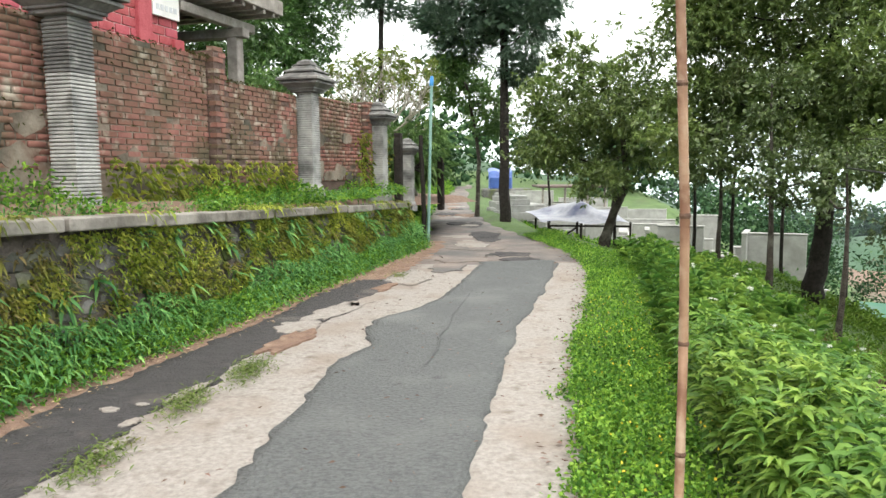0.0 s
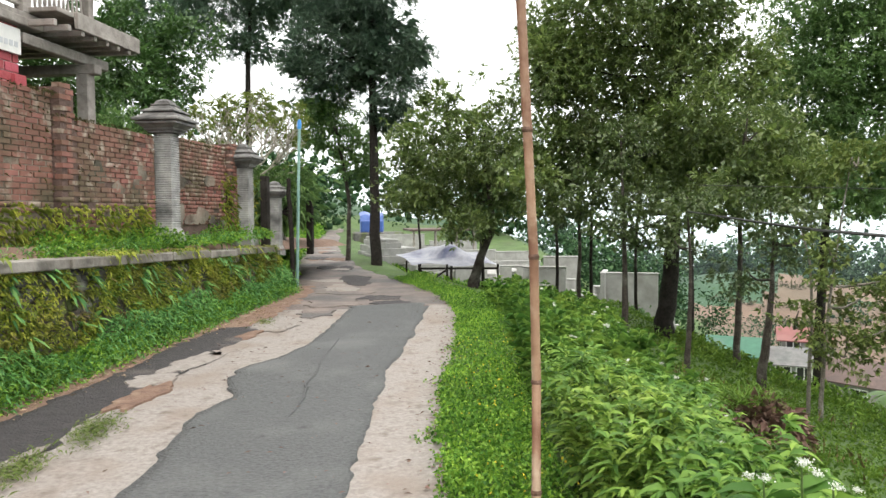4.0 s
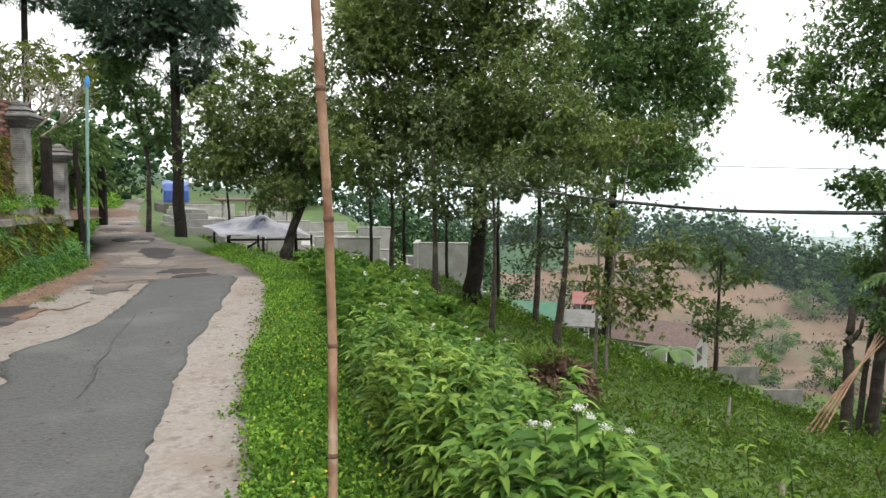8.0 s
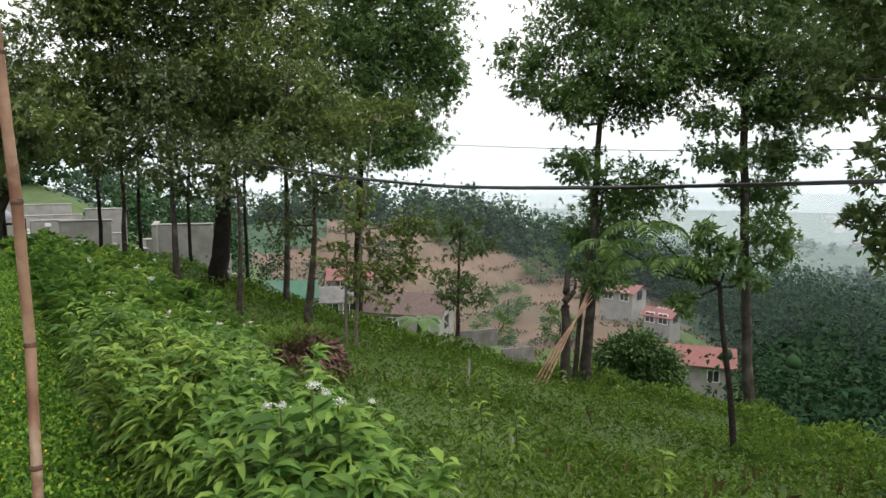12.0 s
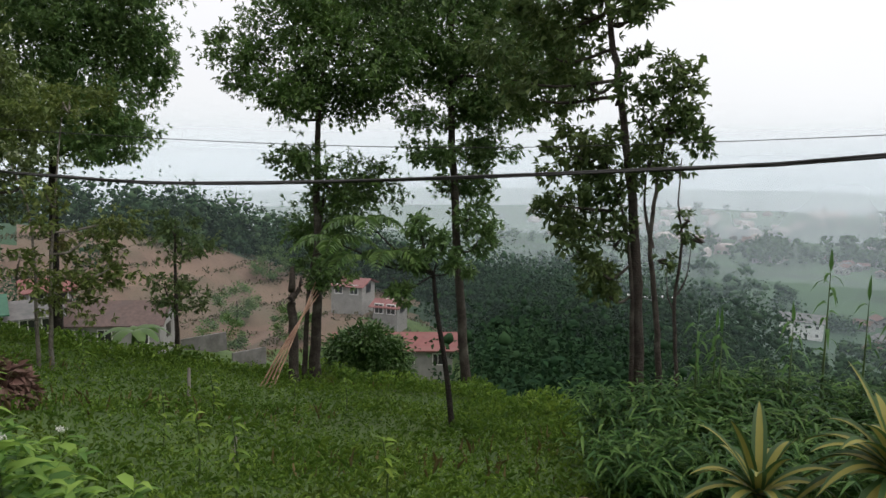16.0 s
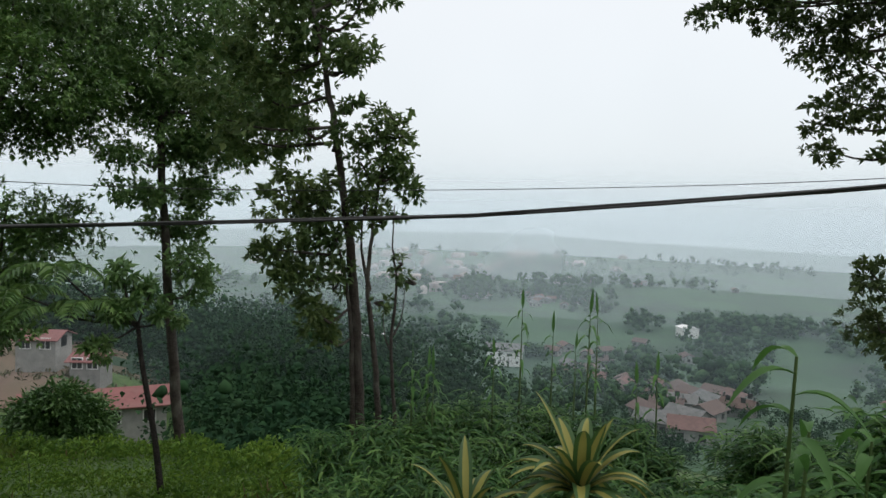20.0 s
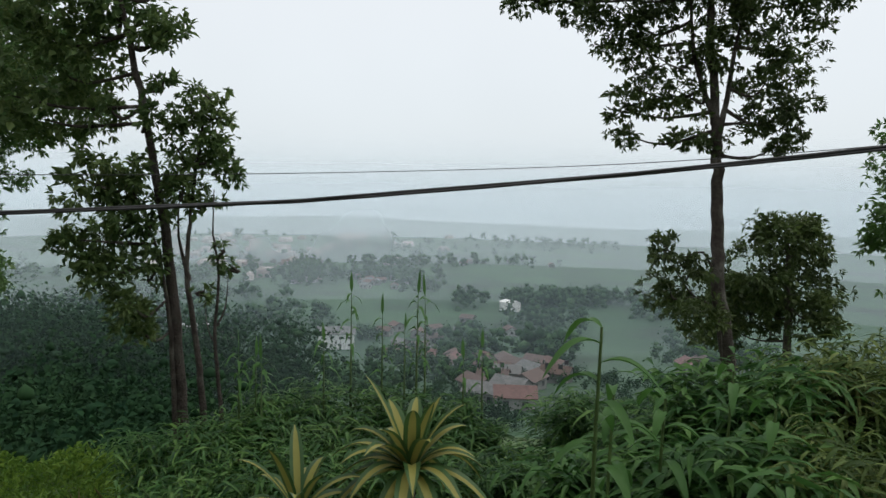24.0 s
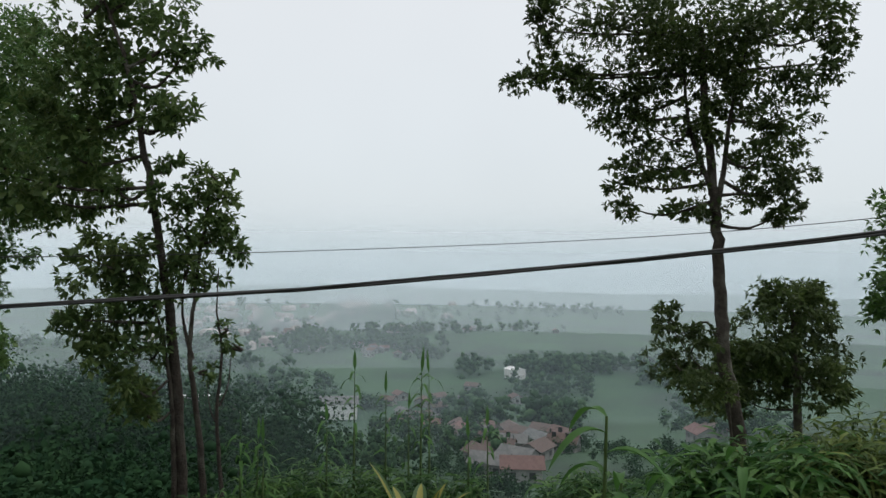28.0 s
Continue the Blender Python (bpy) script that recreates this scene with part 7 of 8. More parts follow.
M["stripe"] = leaf("yellow_stripe", (0.19, 0.19, 0.045), (0.30, 0.28, 0.075), 0.2, 0.2)
strap_plant("striped_dracaena", "dracaena with yellow-striped arching strap leaves", 3.75, -0.72, 0.2, 34, 0.47, 0.085, 1.15)
strap_plant("striped_dracaena", "smaller dracaena with pale striped drooping leaves", 3.68, -0.16, 0.05, 24, 0.4, 0.07, 1.2)
# big-leaved cane near the camera
for cx_, cy_, z1, k in ((2.74, -1.26, 1.12, 11), (3.0, -1.45, 0.78, 9), (3.1, -1.75, 0.72, 9), (3.4, -2.3, 0.75, 9), (2.95, -2.2, 0.7, 8)):
    th = thing("broadleaf_cane", "green cane with large drooping lance-shaped leaves", "plant", "broadleaf canes", at=(cx_, cy_, float(hgt(cx_, cy_))))
    g = float(hgt(cx_, cy_))
    tube("cane", [(cx_, cy_, g - 0.05), (cx_ + 0.03, cy_, (g + z1) / 2), (cx_, cy_, z1)], [0.012, 0.01, 0.006], M["green_cane"], th, 6)
    for i in range(k):
        t = 1.0 - 0.62 * (i / k) ** 1.1
        a = i * 2.3 + rng.normal(0, 0.3)
        L_ = rng.uniform(0.2, 0.32)
        s_ = np.linspace(0, 1, 8)
        ca, sa = math.cos(a), math.sin(a)
        mid_ = np.array([cx_, cy_, g + (z1 - g) * t]) + np.stack([ca * L_ * s_ * 0.85, sa * L_ * s_ * 0.85, L_ * (0.45 * s_ - 0.85 * s_**2)], -1)
        w = 0.05 * np.sin(np.clip(s_ * 0.97 + 0.03, 0, 1) * np.pi) ** 0.7
        sd = np.array([-sa, ca, 0])
        cols = np.stack([mid_ + sd * (w * c)[:, None] + np.array([0, 0, 1]) * (abs(c) * w * 0.5)[:, None] for c in (-0.5, 0, 0.5)], 1)
        raw("leaf_blade", cols.reshape(-1, 3), np.array([(r_ * 3 + c, r_ * 3 + c + 1, (r_ + 1) * 3 + c + 1, (r_ + 1) * 3 + c) for r_ in range(7) for c in range(2)]), LEAF["cane"], th, "", smooth=True)

# ---- overhead lines ----
cable = thing("power_cable", "thick twisted black overhead cable", "cable", at=(3.5, 0, 1.5))
cp = [(1.384, -5.536, 2.306), (2.581, -2.503, 1.839), (3.298, -0.679, 1.621), (3.554, 0.467, 1.531), (3.368, 2.669, 1.429), (3.439, 4.013, 1.442), (3.919, 5.542, 1.474), (4.655, 8.32, 1.589)]
for k in range(3):
    tube("strand", [(x + 0.006 * math.cos(k * 2.1 + i * 1.9), y, z + 0.006 * math.sin(k * 2.1 + i * 1.9)) for i, (x, y, z) in enumerate(cp)], [0.0068] * len(cp), M["rubber"], cable, 6, wobble=0.003, seed=k + 9)
wire = thing("thin_wire", "thin overhead wire beyond the trees", "cable", at=(11, 0, 0))
tube("wire_strand", [(4.916, -7.236, 2.360), (6.044, -4.422, 2.036), (7.22, -2.004, 1.880), (7.09, 2.07, 1.722), (6.142, 5.028, 1.752), (4.852, 8.4, 1.926)], [0.004] * 6, M["rubber"], wire, 5)


# ---- houses on the slope below ----
def house_at(name, label, x, y, z, w, d, h, turn, roof_mat, wall_mat, pitch=0.45, windows=3, over=0.4, group="", floors=1):
    th = thing(name, label, "house", group, at=(x, y, z))
    R_ = Matrix.Translation((x, y, 0)) @ Matrix.Rotation(turn, 4, "Z")
    block("wall", (-w / 2, w / 2, -d / 2, d / 2, min(z - 2.5, float(hgt(x, y)) - 0.6), z + h), wall_mat, th, 0.0, turn, (x, y, 0))
    rise = d / 2 * pitch
    for sg in (-1, 1):
        bm = bmesh.new()
        c = [(-w / 2 - over, sg * (d / 2 + over), z + h - over * pitch), (w / 2 + over, sg * (d / 2 + over), z + h - over * pitch), (w / 2 + over, 0, z + h + rise), (-w / 2 - over, 0, z + h + rise)]
        vs = [bm.verts.new(q) for q in c] + [bm.verts.new((q[0], q[1], q[2] + 0.09)) for q in c]
        for idx in ((0, 1, 2, 3), (7, 6, 5, 4), (0, 4, 5, 1), (1, 5, 6, 2), (2, 6, 7, 3), (3, 7, 4, 0)):
            bm.faces.new([vs[i] for i in idx])
        bmesh.ops.transform(bm, matrix=R_, verts=bm.verts)
        bmesh.ops.recalc_face_normals(bm, faces=bm.faces)
        part("roof_slope", bm, roof_mat, th)
    for sg in (-1, 1):
        bm = bmesh.new()
        vs = [bm.verts.new(q) for q in ((sg * (w / 2 - 0.02), -d / 2, z + h), (sg * (w / 2 - 0.02), d / 2, z + h), (sg * (w / 2 - 0.02), 0, z + h + rise))]
        bm.faces.new(vs)
        bmesh.ops.transform(bm, matrix=R_, verts=bm.verts)
        part("gable", bm, wall_mat, th)
    for fl in range(floors):
        zz = z + 0.9 + fl * 2.9
        for i in range(windows):
            u = -w / 2 + w * (i + 0.5) / windows
            for sg in (-1, 1):
                wn_ = block("window", (u - 0.5, u + 0.5, sg * d / 2 - 0.04, sg * d / 2 + 0.04, zz, zz + 1.1), M["dark"], th, 0.0, turn, (x, y, 0), "dark window opening")
                if not group:
                    for ua, ub, za, zb in ((-0.56, -0.48, -0.04, 1.14), (0.48, 0.56, -0.04, 1.14), (-0.48, 0.48, 1.06, 1.14), (-0.48, 0.48, -0.04, 0.04), (-0.03, 0.03, 0.04, 1.06)):
                        block("frame_bar", (u + ua, u + ub, sg * d / 2 - 0.06, sg * d / 2 + 0.06, zz + za, zz + zb), M["white"], wn_, 0.0, turn, (x, y, 0))
        for sg in (-1, 1):
            block("window", (sg * w / 2 - 0.04, sg * w / 2 + 0.04, -0.6, 0.6, zz, zz + 1.1), M["dark"], th, 0.0, turn, (x, y, 0), "dark window opening")
    return th


house_at("green_roofed_house", "low house with green sheet roof and grey timber wall", 32.5, 50.5, -11.5, 3.6, 4.4, 2.2, -0.57, M["green_roof"], M["house_wall"], 0.42)
house_at("grey_roofed_house", "low house with grey corrugated roof", 35.4, 48.9, -12.0, 4.2, 4.4, 2.2, -0.57, M["grey_roof"], M["house_wall"], 0.36)
house_at("small_red_house", "small house with a dull red roof behind the grey one", 40.2, 52.8, -11.0, 3.4, 3.4, 2.0, -0.57, M["red_roof"], M["house_wall"], 0.4, 2)
house_at("brown_roofed_house", "white walled house with brown tiled roof", 41.3, 46.4, -13.6, 8.2, 5.0, 2.5, -1.05, M["brown_roof"], M["house_wall"], 0.5)
house_at("red_roofed_house", "two storey house with red sheet roof on the valley side", 63.0, 32.2, -19.2, 11.5, 4.6, 2.6, -1.12, M["red_roof"], M["house_wall"], 0.42, 4, 0.6)
house_at("small_red_house", "small pale house with red roof behind", 73.0, 43.0, -14.8, 4.0, 3.6, 1.9, -1.5, M["red_roof"], M["house_wall"], 0.35, 2)
house_at("small_red_house", "small red roofed house by the terraces", 71.5, 37.2, -16.4, 3.0, 3.0, 1.7, -1.5, M["red_roof"], M["house_wall"], 0.35, 2)
for x, y, w in ((46.0, 41.6, 4.0), (48.5, 38.9, 3.2), (51.0, 36.6, 4.0)):
    yard = thing("yard_wall", "grey concrete yard wall below the houses", "wall", "yard walls", at=(x, y, -8))
    block("panel", (-w / 2, w / 2, -0.1, 0.1, float(hgt(x, y)) - 0.3, float(hgt(x, y)) + 1.3), M["yard_wall"], yard, 0.02, -0.4, (x, y, 0))

# ---- village in the valley ----
rng = np.random.default_rng(77)
proto = {}


def village(x, y, w, d, h, turn, roof, floors=1):
    key = (roof, floors)
    z = float(hgt(x, y))
    if key not in proto:
        proto[key] = house_at("village_house", "small hazy valley house with pitched roof", x, y, z, w, d, h, turn, M[roof], M["village_wall"], 0.5, 2, 0.5, "village houses", floors)
    else:
        copy_thing(proto[key], Matrix.Translation((x, y, z)) @ Matrix.Rotation(turn, 4, "Z"))


roofs = ["orange_roof", "brown_roof", "orange_roof", "brown_roof", "grey_roof", "orange_roof"]
for x, y in ((196, -45), (197, -57), (186, -63), (160, -52), (167, -61), (151, -46), (141, -51), (129, -43), (136, -38), (176, -71), (211, -51), (216, -63), (181, -49), (153, -62), (171, -53), (189, -52), (204, -66), (193, -72), (302, -57), (268, -44), (301, -99), (305, -78), (289, -61), (256, -40), (158, -100), (166, -109), (330, 60), (300, 52), (274, -52), (262, -56), (281, -46), (247, -50), (310, -66), (334, -88), (296, 22), (312, 30), (280, 34), (112, -38), (120, -35), (226, -47), (307, -43), (318, -50), (233, -56)):
    village(x, y, 6.4, 5.0, 2.8, rng.uniform(0, 3.1), roofs[int(rng.integers(6))], 1 if rng.random() < 0.8 else 2)
for cx_, cy_, sx, sy, k in ((490, -60, 14, 16, 13), (505, -32, 12, 12, 6), (645, 12, 30, 22, 10), (705, 70, 36, 30, 7), (760, -40, 50, 50, 8), (600, -170, 30, 40, 5)):
    for i in range(k):
        village(cx_ + rng.normal(0, sx), cy_ + rng.normal(0, sy), 6.4, 5.0, 2.8, rng.uniform(0, 3.1), "orange_roof" if rng.random() < 0.7 else "grey_roof")
house_at("white_villa", "two storey white villa with hipped grey roof", 286, -20.5, float(hgt(286, -20.5)) + 0.3, 14, 10, 6.2, 1.45, M["grey_roof"], M["white"], 0.4, 4, 0.8, "", 2)
house_at("white_block", "long low white building among the fields", 327, 38, float(hgt(327, 38)), 22, 6, 3, 1.5, M["white"], M["village_wall"], 0.2, 5)
house_at("white_block", "long white roofed building by the field", 366, -120, float(hgt(366, -120)), 9, 8, 5, 0.2, M["white"], M["white"], 0.2, 3)


# ---- woods ----
def woods(name, label, pts, heights, mat, leafsize, per, seed, k=12):
    """Far crowns, each many uneven leafy clumps with a ragged skin of leaves."""
    g = np.random.default_rng(seed)
    bm = bmesh.new()
    bmesh.ops.create_icosphere(bm, subdivisions=1, radius=1.0)
    bm.verts.ensure_lookup_table()
    sv, sf = np.array([v.co[:] for v in bm.verts]), np.array([[v.index for v in f.verts] for f in bm.faces])
    bm.free()
    V, F, off = [], [], 0
    for (x, y), h in zip(pts, heights):
        z = float(hgt(x, y))
        r = h * g.uniform(0.26, 0.4)
        d = g.normal(0, 1, (k, 3))
        d /= np.linalg.norm(d, axis=1)[:, None]
        cc = d * g.uniform(0.3, 0.85, (k, 1)) * [r, r, h * 0.34] + [x, y, z + h * 0.46]
        low = k // 4
        cc[:low] = [x, y, z + h * 0.16] + d[:low] * [r * 1.1, r * 1.1, h * 0.12]
        rr_ = r * g.uniform(0.4, 0.64, k)
        for c, q in zip(cc, rr_) if per < 600 else ():
            V.append(c + sv * q * (0.2 if per > 300 else 0.3 if per > 100 else 0.72) * g.uniform(0.5, 1.35, (len(sv), 1)) * [1, 1, 0.85])
            F.append(sf + off)
            off += len(sv)
        n = per
        pk = g.integers(0, k, n)
        dd = g.normal(0, 1, (n, 3))
        dd /= np.linalg.norm(dd, axis=1)[:, None]
        p = cc[pk] + dd * rr_[pk][:, None] * g.uniform(0.5, 1.35, (n, 1))
        l = leafsize * g.uniform(0.6, 1.4, n)
        v, f = leaf_arrays(p, np.cross(dd, g.normal(0, 1, (n, 3))) + dd * 0.35, l, l * 0.7, g)
        V.append(v), F.append(f + off)
        off += len(v)
    return tagged(raw(name, np.concatenate(V), np.concatenate(F), mat), label, "woods", kind="stuff")


def spread(n, cx, cy, sx, sy, rot=0.0):
    a, b = np.clip(rng.normal(0, 0.62, n), -1.5, 1.5) * sx, np.clip(rng.normal(0, 0.62, n), -1.5, 1.5) * sy
    return np.stack([cx + a * math.cos(rot) - b * math.sin(rot), cy + a * math.sin(rot) + b * math.cos(rot)], -1)


# ravine below the slope
pts = np.concatenate([spread(34, 62, 15, 12, 7), spread(36, 82, 22, 14, 9), spread(40, 104, 30, 16, 11), spread(34, 132, 40, 18, 14), spread(12, 42, 10, 6, 4), spread(26, 118, 66, 18, 14), spread(24, 96, 6, 10, 8)])
pts = np.array([q for q in pts if q[1] < 0.39 * q[0] or q[0] > 84])
woods("ravine_woods", "dense dark green trees filling the ravine", pts, rng.uniform(8, 18, len(pts)), LEAF["ravine"], 0.46, 590, 5, 14)
pts = np.concatenate([spread(190, 112, 104, 50, 20, -0.75), spread(80, 86, 112, 40, 18, -0.4), spread(70, 128, 70, 22, 26)])
woods("ridge_woods", "dark wooded ridge above the bare terraces", pts, rng.uniform(10, 15, len(pts)), LEAF["far"], 0.85, 130, 6, 8)
pts = np.concatenate([spread(14, 31, 66, 7, 5), spread(6, 27, 56, 2, 3), spread(9, 16.5, 37, 1.6, 4), spread(5, 46, 62, 4, 4)])
woods("hamlet_woods", "leafy trees behind the low houses", pts, rng.uniform(5, 8, len(pts)), LEAF["far"], 0.3, 620, 7, 12)
pts = np.concatenate([spread(120, 384, -155, 12, 56), spread(18, 272, -76, 12, 8), spread(20, 226, -88, 12, 9), spread(14, 312, -2, 8, 8), spread(10, 300, -36, 8, 5), spread(16, 330, -190, 14, 14), spread(30, 406, 104, 18, 28), spread(26, 335, 56, 25, 14), spread(26, 505, -84, 26, 20), spread(14, 500, -10, 22, 12), spread(60, 612, -130, 18, 80), spread(24, 565, -20, 24, 30), spread(40, 240, 30, 30, 14), spread(40, 190, 8, 24, 14), spread(26, 178, -118, 22, 12), spread(26, 215, -150, 22, 16), spread(16, 330, -230, 22, 20), spread(26, 150, -14, 22, 10), spread(14, 236, -38, 20, 8), spread(26, 180, -40, 30, 7), spread(30, 250, -62, 26, 9), spread(24, 320, -120, 16, 16), spread(14, 452, -88, 14, 14), spread(30, 540, 60, 40, 30), spread(30, 520, -45, 16, 34), spread(24, 330, 18, 14, 14), spread(16, 352, -6, 12, 18), spread(12, 262, 8, 12, 8), spread(40, 430, 60, 20, 40)])
woods("valley_trees", "hazy tree belts between the valley fields", pts, rng.uniform(5, 10, len(pts)) * np.where((pts[:, 0] > 330) | ((pts[:, 0] > 215) & (pts[:, 1] < -66)), 1.6, 0.9), LEAF["far"], 1.0, 60, 8, 7)
pts = np.concatenate([spread(50, 140, 2, 26, 12), spread(44, 128, -74, 24, 10), spread(16, 92, -27, 6, 5), spread(14, 98, -52, 8, 6), spread(34, 152, -66, 24, 7), spread(20, 122, -28, 12, 6), spread(22, 172, -44, 24, 5)])
woods("slope_scrub_trees", "low dark trees and scrub on the lower hillside", pts, rng.uniform(2.5, 5, len(pts)), LEAF["ravine"], 0.42, 110, 12, 5)
pts = np.concatenate([spread(60, 660, 25, 50, 60), spread(110, 1020, 60, 120, 220), spread(70, 860, -340, 80, 110), spread(40, 760, -120, 60, 70), spread(30, 560, 190, 60, 40)])
woods("distant_trees", "faint groves far across the plain", pts, rng.uniform(7, 14, len(pts)), LEAF["far"], 1.5, 16, 9, 8)
pts = np.concatenate([spread(60, 10, 95, 40, 25), spread(30, -6, 62, 8, 14), spread(8, 18, 74, 6, 8)])
woods("hill_woods", "green trees closing the lane's far end", pts, rng.uniform(5, 10, len(pts)), LEAF["far"], 0.45, 180, 10, 12)
for x, y, h in ((70, 58, 4.5), (58, 50, 4.0), (62, 44, 3.6), (84, 80, 6), (90, 68, 5)):
    th = thing("round_bush", "rounded dense dark green tree on the slope", "tree", "slope bushes", at=(x, y, float(hgt(x, y))))
    z = float(hgt(x, y))
    tube("trunk", [(x, y, z - 0.2), (x, y, z + h * 0.3), (x, y, z + h * 0.6)], [0.14, 0.12, 0.06], M["bark"], th, 6)
    p, o = clump_points(rng, (x, y, z + h * 0.6), h * 0.55, h * 0.45, 2600, 0.22 * h * 0.4, 0.7)
    v, f = leaf_arrays(p, o + rng.normal(0, 0.6, (2600, 3)), rng.uniform(0.2, 0.4, 2600), 0.14, rng)
    raw("crown", v, f, LEAF["deep"], th)

# leafy round tree just under the brow
gz = float(hgt(19.35, 10.8))
th = thing("round_bush", "rounded dense dark green tree below the brow", "tree", "slope bushes", at=(19.35, 10.8, gz))
tube("trunk", [(19.35, 10.8, gz - 0.2), (19.3, 10.8, -6.6), (19.35, 10.8, -5.0)], [0.16, 0.13, 0.07], M["bark"], th, 7)
for c, r, rz in (((19.03, 11.33, -4.34), 0.53, 0.46), ((19.35, 10.79, -4.05), 0.67, 0.46), ((19.65, 10.24, -4.48), 0.60, 0.53), ((19.35, 10.78, -4.78), 0.97, 0.60), ((18.99, 11.40, -5.08), 0.60, 0.53), ((19.69, 10.15, -5.12), 0.60, 0.46)):
    p, o = clump_points(rng, c, r, rz, 2600, 0.16, 0.5, 30)
    v, f = leaf_arrays(p, o + rng.normal(0, 0.4, p.shape) + [0, 0, -0.2], rng.uniform(0.12, 0.22, len(p)), 0.07, rng)
    raw("leaf_mass", v, f, LEAF["bush"], th)
# scrub along the terrace risers of the bare hill
n = 30000
x, y = 76 + rng.uniform(-38, 38, n), 64 + rng.uniform(-30, 30, n)
z = hgt(x, y)
keep = (((x - 76) / 36) ** 2 + ((y - 64) / 29) ** 2 < 1.05) & (np.abs((z + 0.04 * x) / 1.8 % 1.0 - 0.5 + 0.12 * np.sin(x * 0.35)) < 0.14) & (np.sin(x * 0.5 + y * 0.3) + rng.normal(0, 0.7, n) > -0.3)
x, y, z = x[keep], y[keep], z[keep]
n = len(x)
stuff("terrace_scrub", "lines of dry scrub along the bare terraces", "scrub", np.stack([x, y, z], -1), rng.normal(0, 0.6, (n, 3)) + [0, 0, 0.5], rng.uniform(0.3, 0.7, n), rng.uniform(0.15, 0.3, n), leaf("dry_scrub_leaf", (0.06, 0.065, 0.03), (0.11, 0.10, 0.05), 0.1), rng)
# undergrowth beneath the grove
n = 15000
y = rng.uniform(11, 21, n)
x = road_right(y) + rng.uniform(1.8, 10.5, n)
lump = 0.5 + 0.5 * np.sin(x * 2.2 + y) * np.sin(y * 1.7)
stuff("grove_undergrowth", "shaded weeds and seedlings under the trees", "weed", np.stack([x, y, hgt(x, y) + rng.random(n) ** 1.6 * 0.16 * lump], -1), rng.normal(0, 0.55, (n, 3)) + [0, 0, 0.6], rng.uniform(0.06, 0.13, n), rng.uniform(0.02, 0.045, n), LEAF["grass"], rng, 0.3)
n = 4000
y = rng.uniform(18, 34, n)
x = road_right(y) + 7 + rng.uniform(0, 12, n)
stuff("bank_scrub", "dark scrub on the slope above the low houses", "scrub", np.stack([x, y, hgt(x, y) + rng.random(n) ** 2 * 0.35], -1), rng.normal(0, 0.55, (n, 3)) + [0, 0, 0.5], rng.uniform(0.15, 0.35, n), rng.uniform(0.07, 0.14, n), LEAF["deep"], rng, 0.3)

# rooftops far across the plain
bm_v, bm_f = [], []
for i in range(90):
    cx_, cy_ = ((640, 30), (820, -60), (700, 90), (930, 130), (760, 20), (1000, -140))[i % 6]
    x, y = cx_ + rng.normal(0, 70), cy_ + rng.normal(0, 60)
    z = float(hgt(x, y))
    w, d, h = rng.uniform(4, 8), rng.uniform(3, 5), rng.uniform(2.5, 4.5)
    a = rng.uniform(0, 3.1)
    c, s_ = math.cos(a), math.sin(a)
    q = np.array([(-w, -d, -2), (w, -d, -2), (w, d, -2), (-w, d, -2), (-w, -d, h), (w, -d, h), (w, d, h), (-w, d, h), (-w, 0, h + d * 0.6), (w, 0, h + d * 0.6)])
    q = np.stack([x + q[:, 0] * c - q[:, 1] * s_, y + q[:, 0] * s_ + q[:, 1] * c, z + q[:, 2]], -1)
    o = len(bm_v) * 10
    bm_v.append(q)
    bm_f += [(o + i0, o + i1, o + i2) for i0, i1, i2 in ((0, 1, 5), (0, 5, 4), (2, 3, 7), (2, 7, 6), (1, 2, 6), (1, 6, 5), (3, 0, 4), (3, 4, 7), (4, 5, 9), (4, 9, 8), (6, 7, 8), (6, 8, 9), (5, 6, 9), (7, 4, 8))]
tagged(raw("far_rooftops", np.concatenate(bm_v), np.array(bm_f), material("far_plaster", (0.16, 0.12, 0.10), (0.36, 0.34, 0.32), 0.02, 0.9, 0, island=0.3)), "scattered pale houses far across the plain", "houses", kind="stuff")
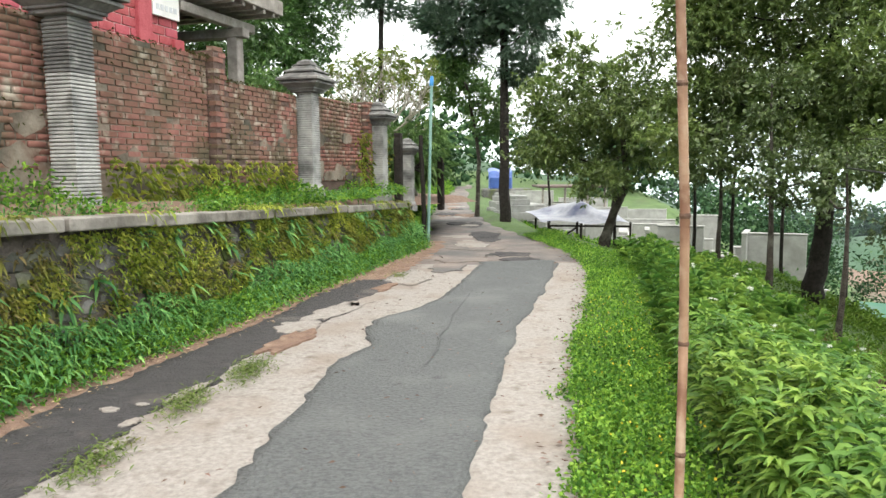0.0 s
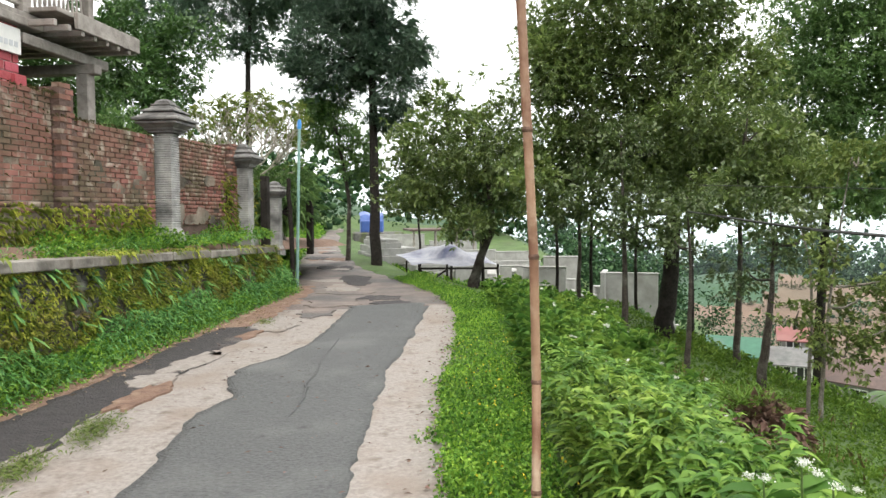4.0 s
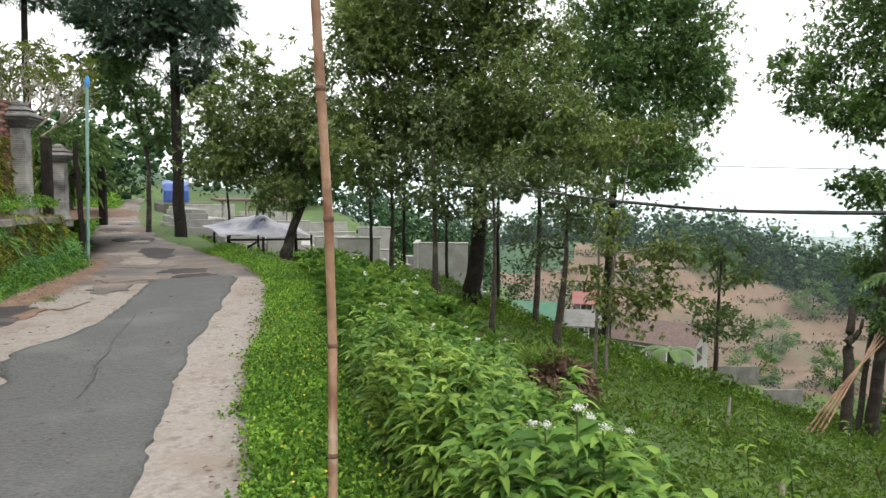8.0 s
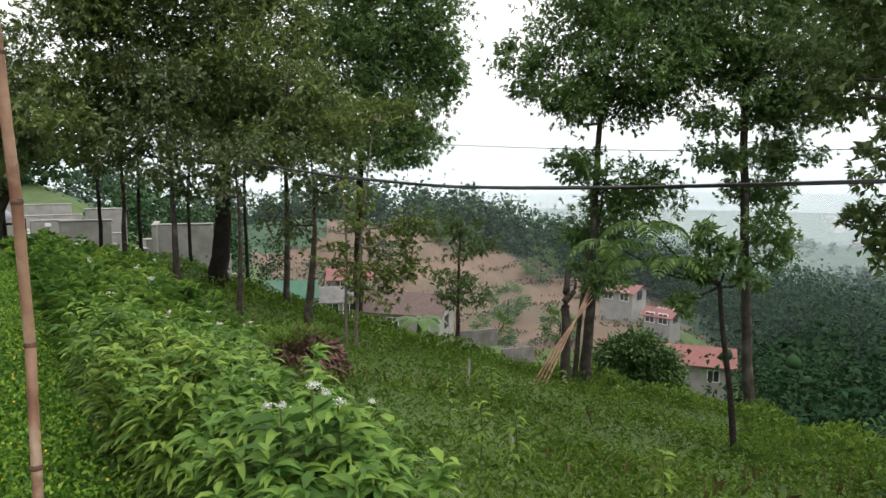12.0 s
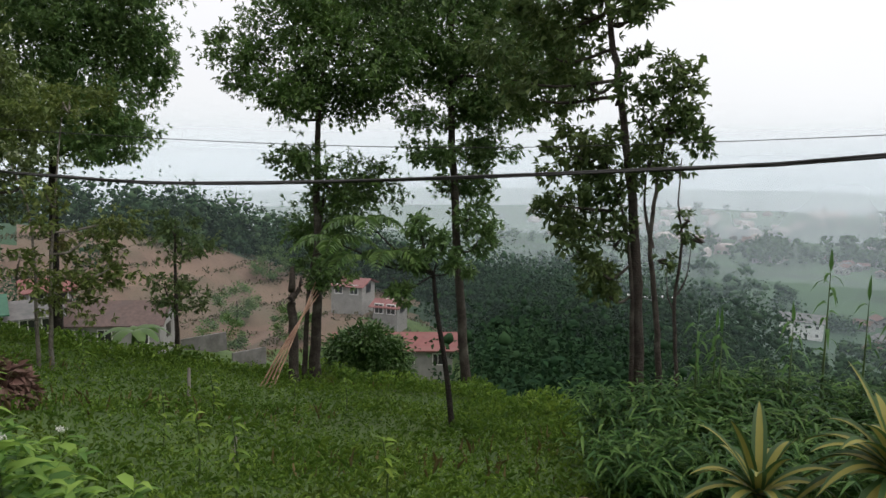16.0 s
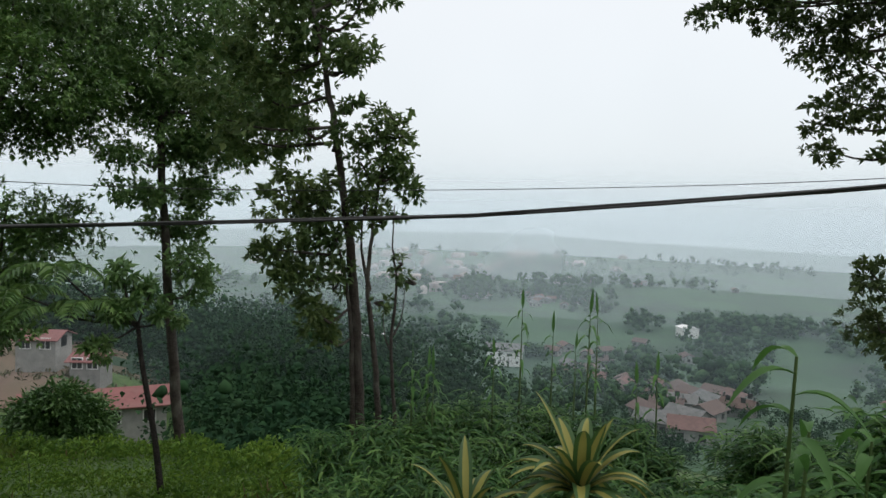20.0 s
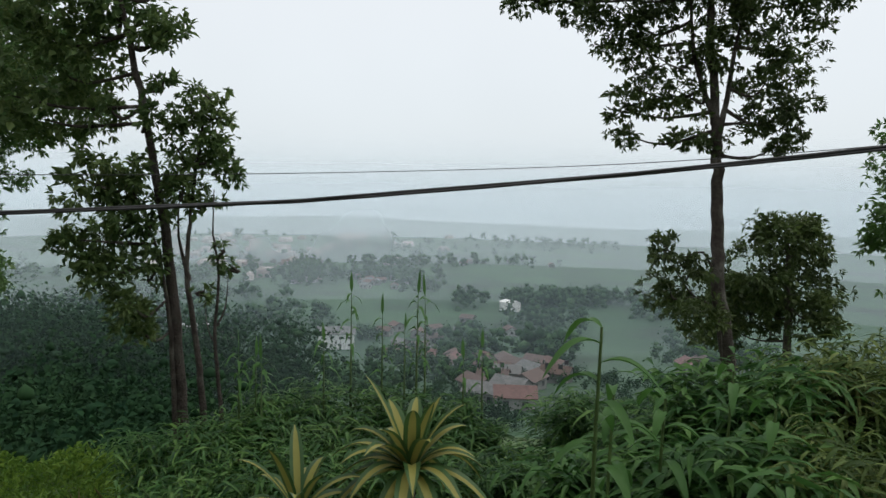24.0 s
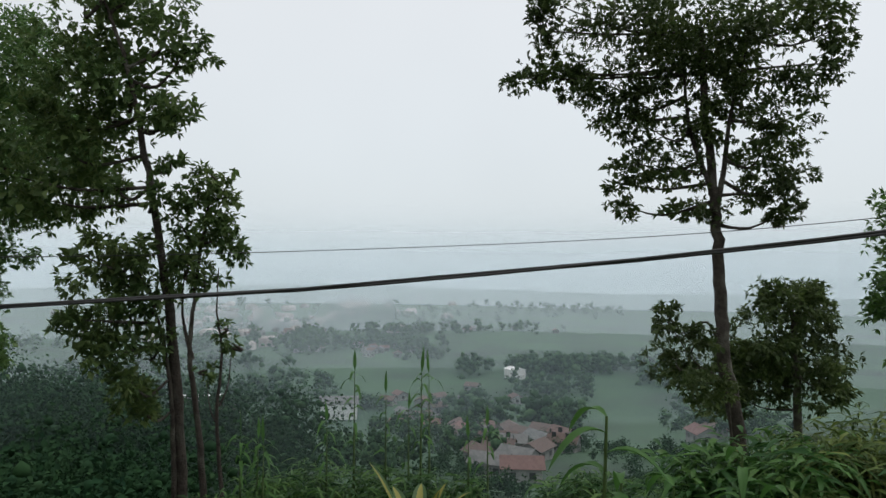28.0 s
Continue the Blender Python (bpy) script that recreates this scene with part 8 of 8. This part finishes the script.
# broad-leaved weeds among the grass
n = 22000
r = 3.0 + 9.5 * rng.random(n) ** 0.9
a = np.radians(rng.uniform(-20, 66, n))
x, y = 0.3 + r * np.cos(a), r * np.sin(a)
keep = (x - road_right(y) > 1.1) & (np.sin(x * 2.3 + y * 1.1) * np.sin(y * 2.9 - x) + rng.normal(0, 0.35, n) > 0.05)
x, y = x[keep], y[keep]
n = len(x)
stuff("slope_weeds", "light green leafy weeds scattered over the grass", "weed", np.stack([x, y, hgt(x, y) + 0.04 + rng.random(n) ** 2 * 0.2], -1), rng.normal(0, 0.6, (n, 3)) + [0, 0, 0.45], rng.uniform(0.022, 0.05, n), rng.uniform(0.012, 0.022, n), LEAF["grass"], rng, 0.4)
# a few tall leafy weeds standing clear of the grass
for x, y, h in ((3.3, 2.55, 0.55), (3.6, 3.1, 0.5), (4.1, 3.9, 0.6), (5.2, 4.4, 0.5), (6.9, 4.0, 0.45), (3.9, 1.9, 0.4), (5.9, 6.9, 0.5), (7.6, 5.2, 0.4)):
    th = thing("tall_weed", "upright pale green weed with broad soft leaves", "weed", "tall weeds", at=(x, y, float(hgt(x, y))))
    g = float(hgt(x, y))
    tube("stem", [(x, y, g - 0.03), (x + 0.03, y, g + h * 0.5), (x + 0.02, y + 0.03, g + h)], [0.008, 0.007, 0.004], M["green_cane"], th, 5)
    k = 26
    t = rng.random(k)
    aa = rng.uniform(0, 6.28, k)
    v, f = long_leaf_arrays(np.stack([x + 0.025 * t, y + 0.02 * t, g + h * (0.25 + 0.75 * t)], -1), np.stack([np.cos(aa), np.sin(aa), np.full(k, 0.35)], -1), rng.uniform(0.07, 0.13, k), 0.032, rng, 0.5)
    raw("foliage", v, f, LEAF["grass"], th)

# short grass round the lane's near end
n = 26000
x, y = rng.uniform(-4.2, 7.5, n), rng.uniform(-11, 3.2, n)
keep = ((x > road_right(y) + 0.05) | ((x < road_left(y) - 0.1) & (x > road_left(y) - 0.75))) & (np.hypot(x, y) > 0.5)
x, y = x[keep], y[keep]
n = len(x)
stuff("lane_grass", "short green grass beside the lane", "grass", np.stack([x, y, hgt(x, y)], -1), rng.normal(0, 0.5, (n, 3)) + [0, 0, 0.6], rng.uniform(0.05, 0.12, n), rng.uniform(0.015, 0.035, n), LEAF["grass"], rng, 0.3)
